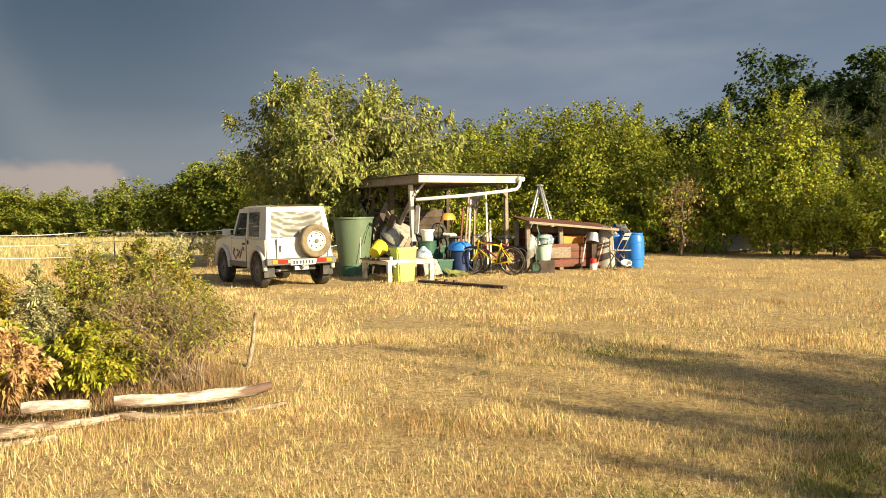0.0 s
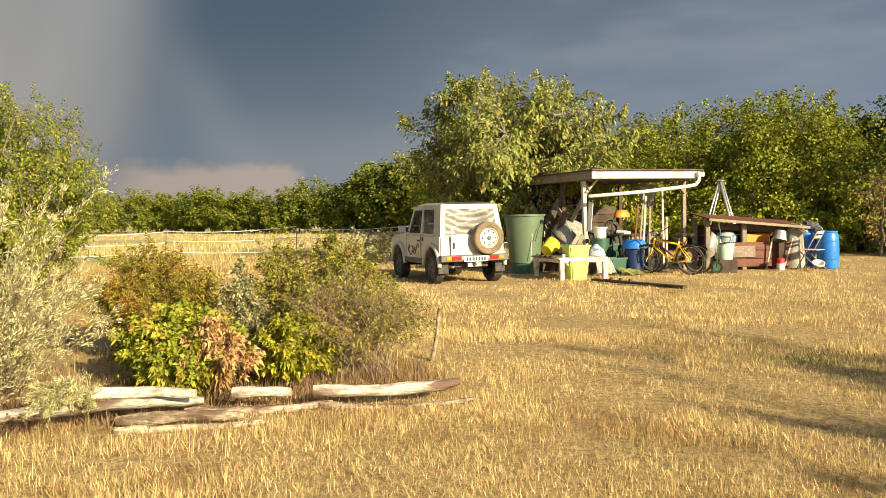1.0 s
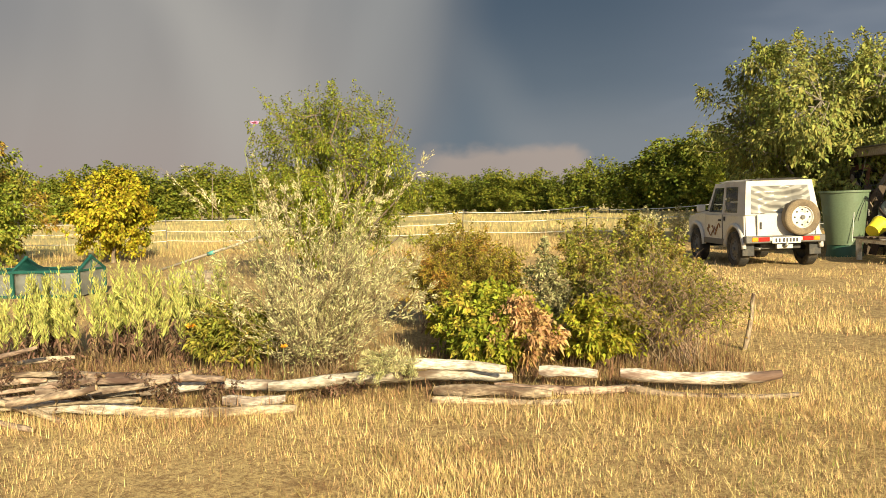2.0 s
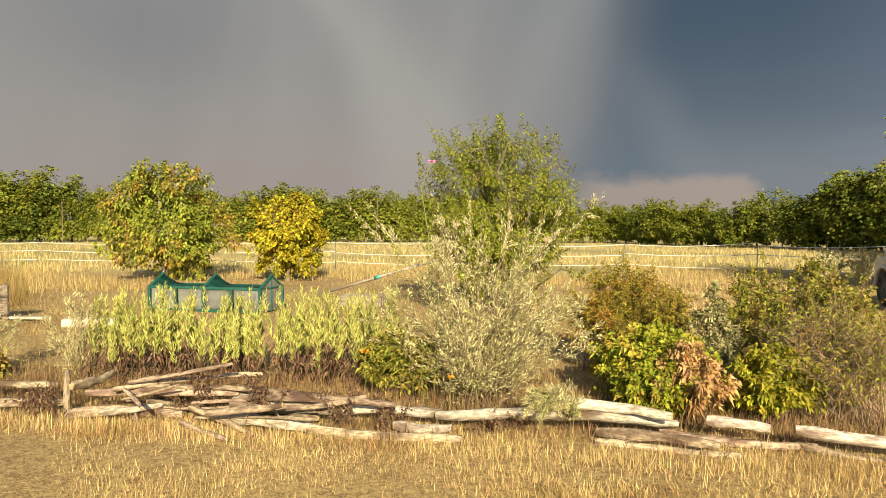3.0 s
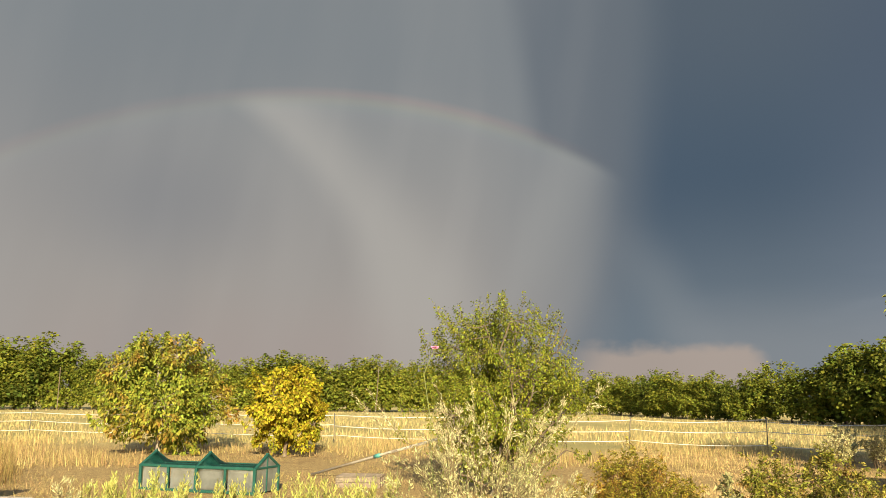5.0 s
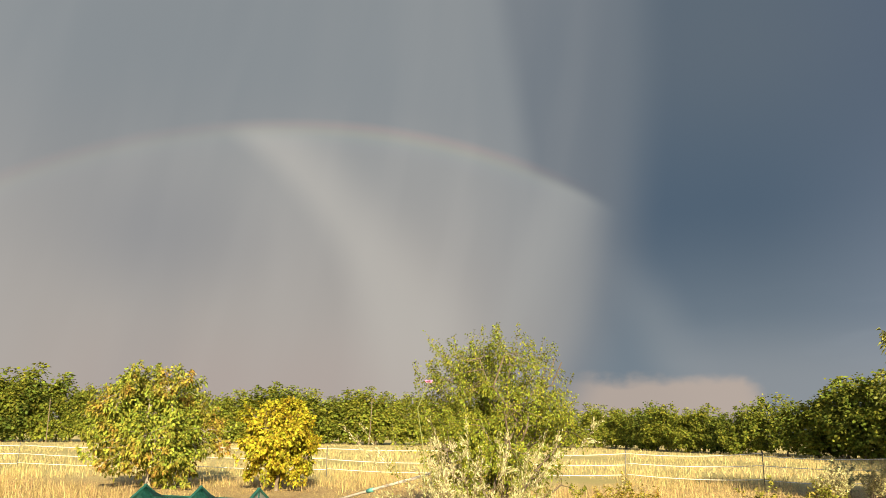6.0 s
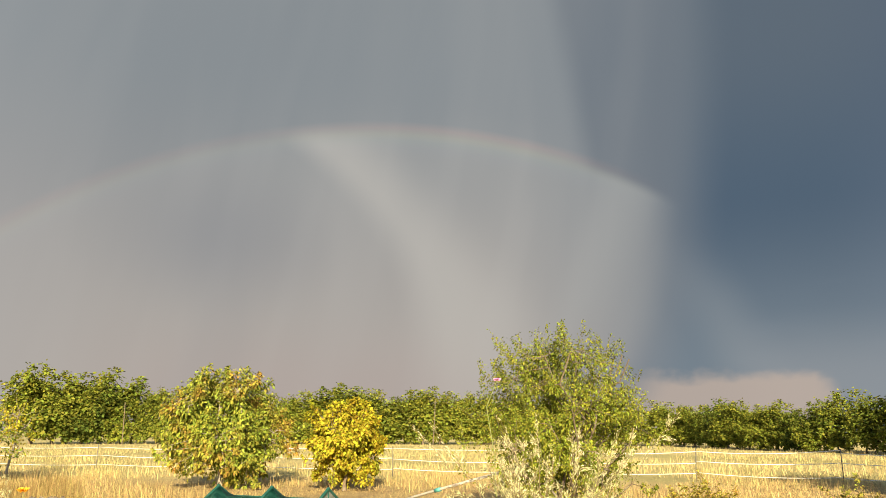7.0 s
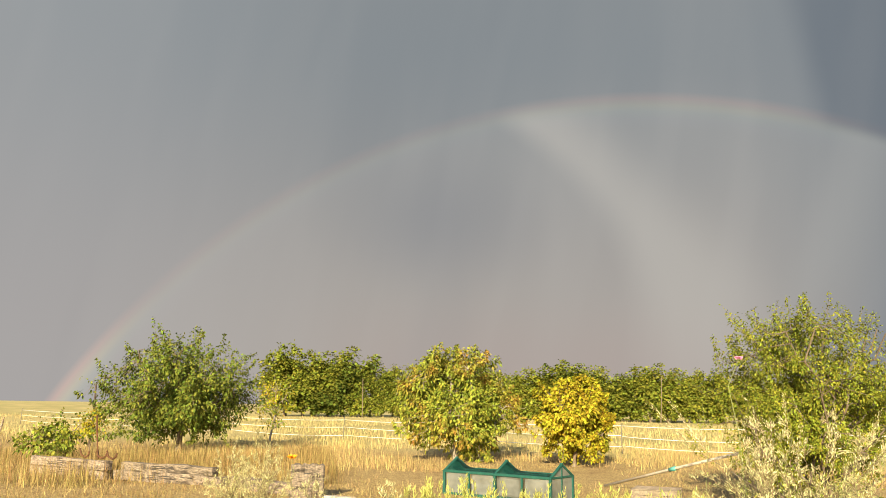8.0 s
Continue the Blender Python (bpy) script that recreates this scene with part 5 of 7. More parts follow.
DARK_GREEN = material("dark_green_plastic", (0.03, 0.10, 0.07), 0.5, 0, 0.12, 4.0, None, 0.05, 40)
LIME = material("lime_plastic", (0.60, 0.72, 0.15), 0.45, 0, 0.06, 3.0, (0.50, 0.60, 0.14), 0.03, 40)
YELLOW = material("yellow_plastic", (0.85, 0.70, 0.04), 0.45, 0, 0.08, 3.0, None, 0.03, 40)
BLUE = material("blue_plastic", (0.02, 0.17, 0.62), 0.4, 0, 0.08, 3.0, (0.04, 0.22, 0.60), 0.03, 40)
DEEP_BLUE = material("deep_blue_plastic", (0.012, 0.03, 0.11), 0.5, 0, 0.1, 3.0, None, 0.05, 40)
TEAL = material("teal_lid", (0.10, 0.36, 0.34), 0.5, 0, 0.1, 4.0, None, 0.03, 40)
ORANGE = material("orange_plastic", (0.80, 0.27, 0.03), 0.5, 0, 0.1, 4.0, None, 0.03, 40)
RED = material("red_plastic", (0.55, 0.04, 0.03), 0.5, 0, 0.1, 4.0, None, 0.03, 40)
WHITE_PL = material("white_plastic", (0.74, 0.73, 0.70), 0.5, 0, 0.06, 4.0, (0.60, 0.56, 0.50), 0.03, 40)
GREY_CLOTH = material("grey_cloth", (0.30, 0.29, 0.27), 0.95, 0, 0.2, 5.0, (0.42, 0.40, 0.37), 0.4, 80)
BLUE_BAG = material("blue_tarpaulin", (0.42, 0.46, 0.52), 0.6, 0, 0.2, 6.0, (0.05, 0.14, 0.40), 0.3, 30)
CONCRETE = material("grey_mesh_drum", (0.33, 0.33, 0.30), 0.9, 0, 0.25, 8.0, (0.24, 0.23, 0.20), 0.6, 50)
ALU = material("aluminium", (0.62, 0.62, 0.61), 0.35, 0.7, 0.08, 6.0, None, 0.05, 50)
BIKE_YELLOW = material("yellow_bike_paint", (0.85, 0.58, 0.02), 0.3, 0, 0.06, 6.0, None, 0.0, 40)
BIKE_DARK = material("maroon_bike_paint", (0.20, 0.03, 0.04), 0.35, 0, 0.1, 6.0, None, 0.0, 40)
CHROME = material("chrome", (0.62, 0.62, 0.62), 0.2, 1.0, 0.05, 8.0, None, 0.0, 40)
GALV = material("galvanised_sheet", (0.45, 0.46, 0.46), 0.5, 0.5, 0.12, 5.0, (0.34, 0.33, 0.31), 0.1, 40)
GREEN_STEEL = material("green_painted_tube", (0.06, 0.16, 0.11), 0.45, 0.2, 0.1, 6.0, (0.12, 0.12, 0.09), 0.05, 40)
MINT = material("pale_mint_plastic", (0.45, 0.60, 0.50), 0.5, 0, 0.08, 4.0, None, 0.03, 40)

SHED = on_ground(-0.82, 17.6, 30)


def shed():
    s = thing("shed", SHED, "open timber shed with a flat roof and cross-braced sides", "shed")
    D, Wd, H = 3.4, 2.72, 2.08
    # back posts and back beam in dark wood: shade put into their colour
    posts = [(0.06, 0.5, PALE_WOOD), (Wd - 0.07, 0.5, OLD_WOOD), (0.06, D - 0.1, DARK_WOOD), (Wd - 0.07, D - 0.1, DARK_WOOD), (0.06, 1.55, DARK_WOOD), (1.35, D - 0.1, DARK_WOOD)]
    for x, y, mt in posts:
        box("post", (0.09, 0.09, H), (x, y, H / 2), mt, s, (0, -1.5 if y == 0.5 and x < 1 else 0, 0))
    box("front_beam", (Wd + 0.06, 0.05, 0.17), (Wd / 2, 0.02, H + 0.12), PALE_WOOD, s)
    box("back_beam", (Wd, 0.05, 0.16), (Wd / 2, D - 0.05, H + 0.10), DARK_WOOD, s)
    box("side_beam", (0.05, D - 0.08, 0.17), (0.02, D / 2, H + 0.115), OLD_WOOD, s)
    box("side_beam", (0.05, D - 0.08, 0.17), (Wd - 0.02, D / 2, H + 0.115), OLD_WOOD, s)
    for k in range(6):
        box("rafter", (0.06, D - 0.2, 0.12), (0.3 + k * 0.42, D / 2, H + 0.09), OLD_WOOD, s)
    roof = box("roof", (Wd + 0.14, D + 0.14, 0.035), (Wd / 2, D / 2, H + 0.225), ROOF_FELT, s, bevel=0.01)
    for k in range(12):
        box("roof_board", (0.21, D - 0.1, 0.018), (-1.30 + 0.236 * k, 0, -0.030), OLD_WOOD, roof, bevel=0.002)
    # braces: one at the front corner, crossed boards on the left side
    box("corner_brace", (0.04, 0.06, 0.42), (0.2, 0.42, H - 0.10), PALE_WOOD, s, (0, 45, 0))
    box("corner_brace", (0.04, 0.06, 0.5), (Wd - 0.25, 0.45, H - 0.12), OLD_WOOD, s, (0, -45, 0))
    box("cross_board", (0.03, 1.75, 0.14), (0.11, 1.05, 1.35), OLD_WOOD, s, (-42, 0, 0))
    box("cross_board", (0.03, 1.9, 0.15), (-0.02, 0.95, 0.92), OLD_WOOD, s, (38, 0, 0))
    box("cross_board", (0.03, 1.9, 0.14), (-0.02, 2.45, 1.1), OLD_WOOD, s, (38, 0, 0))
    box("cross_board", (0.03, 1.9, 0.14), (0.02, 2.45, 1.1), OLD_WOOD, s, (-38, 0, 0))
    box("side_rail", (0.04, D - 0.4, 0.10), (0.06, D / 2 + 0.1, 0.75), DARK_WOOD, s)
    # dark boards added across the back, standing in for the shade inside
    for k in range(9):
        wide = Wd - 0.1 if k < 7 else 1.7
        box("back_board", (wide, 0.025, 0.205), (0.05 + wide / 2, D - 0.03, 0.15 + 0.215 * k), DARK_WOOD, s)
    # white rain pipe slung across the front, and its bend at the corner
    tube("rain_pipe", [(-0.14, -0.05, 1.73), (1.2, -0.06, 1.82), (2.35, -0.06, 1.93), (2.58, -0.06, 1.97), (2.66, -0.06, 2.06), (2.68, -0.06, 2.2)], 0.04, WHITE_PVC, s, sides=12)
    tube("rain_outlet", [(2.62, -0.06, 2.20), (2.78, -0.06, 2.20)], 0.06, WHITE_PVC, s, sides=12)
    box("hanging_cloth", (0.02, 0.16, 0.62), (0.13, 0.40, 1.30), WHITE_PL, s, (4, 3, 10), bevel=0.008)


shed()


def in_shed(x, y, z=0.0, rz=0.0, rx=0.0, ry=0.0):
    """A place inside the shed, by its own axes."""
    return SHED @ pose(x, y, z, rx, ry, rz)


def pot(name, m, label, r0, r1, h, mat, category="pot", rim=0.012, group="", handle=False):
    """A tapered open container with a rim."""
    t = thing(name, m, label, category, group)
    lathe("body", [(0.0, 0.012), (r0 - 0.01, 0.012), (r1 - 0.012, h), (r1 - 0.004, h + 0.004), (r1 + rim, h), (r1 + rim, h - 0.03), (r1, h - 0.035), (r0, 0.0), (0.0, 0.0)], mat, t)
    if handle:
        tube("handle", [(math.cos(a) * (r1 + rim), 0.02, h - 0.02 + math.sin(a) * (r1 + rim)) for a in [k * math.pi / 10 for k in range(11)]], 0.004, STEEL, t, sides=6)
    return t


def crate(name, m, label, sx, sy, h, mat, category="box", lid=None, taper=1.15):
    """A tapered open plastic box with a rim and, if given, a lid."""
    t = thing(name, m, label, category)
    bm = bmesh.new()
    ring = lambda k, z, i=0.0: [bm.verts.new((x * (sx / 2 * k - i), y * (sy / 2 * k - i), z)) for x, y in ((-1, -1), (1, -1), (1, 1), (-1, 1))]
    rows = [ring(1 / taper, 0.0), ring(1.0, h - 0.04), ring(1.05, h - 0.04), ring(1.05, h), ring(1.0, h, 0.012), ring(1 / taper, 0.02, 0.012)]
    for A, B in zip(rows, rows[1:]):
        for k in range(4):
            bm.faces.new((A[k], A[(k + 1) % 4], B[(k + 1) % 4], B[k]))
    bm.faces.new(rows[0][::-1]), bm.faces.new(rows[-1])
    bmesh.ops.bevel(bm, geom=[e for e in bm.edges if abs(e.verts[0].co.z - e.verts[1].co.z) > 0.05], offset=0.03, segments=2, affect="EDGES")
    part("body", bm, mat, t)
    if lid:
        box("lid", (sx * 1.0, sy * 1.0, 0.03), (0, 0, h - 0.01), lid, t, (2, 3, 0), bevel=0.012)
    return t


# rain tank
tank = thing("rain_tank", on_ground(-2.42, 18.6, 0), "big sage green plastic rain tank beside the shed", "tank")
lathe("body", [(0.0, 0.25), (0.35, 0.25), (0.46, 1.32), (0.49, 1.33), (0.49, 1.37), (0.45, 1.37), (0.44, 1.32), (0.34, 0.28), (0.0, 0.28)], GREEN_TANK, tank, n=40)
lathe("stand", [(0.0, 0.0), (0.36, 0.0), (0.33, 0.25), (0.0, 0.25)], DARK_GREEN, tank, n=32)
tube("hose", [(0.28, -0.40, 0.75), (0.34, -0.36, 1.0), (0.42, -0.28, 1.22), (0.46, -0.22, 1.18), (0.45, -0.2, 0.95)], 0.008, BLACK_PLASTIC, tank, sides=6)
box("strip", (0.012, 0.012, 0.95), (0.20, -0.37, 0.80), WHITE_PL, tank, (-6, 3, 0), bevel=0.003)

# low white table and what stands on and under it
TABLE = on_ground(-1.49, 16.44, 28)
tb = thing("low_table", TABLE, "low white-painted wooden table with bracketed legs", "table")
for k in range(9):
    box("plank", (1.12, 0.155, 0.028), (0.53, 0.08 + 0.162 * k, 0.44), WHITE_WOOD if k < 2 else OLD_WOOD, tb, bevel=0.004)
for x in (0.05, 1.03):
    for y in (0.05, 1.36):
        box("leg", (0.09, 0.09, 0.425), (x, y, 0.2125), WHITE_WOOD, tb)
        box("bracket", (0.18, 0.03, 0.05), (x + (0.1 if x < 0.5 else -0.1), y, 0.37), WHITE_WOOD, tb, (0, 45 if x < 0.5 else -45, 0))
box("apron", (0.98, 0.03, 0.07), (0.53, 0.02, 0.39), WHITE_WOOD, tb)
box("apron", (0.03, 1.30, 0.07), (0.02, 0.70, 0.39), WHITE_WOOD, tb)
crate("plastic_box", TABLE @ pose(0.52, 0.35, 0.455, 0, 0, 5), "lime green plastic box with teal lid on the table", 0.50, 0.36, 0.25, LIME, "box", TEAL)
crate("plastic_box", TABLE @ pose(0.42, 0.12, 0.0, 0, 0, 4), "lime green plastic box standing under the table", 0.42, 0.30, 0.40, LIME, "box")
pot("bucket", TABLE @ pose(0.02, 0.75, 0.58, 0, 62, 30), "yellow plastic bucket lying tilted on the table", 0.13, 0.16, 0.30, YELLOW, "bucket", handle=True)
for k in range(3):
    box_ = tagged(box("board", (0.62, 0.13, 0.03), (0, 0, 0), DARK_WOOD, None), "short dark board lying on the table", "board")
    box_.matrix_basis = TABLE @ pose(0.30 - 0.05 * k, 0.42 + 0.17 * k, 0.475 + 0.002 * k, 0, 0, 6 * k - 8)
pot("bottle", TABLE @ pose(0.12, 0.1, 0.455), "small white plastic bottle on the table edge", 0.035, 0.035, 0.07, WHITE_PL, "bottle", rim=0.0)
for k, (x, ry) in enumerate(((0.72, 35), (0.86, 28))):
    b_ = tagged(box("board", (0.10, 0.025, 0.5), (0, 0, 0), OLD_WOOD, None), "pale board leaning behind the table", "board")
    b_.matrix_basis = TABLE @ pose(x, 0.9, 0.68, 0, ry, 0)
# drum of a mixer
mx_ = thing("mixer_drum", on_ground(-1.35, 18.75, 20), "grey round mixer drum tilted beside the shed", "drum")
lathe("drum", [(0.0, -0.30), (0.25, -0.28), (0.44, -0.05), (0.46, 0.10), (0.34, 0.38), (0.33, 0.38), (0.44, 0.10), (0.40, -0.04), (0.0, -0.24)], CONCRETE, mx_, (0, 0, 0.86), (-150, 18, 0), n=26)
lathe("ring_gear", [(0.455, 0.0), (0.485, 0.0), (0.485, 0.05), (0.455, 0.05), (0.455, 0.0)], DARK_WOOD, mx_, (0, 0, 0.86), (-150, 18, 0), n=40)
for x in (-0.3, 0.3):
    tube("leg", [(x, -0.2, 0), (x * 0.8, 0, 0.8), (x, 0.25, 0)], 0.02, BLACK_PLASTIC, mx_)
# old door leaning against the side
dr = thing("old_door", on_ground(-2.28, 19.8, 118) @ pose(0, 0, 0, 8, 0, 0), "old red-brown framed glass door leaning on the shed", "door")
for x in (0.0, 0.72):
    box("stile", (0.10, 0.04, 1.95), (x, 0, 0.98), RED_WOOD, dr)
for z in (0.08, 0.95, 1.90):
    box("rail", (0.62, 0.04, 0.12), (0.36, 0, z), RED_WOOD, dr)
box("pane", (0.62, 0.01, 0.85), (0.36, 0, 1.42), GLASS, dr, bevel=0)
box("panel", (0.62, 0.02, 0.8), (0.36, 0, 0.52), RED_WOOD, dr)
# leaning boards in the same dark wood, shade put into their colour
for k in range(3):
    b_ = tagged(box("board", (0.16, 0.03, 1.5), (0, 0, 0), DARK_WOOD, None), "dark grey board leaning on the shed's side", "board")
    b_.matrix_basis = in_shed(-0.25 - 0.02 * k, 1.3 + 0.4 * k, 0.72, 0, 20 - 12 * k, 10)

# rack along the back with bars
rk = thing("metal_rack", in_shed(0.15, 2.75), "grey metal rack with round bars in the shed", "rack")
for x in (0, 1.25):
    for y in (0, 0.4):
        tube("upright", [(x, y, 0), (x, y, 1.75)], 0.016, STEEL, rk, sides=6)
for z in (0.5, 1.02, 1.25, 1.36, 1.47, 1.58):
    for y in (0, 0.4):
        tube("bar", [(-0.05, y, z), (1.3, y, z)], 0.012, STEEL, rk, sides=6)
box("shelf", (1.3, 0.42, 0.02), (0.62, 0.2, 1.13), OLD_WOOD, rk)
box("shelf", (1.3, 0.42, 0.02), (0.62, 0.2, 0.5), OLD_WOOD, rk)

# clutter under the roof
pot("drum", in_shed(0.72, 1.0), "dark green plastic barrel inside the shed", 0.2, 0.22, 0.78, DARK_GREEN, "barrel")
pot("bucket", in_shed(0.72, 0.98, 0.785), "white bucket standing on the green barrel", 0.13, 0.16, 0.26, WHITE_PL, "bucket")
crate("crate", in_shed(0.78, 0.42), "dark teal plastic tub on the shed floor", 0.42, 0.32, 0.36, DARK_GREEN, "tub")
bag = tagged(lathe("rubbish_bag", [(0.0, 0.0), (0.22, 0.02), (0.27, 0.14), (0.22, 0.30), (0.10, 0.40), (0.05, 0.46), (0.0, 0.45)], BLUE_BAG, None, n=14), "crumpled blue and white plastic bag by the post", "bag")
bag.matrix_basis = in_shed(0.40, 0.62, 0.30) @ Matrix.Diagonal((0.8, 0.8, 0.8, 1))
stool = tagged(box("crate", (0.4, 0.36, 0.30), (0, 0, 0), DARK_WOOD, None, bevel=0.012), "dark wooden crate under the plastic bag", "crate")
stool.matrix_basis = in_shed(0.40, 0.62, 0.15)
pot("drum", in_shed(1.22, 0.35), "deep blue plastic drum beside the bicycles", 0.21, 0.22, 0.62, DEEP_BLUE, "drum")
lid = tagged(lathe("blue_cover", [(0.0, 0.16), (0.2, 0.15), (0.27, 0.08), (0.28, -0.04), (0.26, -0.05), (0.24, 0.07), (0.0, 0.13)], BLUE, None, n=18), "bright blue cover over the drum", "cover")
lid.matrix_basis = in_shed(1.22, 0.35, 0.60)
cart = thing("hand_cart", in_shed(1.15, 0.85, 0, 15), "black hand cart with an orange hood in the shed", "cart")
for x in (-0.22, 0.22):
    tube("frame_tube", [(x, 0, 0.1), (x, 0.02, 1.1), (x * 0.8, -0.1, 1.45)], 0.014, BLACK_PLASTIC, cart)
box("tray", (0.5, 0.4, 0.03), (0, -0.05, 0.86), BLACK_PLASTIC, cart)
lathe("hood", [(0.0, 0.14), (0.12, 0.12), (0.20, 0.05), (0.21, -0.04), (0.19, -0.04), (0.0, 0.10)], ORANGE, cart, (0, -0.08, 1.30), n=18, squash=0.7)
tube("hoop", [(0.2 * math.cos(a), -0.08, 1.35 + 0.25 * math.sin(a)) for a in [k * math.pi / 8 for k in range(9)]], 0.012, BLACK_PLASTIC, cart)
box("rag", (0.34, 0.24, 0.08), (0.02, -0.1, 0.91), WHITE_PL, cart, (3, 4, 20), bevel=0.03)
for k, (x, y, z) in enumerate(((0.98, 0.9, 1.0), (0.92, 1.0, 0.72), (1.55, 1.25, 0.42), (1.78, 1.3, 0.3))):
    ty = thing("old_tyre", in_shed(x, y, z, 10 * k, 82, 0), "old black rubber tyre among the clutter", "tyre", "old tyres")
    lathe("tread", [(0.12, -0.04), (0.19, -0.05), (0.21, 0.0), (0.19, 0.05), (0.12, 0.04), (0.12, -0.04)], RUBBER, ty, n=24)
# dark filler heaps and boxes, added to make the back of the shed dim
def heap(m, label, sx, sy, h, mat, seed):
    """A lumpy filler pile, wide at the foot."""
    bm = bmesh.new()
    bmesh.ops.create_icosphere(bm, subdivisions=3, radius=1.0)
    for v in bm.verts:
        k = 1 + 0.30 * noise.noise(v.co * 2.2 + Vector((seed, 0, 0))) + 0.10 * noise.noise(v.co * 6 + Vector((0, seed, 0)))
        z = max(0.0, v.co.z * 0.5 + 0.5)
        v.co = Vector((v.co.x * sx * k * (1.15 - 0.35 * z), v.co.y * sy * k * (1.15 - 0.35 * z), h * z * (0.85 + 0.15 * k)))
    ob = part("dark_filler_heap", bm, mat, None, smooth=True)
    ob.matrix_basis = m
    return tagged(ob, label, "heap")


# near-black colours of the added heaps stand in for the shade inside
BLACK_FILLER = material("black_filler", (0.022, 0.022, 0.024), 0.55, 0, 0.3, 4.0, (0.05, 0.046, 0.04), 0.5, 25)
OLIVE_FILLER = material("olive_filler", (0.05, 0.055, 0.035), 0.8, 0, 0.3, 4.0, (0.03, 0.032, 0.024), 0.5, 30)
heap(in_shed(0.55, 1.75), "black filler heap added to darken the back of the shed", 0.48, 0.42, 1.10, BLACK_FILLER, 1.0)
heap(in_shed(1.45, 1.70), "dark olive filler heap added to darken the shed", 0.42, 0.40, 0.95, OLIVE_FILLER, 4.0)
heap(in_shed(2.30, 1.40), "low black filler heap added to darken the shed beside the bench", 0.36, 0.40, 0.70, BLACK_FILLER, 7.0)
for k, (x, y, z, mt) in enumerate(((1.05, 1.25, 0.0, BLACK_PLASTIC), (1.08, 1.27, 0.33, DARK_GREEN), (1.62, 1.02, 0.0, DEEP_BLUE), (2.02, 0.95, 0.0, BLACK_PLASTIC), (2.04, 0.97, 0.33, DARK_WOOD))):
    crate("crate", in_shed(x, y, z, 8 * k - 12), "dark filler crate stacked to darken the shed", 0.42, 0.34, 0.32, mt, "crate")
# tools and laths standing upright
for k, (x, y, lx, ly, h, mt) in enumerate(((1.62, 0.7, 3, 4, 1.9, OLD_WOOD), (1.72, 0.72, -4, 6, 1.75, PALE_WOOD), (1.50, 0.75, 7, 2, 1.6, RED_WOOD), (1.85, 0.7, -2, 3, 1.5, OLD_WOOD),
                                          (2.12, 0.55, 3, -3, 1.85, PALE_WOOD), (2.25, 0.6, -6, 4, 1.25, PALE_WOOD), (2.16, 0.6, 8, 4, 1.2, OLD_WOOD), (1.95, 0.9, 2, 8, 1.7, DARK_WOOD))):
    ln = tagged(box("lath", (0.045, 0.03, h), (0, 0, 0), mt, None, bevel=0.004), "upright wooden lath leaning in the shed", "lath", "laths in the shed")
    ln.matrix_basis = in_shed(x, y, h / 2, 0, lx, ly)
wb = thing("work_bench", in_shed(1.78, 1.5), "dark wooden bench with loose parts in the shed", "bench")
box("top", (0.85, 0.5, 0.05), (0.4, 0.2, 0.82), DARK_WOOD, wb)
for x in (0.05, 0.75):
    for y in (0.0, 0.4):
        box("leg", (0.07, 0.07, 0.8), (x, y, 0.4), DARK_WOOD, wb)
box("apron", (0.8, 0.03, 0.12), (0.4, -0.03, 0.72), OLD_WOOD, wb)
hang = tagged(sheet("grey_tarpaulin", [(0, 0, 0), (0.55, 0, 0.05), (0.4, 0.05, -0.55), (0.08, 0.05, -0.3)], 0.004, GALV, None, cuts=8, wave=0.05), "grey tarpaulin hanging from the rafters", "tarpaulin")
hang.matrix_basis = in_shed(1.9, 1.2, 1.98)
sk = tagged(sheet("green_sheet", [(-0.3, -0.25, 0.02), (0.35, -0.2, 0.02), (0.3, 0.3, 0.03), (-0.25, 0.25, 0.16)], 0.006, material("faded_green_cloth", (0.40, 0.42, 0.16), 0.9, 0, 0.15, 6, None, 0.3, 60), None, cuts=10, wave=0.09), "faded green cloth lying on the ground", "cloth")
sk.matrix_basis = on_ground(-0.02, 17.9, 20, 0.03)
sk = tagged(sheet("white_sack", [(-0.2, -0.2, 0.03), (0.25, -0.15, 0.03), (0.2, 0.15, 0.36), (-0.15, 0.1, 0.32)], 0.02, WHITE_PL, None, cuts=8, wave=0.1), "crumpled white sack behind the table", "sack")
sk.matrix_basis = on_ground(-0.62, 17.75, 20, 0.02)


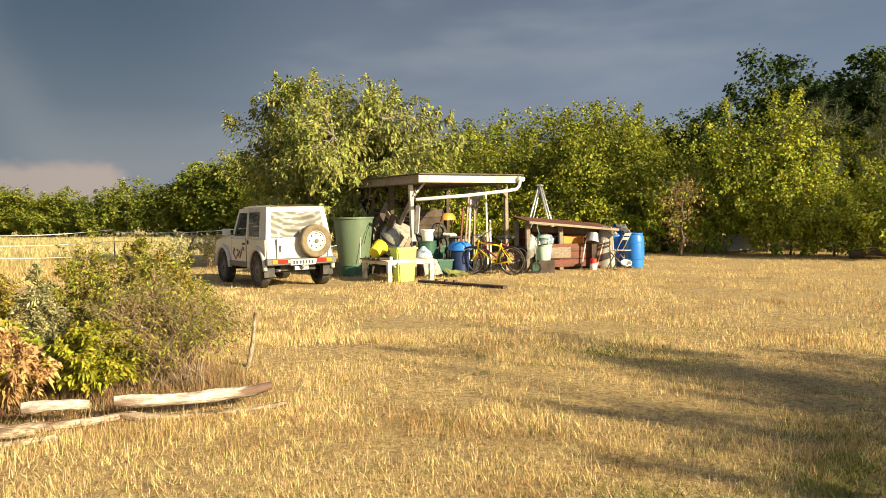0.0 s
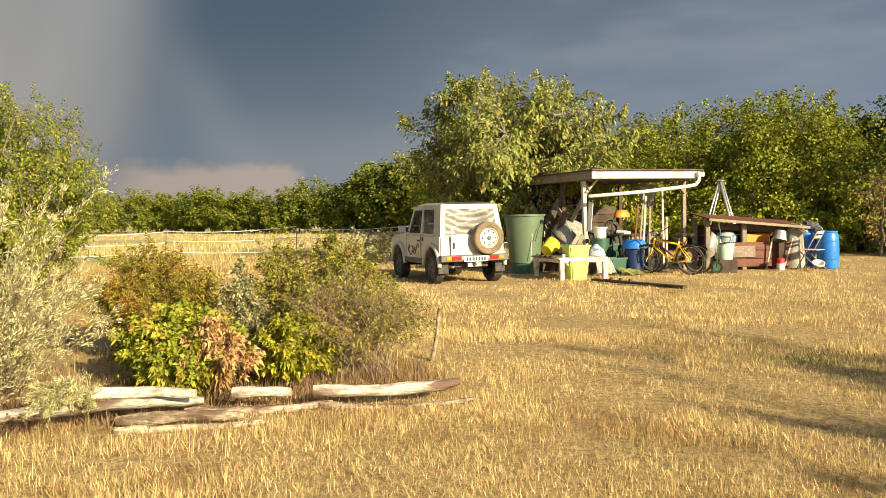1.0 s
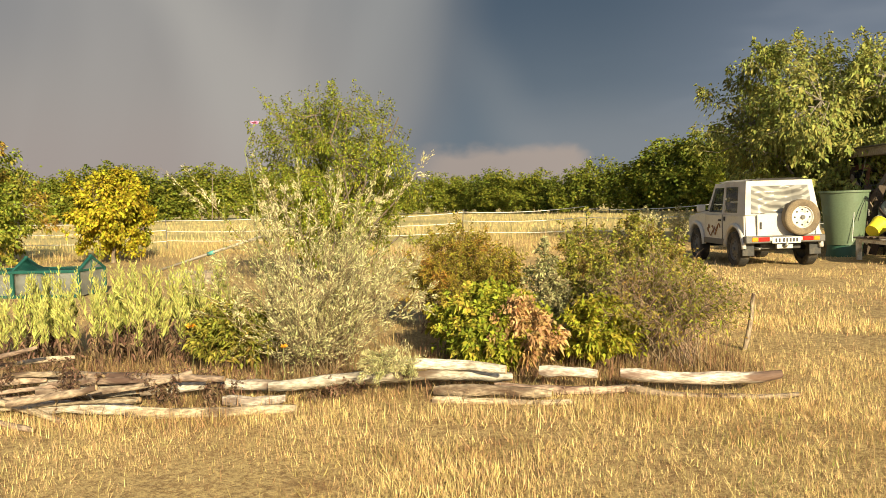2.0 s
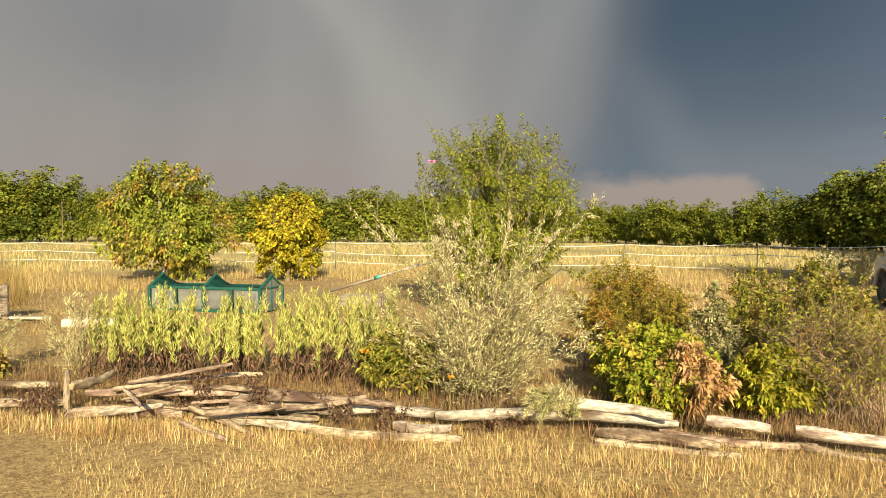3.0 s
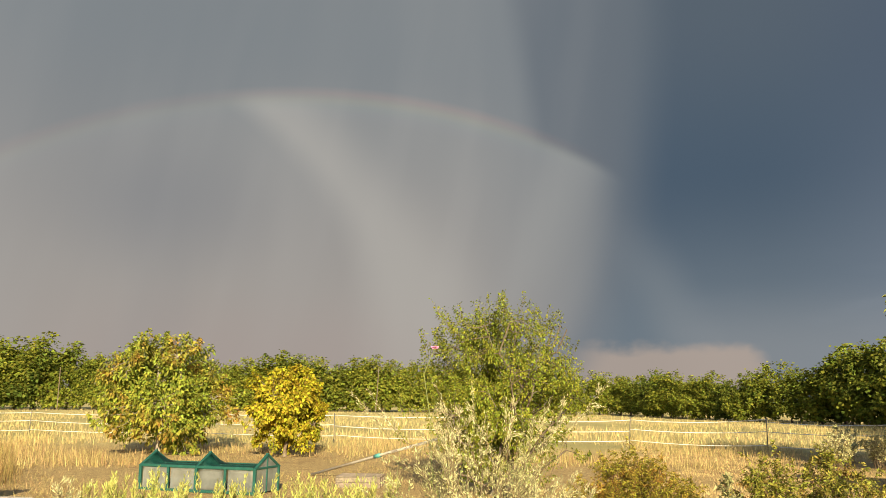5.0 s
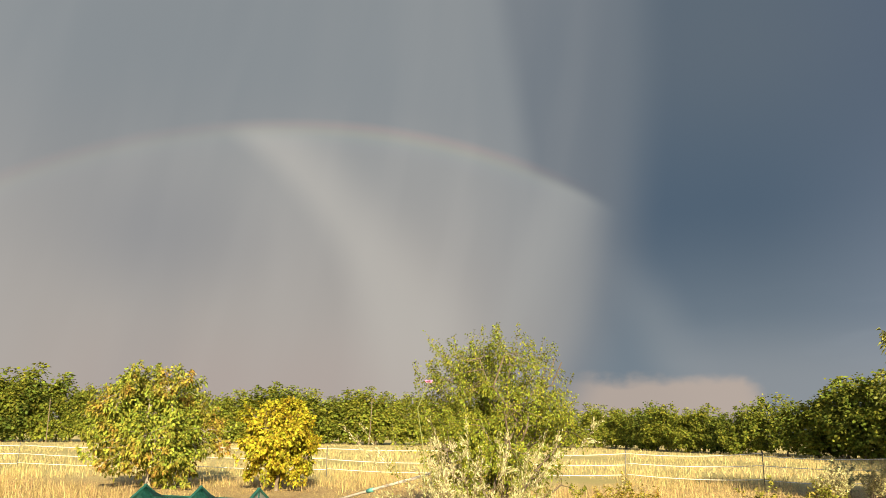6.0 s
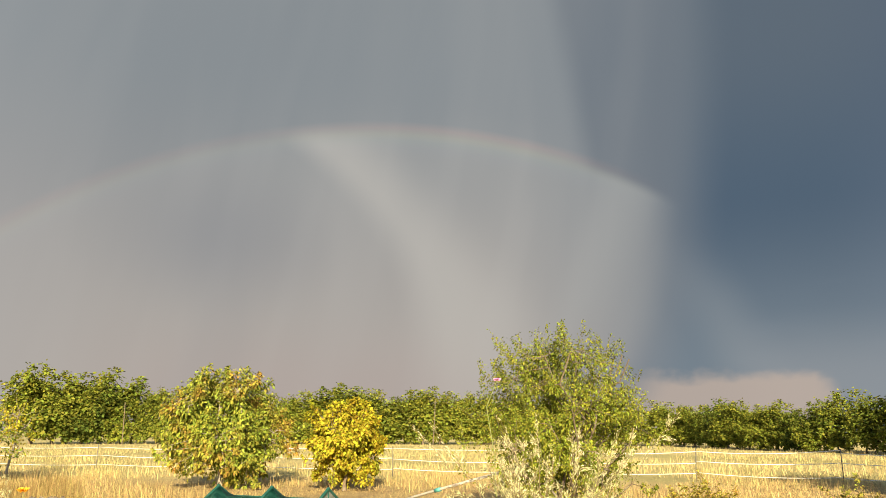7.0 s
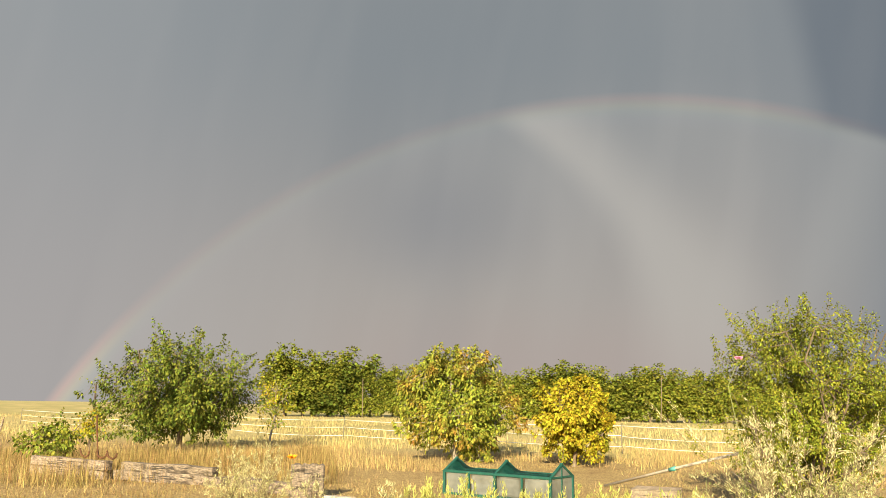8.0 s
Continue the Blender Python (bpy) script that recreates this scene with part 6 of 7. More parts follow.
# ---- bicycles ----
def bicycle(m, label, paint, dark):
    """x ahead, origin on the ground under the rear hub."""
    b_ = thing("bicycle", m, label, "bicycle", "bicycles by the shed")
    R, wb_ = 0.335, 1.02
    for x in (0.0, wb_):
        wl = new("wheel")
        wl.parent, wl.matrix_basis = b_, pose(x, 0, R, 90, 0, 0)
        tube("tyre", [(math.cos(a) * (R - 0.022), math.sin(a) * (R - 0.022), 0) for a in [k * math.pi / 18 for k in range(36)]], 0.022, RUBBER, wl, closed=True, sides=8)
        tube("rim", [(math.cos(a) * (R - 0.05), math.sin(a) * (R - 0.05), 0) for a in [k * math.pi / 18 for k in range(36)]], 0.010, CHROME, wl, closed=True, sides=6)
        tube("hub", [(0, 0, -0.04), (0, 0, 0.04)], 0.022, CHROME, wl)
        for k in range(14):
            a = k * math.pi / 7
            tube("spoke", [(0, 0, 0.02 * (-1) ** k), (math.cos(a) * (R - 0.05), math.sin(a) * (R - 0.05), 0)], 0.0016, CHROME, wl, sides=4)
    bb, seat_, head, headl = (0.40, 0, 0.27), (0.24, 0, 0.68), (0.80, 0, 0.76), (0.83, 0, 0.62)
    for nm, p in (("down_tube", (headl, bb)), ("top_tube", (head, seat_)), ("seat_tube", (bb, (0.22, 0, 0.74))), ("head_tube", ((0.79, 0, 0.80), (0.84, 0, 0.60)))):
        tube(nm, p, 0.021, paint, b_, sides=10)
    for s in (-1, 1):
        tube("chain_stay", [(bb[0], s * 0.03, bb[2]), (0, s * 0.06, R)], 0.011, paint, b_)
        tube("seat_stay", [(0.235, s * 0.02, 0.66), (0, s * 0.06, R)], 0.010, paint, b_)
        tube("fork_blade", [(0.84, s * 0.045, 0.60), (0.88, s * 0.05, 0.48), (wb_, s * 0.05, R)], 0.014, paint, b_)
    tube("handlebar", [(0.74, -0.29, 0.98), (0.78, -0.12, 0.95), (0.78, 0.12, 0.95), (0.74, 0.29, 0.98)], 0.012, dark, b_)
    tube("stem", [(0.79, 0, 0.80), (0.78, 0, 0.95)], 0.016, CHROME, b_)
    tube("seat_post", [(0.22, 0, 0.72), (0.20, 0, 0.84)], 0.013, CHROME, b_)
    box("saddle", (0.26, 0.14, 0.06), (0.19, 0, 0.87), BLACK_PLASTIC, b_, bevel=0.02)
    lathe("chainring", [(0.0, 0.0), (0.09, 0.0), (0.09, 0.006), (0.0, 0.006)], dark, b_, (0.40, -0.05, 0.27), (90, 0, 0), n=24)
    for s in (-1, 1):
        tube("crank", [(0.40, s * 0.07, 0.27), (0.40 + s * 0.12, s * 0.09, 0.27 - s * 0.11)], 0.009, dark, b_)
        box("pedal", (0.09, 0.08, 0.02), (0.40 + s * 0.12, s * 0.13, 0.27 - s * 0.11), BLACK_PLASTIC, b_)
    return b_


bicycle(on_ground(1.22, 17.72, 148) @ pose(0, 0, 0, -9, 0, 0), "yellow bicycle leaning beside the shed", BIKE_YELLOW, BLACK_PLASTIC)
bicycle(on_ground(1.42, 18.12, 152) @ pose(0, 0, 0, -12, 0, 0), "dark maroon bicycle behind the yellow one", BIKE_DARK, CHROME)


# ---- wheelbarrow tipped up on its nose ----
def wheelbarrow(m):
    w_ = thing("wheelbarrow", m, "galvanised wheelbarrow with green handles propped upright", "wheelbarrow")
    bm = bmesh.new()
    ring = lambda sx, sy, z, dx=0.0: [bm.verts.new((x * sx + dx, y * sy, z)) for x, y in ((-1, -1), (1, -1), (1, 1), (-1, 1))]
    A, B = ring(0.24, 0.20, 0.0), ring(0.44, 0.32, 0.26, 0.04)
    for k in range(4):
        bm.faces.new((A[k], A[(k + 1) % 4], B[(k + 1) % 4], B[k]))
    bm.faces.new(A[::-1])
    bmesh.ops.bevel(bm, geom=bm.edges[:], offset=0.05, segments=3, affect="EDGES")
    bmesh.ops.solidify(bm, geom=bm.faces[:], thickness=0.006)
    part("tray", bm, GALV, w_, m=pose(0, 0, 0.3), smooth=True)
    for s in (-1, 1):
        tube("handle", [(0.62, s * 0.10, 0.2), (0.2, s * 0.20, 0.28), (-0.45, s * 0.26, 0.32), (-0.60, s * 0.28, 0.40), (-0.72, s * 0.28, 0.42)], 0.016, GREEN_STEEL, w_)
        tube("leg", [(-0.3, s * 0.24, 0.30), (-0.34, s * 0.26, 0.0), (-0.18, s * 0.26, 0.0), (-0.08, s * 0.22, 0.28)], 0.014, GREEN_STEEL, w_)
    wheel_ = new("wheel")
    wheel_.parent, wheel_.matrix_basis = w_, pose(0.62, 0, 0.2, 90, 0, 0)
    lathe("tyre", [(0.11, -0.03), (0.17, -0.04), (0.19, 0.0), (0.17, 0.04), (0.11, 0.03), (0.11, -0.03)], RUBBER, wheel_, n=26)
    lathe("rim", [(0.0, -0.02), (0.115, -0.025), (0.115, 0.025), (0.0, 0.02)], GREEN_STEEL, wheel_, n=20)
    return w_


wheelbarrow(on_ground(2.0, 17.92, 172) @ pose(0, 0, 0.56, 0, 78, 0) @ Matrix.Diagonal((0.72, 0.72, 0.72, 1)))
pot("bucket", on_ground(2.0, 18.35, 0, 0.30), "pale mint plastic tub behind the wheelbarrow", 0.15, 0.19, 0.36, MINT, "tub")
st = tagged(box("crate", (0.4, 0.36, 0.30), (0, 0, 0), DARK_WOOD, None, bevel=0.01), "dark wooden crate behind the wheelbarrow", "crate")
st.matrix_basis = on_ground(2.0, 18.35, 15, 0.15)

# ---- low lean-to with a board roof ----
LOW = on_ground(1.75, 19.45, 14)
lt = thing("lean_to", LOW, "low red-brown board shelter with a sagging plank roof", "shelter")
for k in range(5):
    box("roof_board", (2.35, 0.24, 0.03), (1.0, -0.45 + 0.245 * k, 1.09 + 0.026 * k), RED_WOOD, lt, (6, 5.5, 0), bevel=0.004)
box("front_edge", (2.35, 0.03, 0.06), (1.0, -0.585, 1.06), OLD_WOOD, lt, (0, 5.5, 0))
box("front_rail", (2.0, 0.05, 0.16), (1.05, -0.2, 0.95), DARK_WOOD, lt, (0, 4, 0))
for x, y, h in ((-0.1, -0.3, 1.2), (0.75, -0.3, 1.1), (2.05, -0.35, 1.0), (-0.1, 0.5, 1.2), (2.05, 0.5, 1.02)):
    box("post", (0.10, 0.10, h), (x, y, h / 2), OLD_WOOD, lt)
for k in range(3):
    box("front_board", (2.0, 0.03, 0.18), (1.05, -0.36, 0.16 + 0.19 * k), RED_WOOD, lt)
for k in range(4):
    box("back_board", (2.2, 0.03, 0.24), (1.0, 0.56, 0.16 + 0.25 * k), RED_WOOD, lt)
box("grey_panel", (0.85, 0.025, 0.26), (0.55, -0.40, 0.42), OLD_WOOD, lt)
for x, ry in ((1.28, 8), (1.72, 14), (0.18, -10)):
    ln = tagged(box("lath", (0.03, 0.025, 0.72), (0, 0, 0), PALE_WOOD, None, bevel=0.003), "pale lath leaning on the low shelter", "lath", "laths on the shelter")
    ln.matrix_basis = LOW @ pose(x, -0.46, 0.36, 6, ry, 0)
lathe_bag = tagged(lathe("blue_bag", [(0.0, 0.0), (0.24, 0.02), (0.26, 0.14), (0.16, 0.25), (0.0, 0.27)], BLUE_BAG, None, n=14), "blue plastic bag inside the low shelter", "bag")
lathe_bag.matrix_basis = LOW @ pose(0.45, -0.02, 0.62)
cr = tagged(box("parts_box", (0.55, 0.3, 0.2), (0, 0, 0), ORANGE, None, bevel=0.01), "orange and red box inside the low shelter", "box")
cr.matrix_basis = LOW @ pose(1.15, -0.02, 0.72)
bs = tagged(box("storage_chest", (1.9, 0.45, 0.6), (0, 0, 0), DARK_WOOD, None, bevel=0.01), "long dark wooden chest inside the low shelter", "chest")
bs.matrix_basis = LOW @ pose(1.0, 0.0, 0.31)

# step ladder behind
ld = thing("step_ladder", on_ground(2.25, 20.7, 72), "tall aluminium step ladder standing behind the shed", "ladder")
for s in (-1, 1):
    tube("rail", [(s * 0.30, -0.55, 0), (s * 0.12, 0, 2.1)], 0.028, ALU, ld, sides=6)
    tube("rear_rail", [(s * 0.34 + 0.1, 0.6, 0), (s * 0.13 + 0.02, 0.03, 2.08)], 0.024, ALU, ld, sides=6)
for k in range(7):
    f = (k + 0.6) / 7.3
    tube("rung", [(-(0.30 - 0.18 * f), -0.55 * (1 - f), 2.1 * f), ((0.30 - 0.18 * f), -0.55 * (1 - f), 2.1 * f)], 0.016, ALU, ld, sides=6)
box("top_cap", (0.32, 0.12, 0.04), (0, 0, 2.11), ALU, ld)

# ---- right end: barrels, chair, bundle ----
for x, y, lab in ((4.42, 19.6, "bright blue plastic barrel at the end of the row"), (4.02, 20.05, "bright blue plastic barrel behind the chair")):
    br = thing("plastic_barrel", on_ground(x, y), lab, "barrel", "blue barrels")
    lathe("body", [(0.0, 0.0), (0.20, 0.0), (0.22, 0.04), (0.232, 0.2), (0.24, 0.42), (0.232, 0.66), (0.215, 0.78), (0.195, 0.82), (0.205, 0.83), (0.205, 0.86), (0.19, 0.86), (0.185, 0.82), (0.0, 0.82)], BLUE, br, n=32)
    for z in (0.22, 0.62):
        lathe("hoop", [(0.231, z - 0.012), (0.241, z), (0.231, z + 0.012)], BLUE, br, n=32)
ch = thing("folding_chair", on_ground(3.95, 19.15, -35), "folded-out wooden garden chair with thin crossed legs", "chair")
for y in (-0.2, 0.2):
    tube("front_leg", [(-0.25, y, 0.0), (0.22, y, 0.88)], 0.014, OLD_WOOD, ch, sides=6)
    tube("back_leg", [(0.27, y, 0.0), (-0.20, y, 0.46)], 0.014, OLD_WOOD, ch, sides=6)
for k in range(5):
    box("seat_slat", (0.07, 0.42, 0.018), (-0.16 + 0.085 * k, 0, 0.455), PALE_WOOD, ch)
for k in range(2):
    box("back_slat", (0.02, 0.42, 0.07), (0.14 + 0.05 * k, 0, 0.74 + 0.1 * k), PALE_WOOD, ch, (0, 28, 0))
bn = tagged(lathe("covered_bundle", [(0.0, 0.0), (0.26, 0.02), (0.25, 0.3), (0.22, 0.6), (0.20, 0.86), (0.13, 1.0), (0.0, 1.04)], GREY_CLOTH, None, n=12), "upright bundle covered with grey cloth", "bundle")
bn.matrix_basis = on_ground(3.72, 19.75)
pot("pail", on_ground(3.35, 19.35, 0, 0.88) @ pose(0, 0, 0, 168, 10, 0), "upturned grey metal pail on the post", 0.12, 0.15, 0.22, GALV, "pail")
ps = tagged(box("stump", (0.14, 0.14, 0.72), (0, 0, 0), DARK_WOOD, None), "dark post that carries the pail", "post")
ps.matrix_basis = on_ground(3.37, 19.38, 0, 0.35)
pot("canister", on_ground(3.30, 19.1), "red and white canister on the ground", 0.085, 0.085, 0.15, WHITE_PL, "canister", rim=0.0)
pot("canister", on_ground(3.30, 19.1, 0, 0.155), "red canister stacked on the white one", 0.085, 0.08, 0.11, RED, "canister", rim=0.0)
pot("bowl", on_ground(4.05, 18.95) @ pose(0, 0, 0.10, 30, 0, 0), "white enamel bowl leaning by the chair", 0.07, 0.12, 0.09, WHITE_PL, "bowl")
for x, y, mt, lab in ((4.2, 19.8, WHITE_PL, "white plastic sheet on the barrels"), (4.15, 19.95, BLUE, "blue plastic sheet on the barrels"), (3.8, 19.5, WHITE_PL, "white cloth hung over the bundle")):
    sh = tagged(sheet("plastic_sheet", [(-0.16, -0.1, 0.0), (0.16, -0.1, 0.02), (0.14, 0.12, 0.26), (-0.14, 0.1, 0.22)], 0.004, mt, None, cuts=8, wave=0.12, seed=x), lab, "sheet")
    sh.matrix_basis = on_ground(x, y, 30 * x, 0.84 if x > 4 else 0.8)

# plank with notches in the grass
pk = thing("notched_plank", on_ground(-0.83, 16.15, -46.0), "long weathered plank lying in the grass", "plank")
box("plank", (2.3, 0.12, 0.05), (1.15, 0, 0.045), DARK_WOOD, pk)
for x in (0.5, 0.75, 1.0):
    box("knob", (0.05, 0.06, 0.05), (x, 0, 0.09), DARK_WOOD, pk)


# ---- electric fence along the field ----
TAPE = material("white_fence_tape", (0.78, 0.77, 0.72), 0.6, 0, 0.06, 6.0, None, 0.0, 40)
FENCE = [(-64.0, -1.0), (-52.0, 4.5), (-44.0, 8.8), (-36.8, 12.8), (-30.0, 16.6), (-25.0, 19.6), (-20.0, 22.6), (-15.7, 25.4), (-11.6, 27.4), (-7.6, 29.0), (-4.2, 30.4), (-0.6, 32.0)]
fn = thing("fence", pose(0, 0, 0), "electric fence of white tape on thin posts", "fence")
rng = np.random.default_rng(9)
tops = []
for x, y in FENCE:
    lean = rng.normal(size=2) * 0.07
    z = float(ground_z(x, y))
    tube("post", [(x, y, z), (x + lean[0], y + lean[1], z + 1.12)], 0.016, GREY_PLASTIC, fn, sides=6)
    tops.append((x, y, z, lean))
for hgt in (1.03, 0.66, 0.28):
    for (x0, y0, z0, l0), (x1, y1, z1, l1) in zip(tops, tops[1:]):
        sag = 0.05 + 0.06 * rng.random()
        a = Vector((x0 + l0[0] * hgt, y0 + l0[1] * hgt, z0 + hgt + rng.normal() * 0.03))
        b = Vector((x1 + l1[0] * hgt, y1 + l1[1] * hgt, z1 + hgt + rng.normal() * 0.03))
        tube("tape", [a.lerp(b, k / 8) - Vector((0, 0, sag * 4 * (k / 8) * (1 - k / 8))) for k in range(9)], 0.012, TAPE, fn, sides=5)

# ---- small cold frame ----
GREEN_FRAME = material("bottle_green_frame", (0.012, 0.085, 0.07), 0.5, 0, 0.15, 6.0, (0.02, 0.11, 0.09), 0.05, 40)
FILM = clear_material("clouded_film", (0.75, 0.78, 0.76), 0.3, 0.55, (0.42, 0.44, 0.43))
cf = thing("cold_frame", on_ground(-14.96, 7.00, 25.2), "long low green cold frame with clouded film and three gables", "greenhouse")
CL, CW, CE, CP = 2.36, 0.80, 0.44, 0.66
for i, x in enumerate((0.0, CL / 2, CL)):
    for y in (0.0, CW):
        box("corner_post", (0.05, 0.05, CE), (x, y, CE / 2), GREEN_FRAME, cf)
    gable = box("gable_tie", (0.035, CW, 0.035), (x, CW / 2, CE), GREEN_FRAME, cf)
    for s in (-1, 1):
        ang = math.degrees(math.atan2(CP - CE, CW / 2))
        box("gable_rafter", (0.05, math.hypot(CP - CE, CW / 2) + 0.06, 0.04), (x, CW / 2 + s * CW / 4, (CE + CP) / 2), GREEN_FRAME, cf, (-s * ang, 0, 0))
    box("gable_stud", (0.03, 0.03, CP - 0.03), (x, CW / 2, CP / 2), GREEN_FRAME, cf)
    bm = bmesh.new()
    bm.faces.new([bm.verts.new(p) for p in ((x, 0.03, 0.03), (x, CW - 0.03, 0.03), (x, CW - 0.03, CE), (x, CW / 2, CP - 0.02), (x, 0.03, CE))])
    bmesh.ops.solidify(bm, geom=bm.faces[:], thickness=0.004)
    part("gable_film", bm, FILM, cf)
for y in (0.0, CW):
    for z in (0.03, CE):
        for x0 in (0.0, CL / 2):
            box("rail", (CL / 2 - 0.05, 0.045, 0.05), (x0 + CL / 4, y, z), GREEN_FRAME, cf)
    for k in range(4):
        x = 0.03 + k * (CL - 0.0) / 4
        sheet("side_film", [(x + 0.03, y, 0.05), (x + CL / 4 - 0.05, y, 0.05), (x + CL / 4 - 0.05, y, CE - 0.03), (x + 0.03, y, CE - 0.03)], 0.003, FILM, cf, cuts=6, wave=0.02, seed=k)
    for k in (1, 3):
        box("mid_post", (0.04, 0.04, CE), (k * CL / 4, y, CE / 2), GREEN_FRAME, cf)
for s in (-1, 1):
    for x0, x1 in ((0.0, CL / 2), (CL / 2, CL)):
        # roof covers sag from gable to gable
        bm = bmesh.new()
        rows = []
        for i in range(13):
            f = i / 12
            dip = (CP - CE) * 0.92 * min(1.0, 7.5 * f * (1 - f)) ** 0.8
            rows.append([bm.verts.new((x0 + (x1 - x0) * f, CW / 2 + s * CW / 2 * u, CP - dip * (1 - u) - (CP - CE) * u + 0.01)) for u in (0.0, 0.5, 1.0)])
        for A, B in zip(rows, rows[1:]):
            for k in range(2):
                bm.faces.new((A[k], B[k], B[k + 1], A[k + 1]))
        bmesh.ops.solidify(bm, geom=bm.faces[:], thickness=0.006)
        part("roof_cover", bm, GREEN_FRAME, cf, smooth=True)
bd = tagged(box("soil_bed", (CL - 0.1, CW - 0.1, 0.08), (0, 0, 0), DARK_WOOD, None), "dark soil inside the cold frame", "soil")
bd.matrix_basis = on_ground(-14.96, 7.00, 25.2) @ pose(CL / 2, CW / 2, 0.04)

# ---- old sleepers round a raised bed ----
SLEEPER = material("cracked_sleeper", (0.25, 0.20, 0.16), 0.95, 0, 0.55, 2.5, (0.055, 0.042, 0.034), 1.0, 14, each=0.3, stretch=(1, 4, 4))


def sleeper(x, y, rz, l, h, dz, lab):
    s = thing("sleeper", on_ground(x, y, rz, dz), lab, "sleeper", "sleepers of the raised bed")
    bm = bmesh.new()
    bmesh.ops.create_cube(bm, size=1.0)
    bmesh.ops.subdivide_edges(bm, edges=[e for e in bm.edges if abs(e.verts[0].co.x - e.verts[1].co.x) > 0.5], cuts=17)
    for v in bm.verts:
        k = noise.noise(Vector((v.co.x * 9 + x, v.co.y * 3 + y, v.co.z * 3)))
        v.co = Vector((v.co.x * l, v.co.y * 0.22 + k * 0.035, v.co.z * h * (1 + 0.22 * k) + h / 2 + 0.02 * noise.noise(Vector((v.co.x * 4, x, 1)))))
    bmesh.ops.bevel(bm, geom=[e for e in bm.edges if e.calc_face_angle(0) > 1.0], offset=0.015, segments=1, affect="EDGES")
    part("beam", bm, SLEEPER, s)
    for k in range(3):
        box("crack", (l * (0.2 + 0.1 * k), 0.006, 0.012), (l * (0.1 * k - 0.15), -0.113, h * (0.3 + 0.2 * k)), INK, s, bevel=0)


for i in range(2):
    sleeper(-21.2 + 0.1 * i, 0.62, 32, 2.7, 0.20, 0.20 * i, "split grey railway sleeper edging the raised bed")
sleeper(-18.85, 2.45, 38, 3.0, 0.20, 0.0, "split grey railway sleeper edging the raised bed")
sleeper(-16.5, 3.85, 20, 2.0, 0.22, 0.0, "split grey railway sleeper edging the raised bed")
sleeper(-18.95, 2.45, 37, 2.6, 0.17, 0.205, "split grey railway sleeper lying on another")
for i in range(2):
    sleeper(-15.1, 4.3, 75, 0.6, 0.30, 0.30 * i, "short dark sleeper closing the bed's corner")
tagged(box("board", (0.78, 0.28, 0.12), (0, 0, 0), PALE_WOOD, None), "pale sawn board lying in the grass", "board").matrix_basis = on_ground(-13.3, 5.2, 60, 0.055)
tagged(box("board", (0.6, 0.16, 0.04), (0, 0, 0), PALE_WOOD, None), "short pale board lying in the grass", "board").matrix_basis = on_ground(-14.6, 4.75, 35, 0.06)

# pallet and long pole by the bush
pl_ = thing("pallet", on_ground(-12.75, 10.35, 40), "grey weathered pallet lying by the bush", "pallet")
for k in range(5):
    box("slat", (0.85, 0.10, 0.022), (0, -0.3 + 0.15 * k, 0.20), OLD_WOOD, pl_)
for y in (-0.3, 0.0, 0.3):
    box("skid", (0.85, 0.09, 0.085), (0, y, 0.145), OLD_WOOD, pl_)
for y in (-0.3, 0.0, 0.3):
    box("slat", (0.85, 0.10, 0.10), (0, y, 0.05), OLD_WOOD, pl_)
po = thing("long_pole", on_ground(-15.0, 10.9), "long grey pole leaning on the tall bush", "pole")
tube("pole", [(0.0, 0.0, 0.03), (2.2, 0.13, 0.58), (4.5, 0.2, 1.12)], 0.028, PALE_WOOD, po, sides=8)
tube("joint", [(1.9, 0.11, 0.505), (2.06, 0.122, 0.545)], 0.042, TEAL, po, sides=10)
# plough-like rusty iron on the bed
RUST = material("rusty_iron", (0.12, 0.055, 0.03), 0.85, 0.3, 0.3, 8.0, (0.20, 0.09, 0.04), 0.4, 50)
ir = thing("rusty_hooks", on_ground(-20.5, 1.1, 32, 0.40), "rusty iron hooks lying on the sleepers", "iron")
for x, h in ((-0.45, 0.22), (0.15, 0.18), (0.5, 0.2)):
    tube("hook", [(x - 0.12, 0, h), (x - 0.06, 0, 0.08), (x + 0.1, 0, 0.03), (x + 0.2, 0, 0.08), (x + 0.22, 0, h * 0.8)], 0.02, RUST, ir)
tube("shank", [(0.1, 0, 0.03), (-0.3, 0.2, 0.55), (-0.5, 0.3, 0.95)], 0.018, RUST, ir)
log_thing("wooden_post", (-33.6, 1.7, 0.25), (-33.6, 1.75, 2.6), 0.035, DARK_WOOD, "tall thin wooden pole by the fence", "post")
log_thing("stake", (-26.2, -1.25, 0.25), (-26.35, -0.95, 1.5), 0.03, LOG_BARK, "leaning fence stake in the tall grass", "stake")

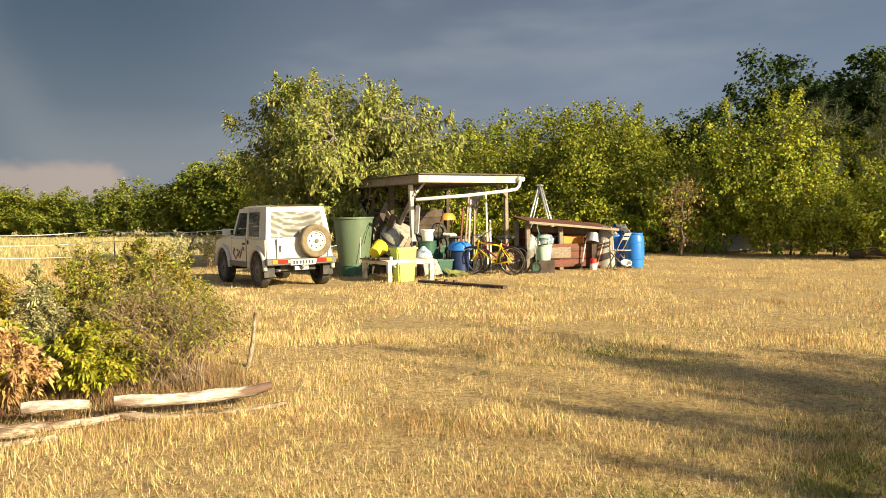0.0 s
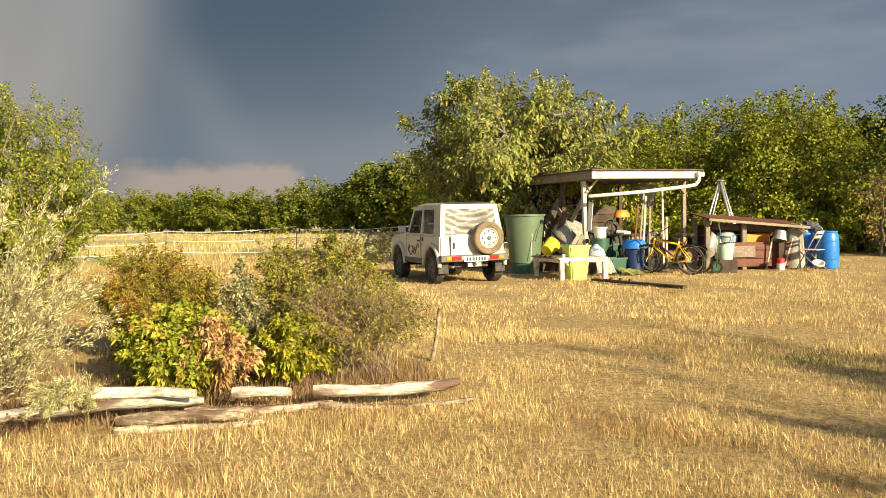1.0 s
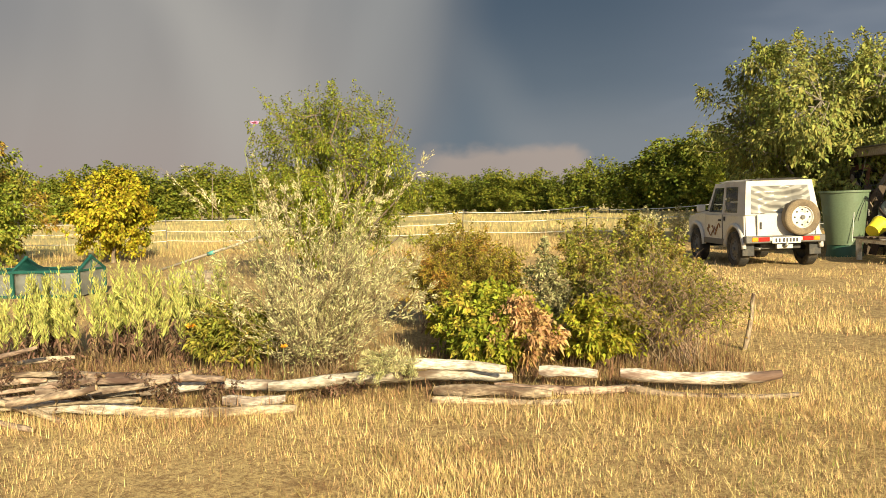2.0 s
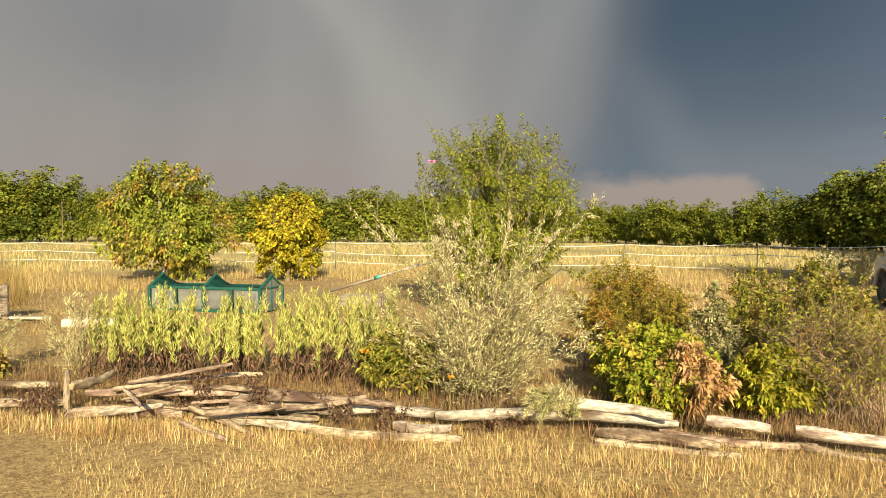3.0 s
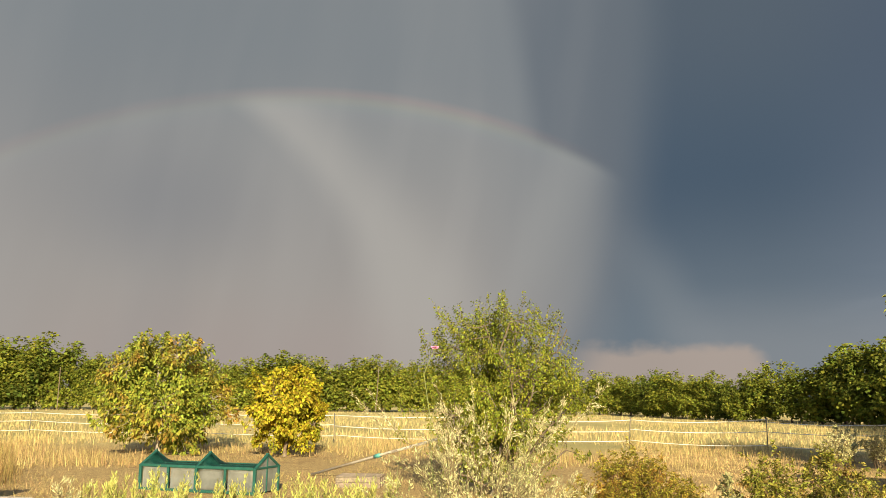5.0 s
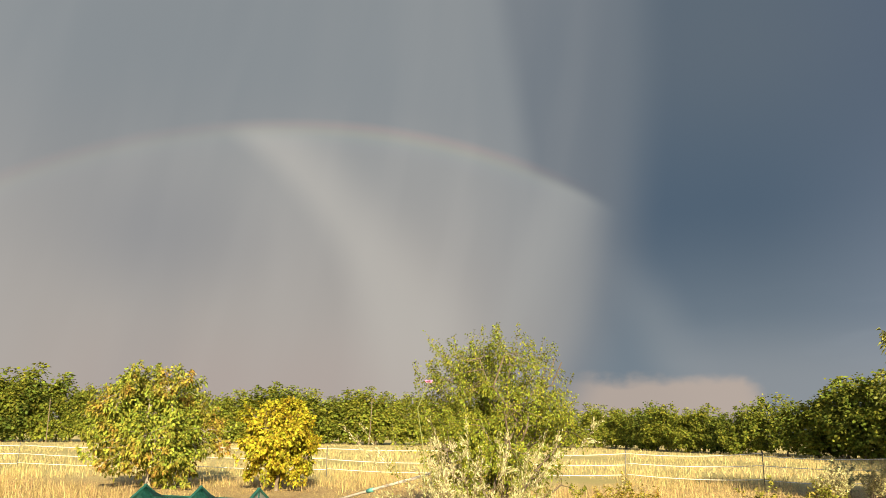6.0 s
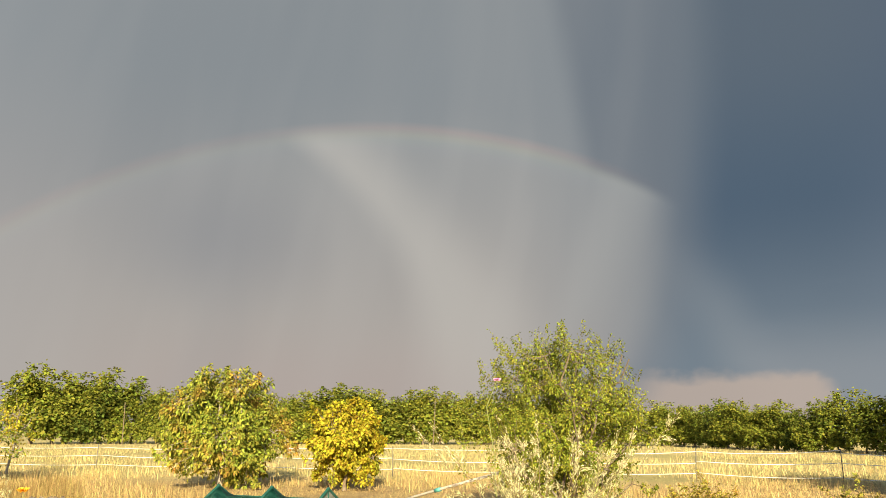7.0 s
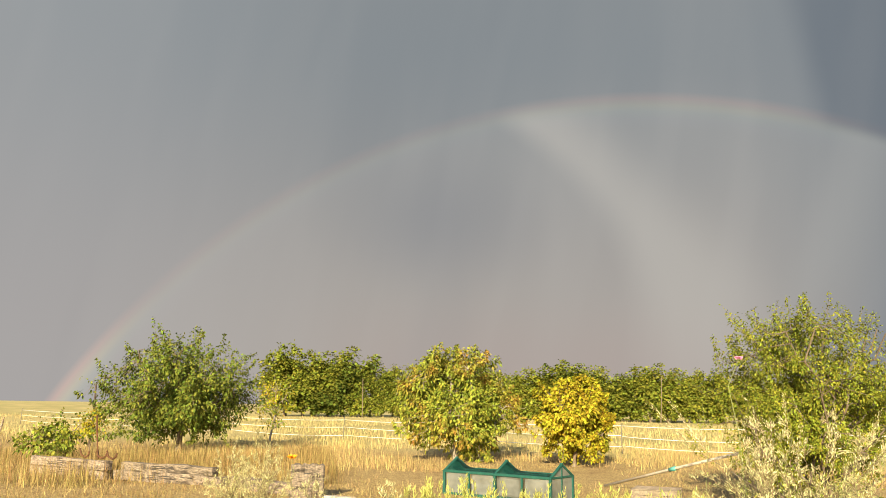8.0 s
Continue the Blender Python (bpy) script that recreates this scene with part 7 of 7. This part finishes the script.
# small trees and weeds farther off
tree("sapling", on_ground(-23.8, 0.3), "low green sapling in the tall grass", "tree", BARK, L_PLUM,
     seed=61, height=1.35, radius=0.75, clear=0.1, low=0.4, tips=60, limbs=5, leaves=26, leaf=(0.10, 0.035), spread=0.25, lobes=0.4, trunk=0.03, twig=0.006)
tree("sapling", on_ground(-30.8, 1.6), "thin yellow sapling near the fence", "tree", BARK, L_YELLOW,
     seed=62, height=1.5, radius=0.45, clear=0.2, low=0.5, tips=30, limbs=4, leaves=16, leaf=(0.10, 0.035), spread=0.25, lobes=0.4, trunk=0.03, twig=0.006)
tree("sapling", on_ground(-35.5, 9.0), "thin tree with sparse yellow leaves", "tree", PALE_BARK, L_YELLOW,
     seed=63, height=2.9, radius=0.75, clear=0.2, low=0.5, tips=60, limbs=6, leaves=12, leaf=(0.10, 0.036), spread=0.35, lobes=0.5, trunk=0.05, twig=0.012)
tree("withered_shrub", on_ground(7.0, 24.2), "withered brown shrub before the wood", "shrub", BARK, L_DRYLEAF,
     seed=64, height=2.5, radius=0.62, clear=0.15, low=0.6, tips=80, limbs=7, leaves=10, leaf=(0.085, 0.026), spread=0.3, lobes=0.5, trunk=0.05, twig=0.01, bare=0.3)
for sd, x, y in ((81, -8.3, 24.5), (82, -6.9, 22.8), (83, -7.6, 21.6)):
    b, d = clump(sd, 30, 0.25, 0.55, 1.2, 0.4)
    wood, lv = stem_plant(sd + 20, b, d, 0.05, 50, 0.07, 0.012, 0.25, 1.0, 0.6, 0.007, side=5, side_len=0.25, droop=0.4)
    plant("mugwort", on_ground(x, y), "pale feathery weeds at the fence", "plant", wood, M_MUGSTEM, ("foliage", lv, M_MUG, ""))
# pale tarpaulin and a beam glimpsed under the trees
tp_ = tagged(sheet("white_sheet", [(-0.45, 0, 0.0), (0.45, 0, 0.05), (0.4, 0.1, 0.62), (-0.4, 0.12, 0.55)], 0.006, WHITE_PL, None, cuts=8, wave=0.1), "white plastic sheet hung under the trees", "sheet")
tp_.matrix_basis = on_ground(9.35, 25.6, -20, 0.05)
log_thing("beam", (10.6, 21.2, 0.42), (11.5, 20.5, 0.42), 0.09, DARK_WOOD, "dark beam lying at the wood's edge", "beam")

# bare trunks that stand pale against the far wood
rng = np.random.default_rng(19)
for x, y, h in ((-106.0, 40.5, 5.6), (-80.0, 71.0, 6.0), (-71.5, 77.0, 5.2)):
    log_thing("bare_trunk", (x * 0.985, y * 0.985, 0.25), (x * 0.985 + rng.normal() * 0.4, y * 0.985, h), 0.06, BARK, "bare pale tree trunk in the far wood", "tree", sides=7, group="bare trunks")
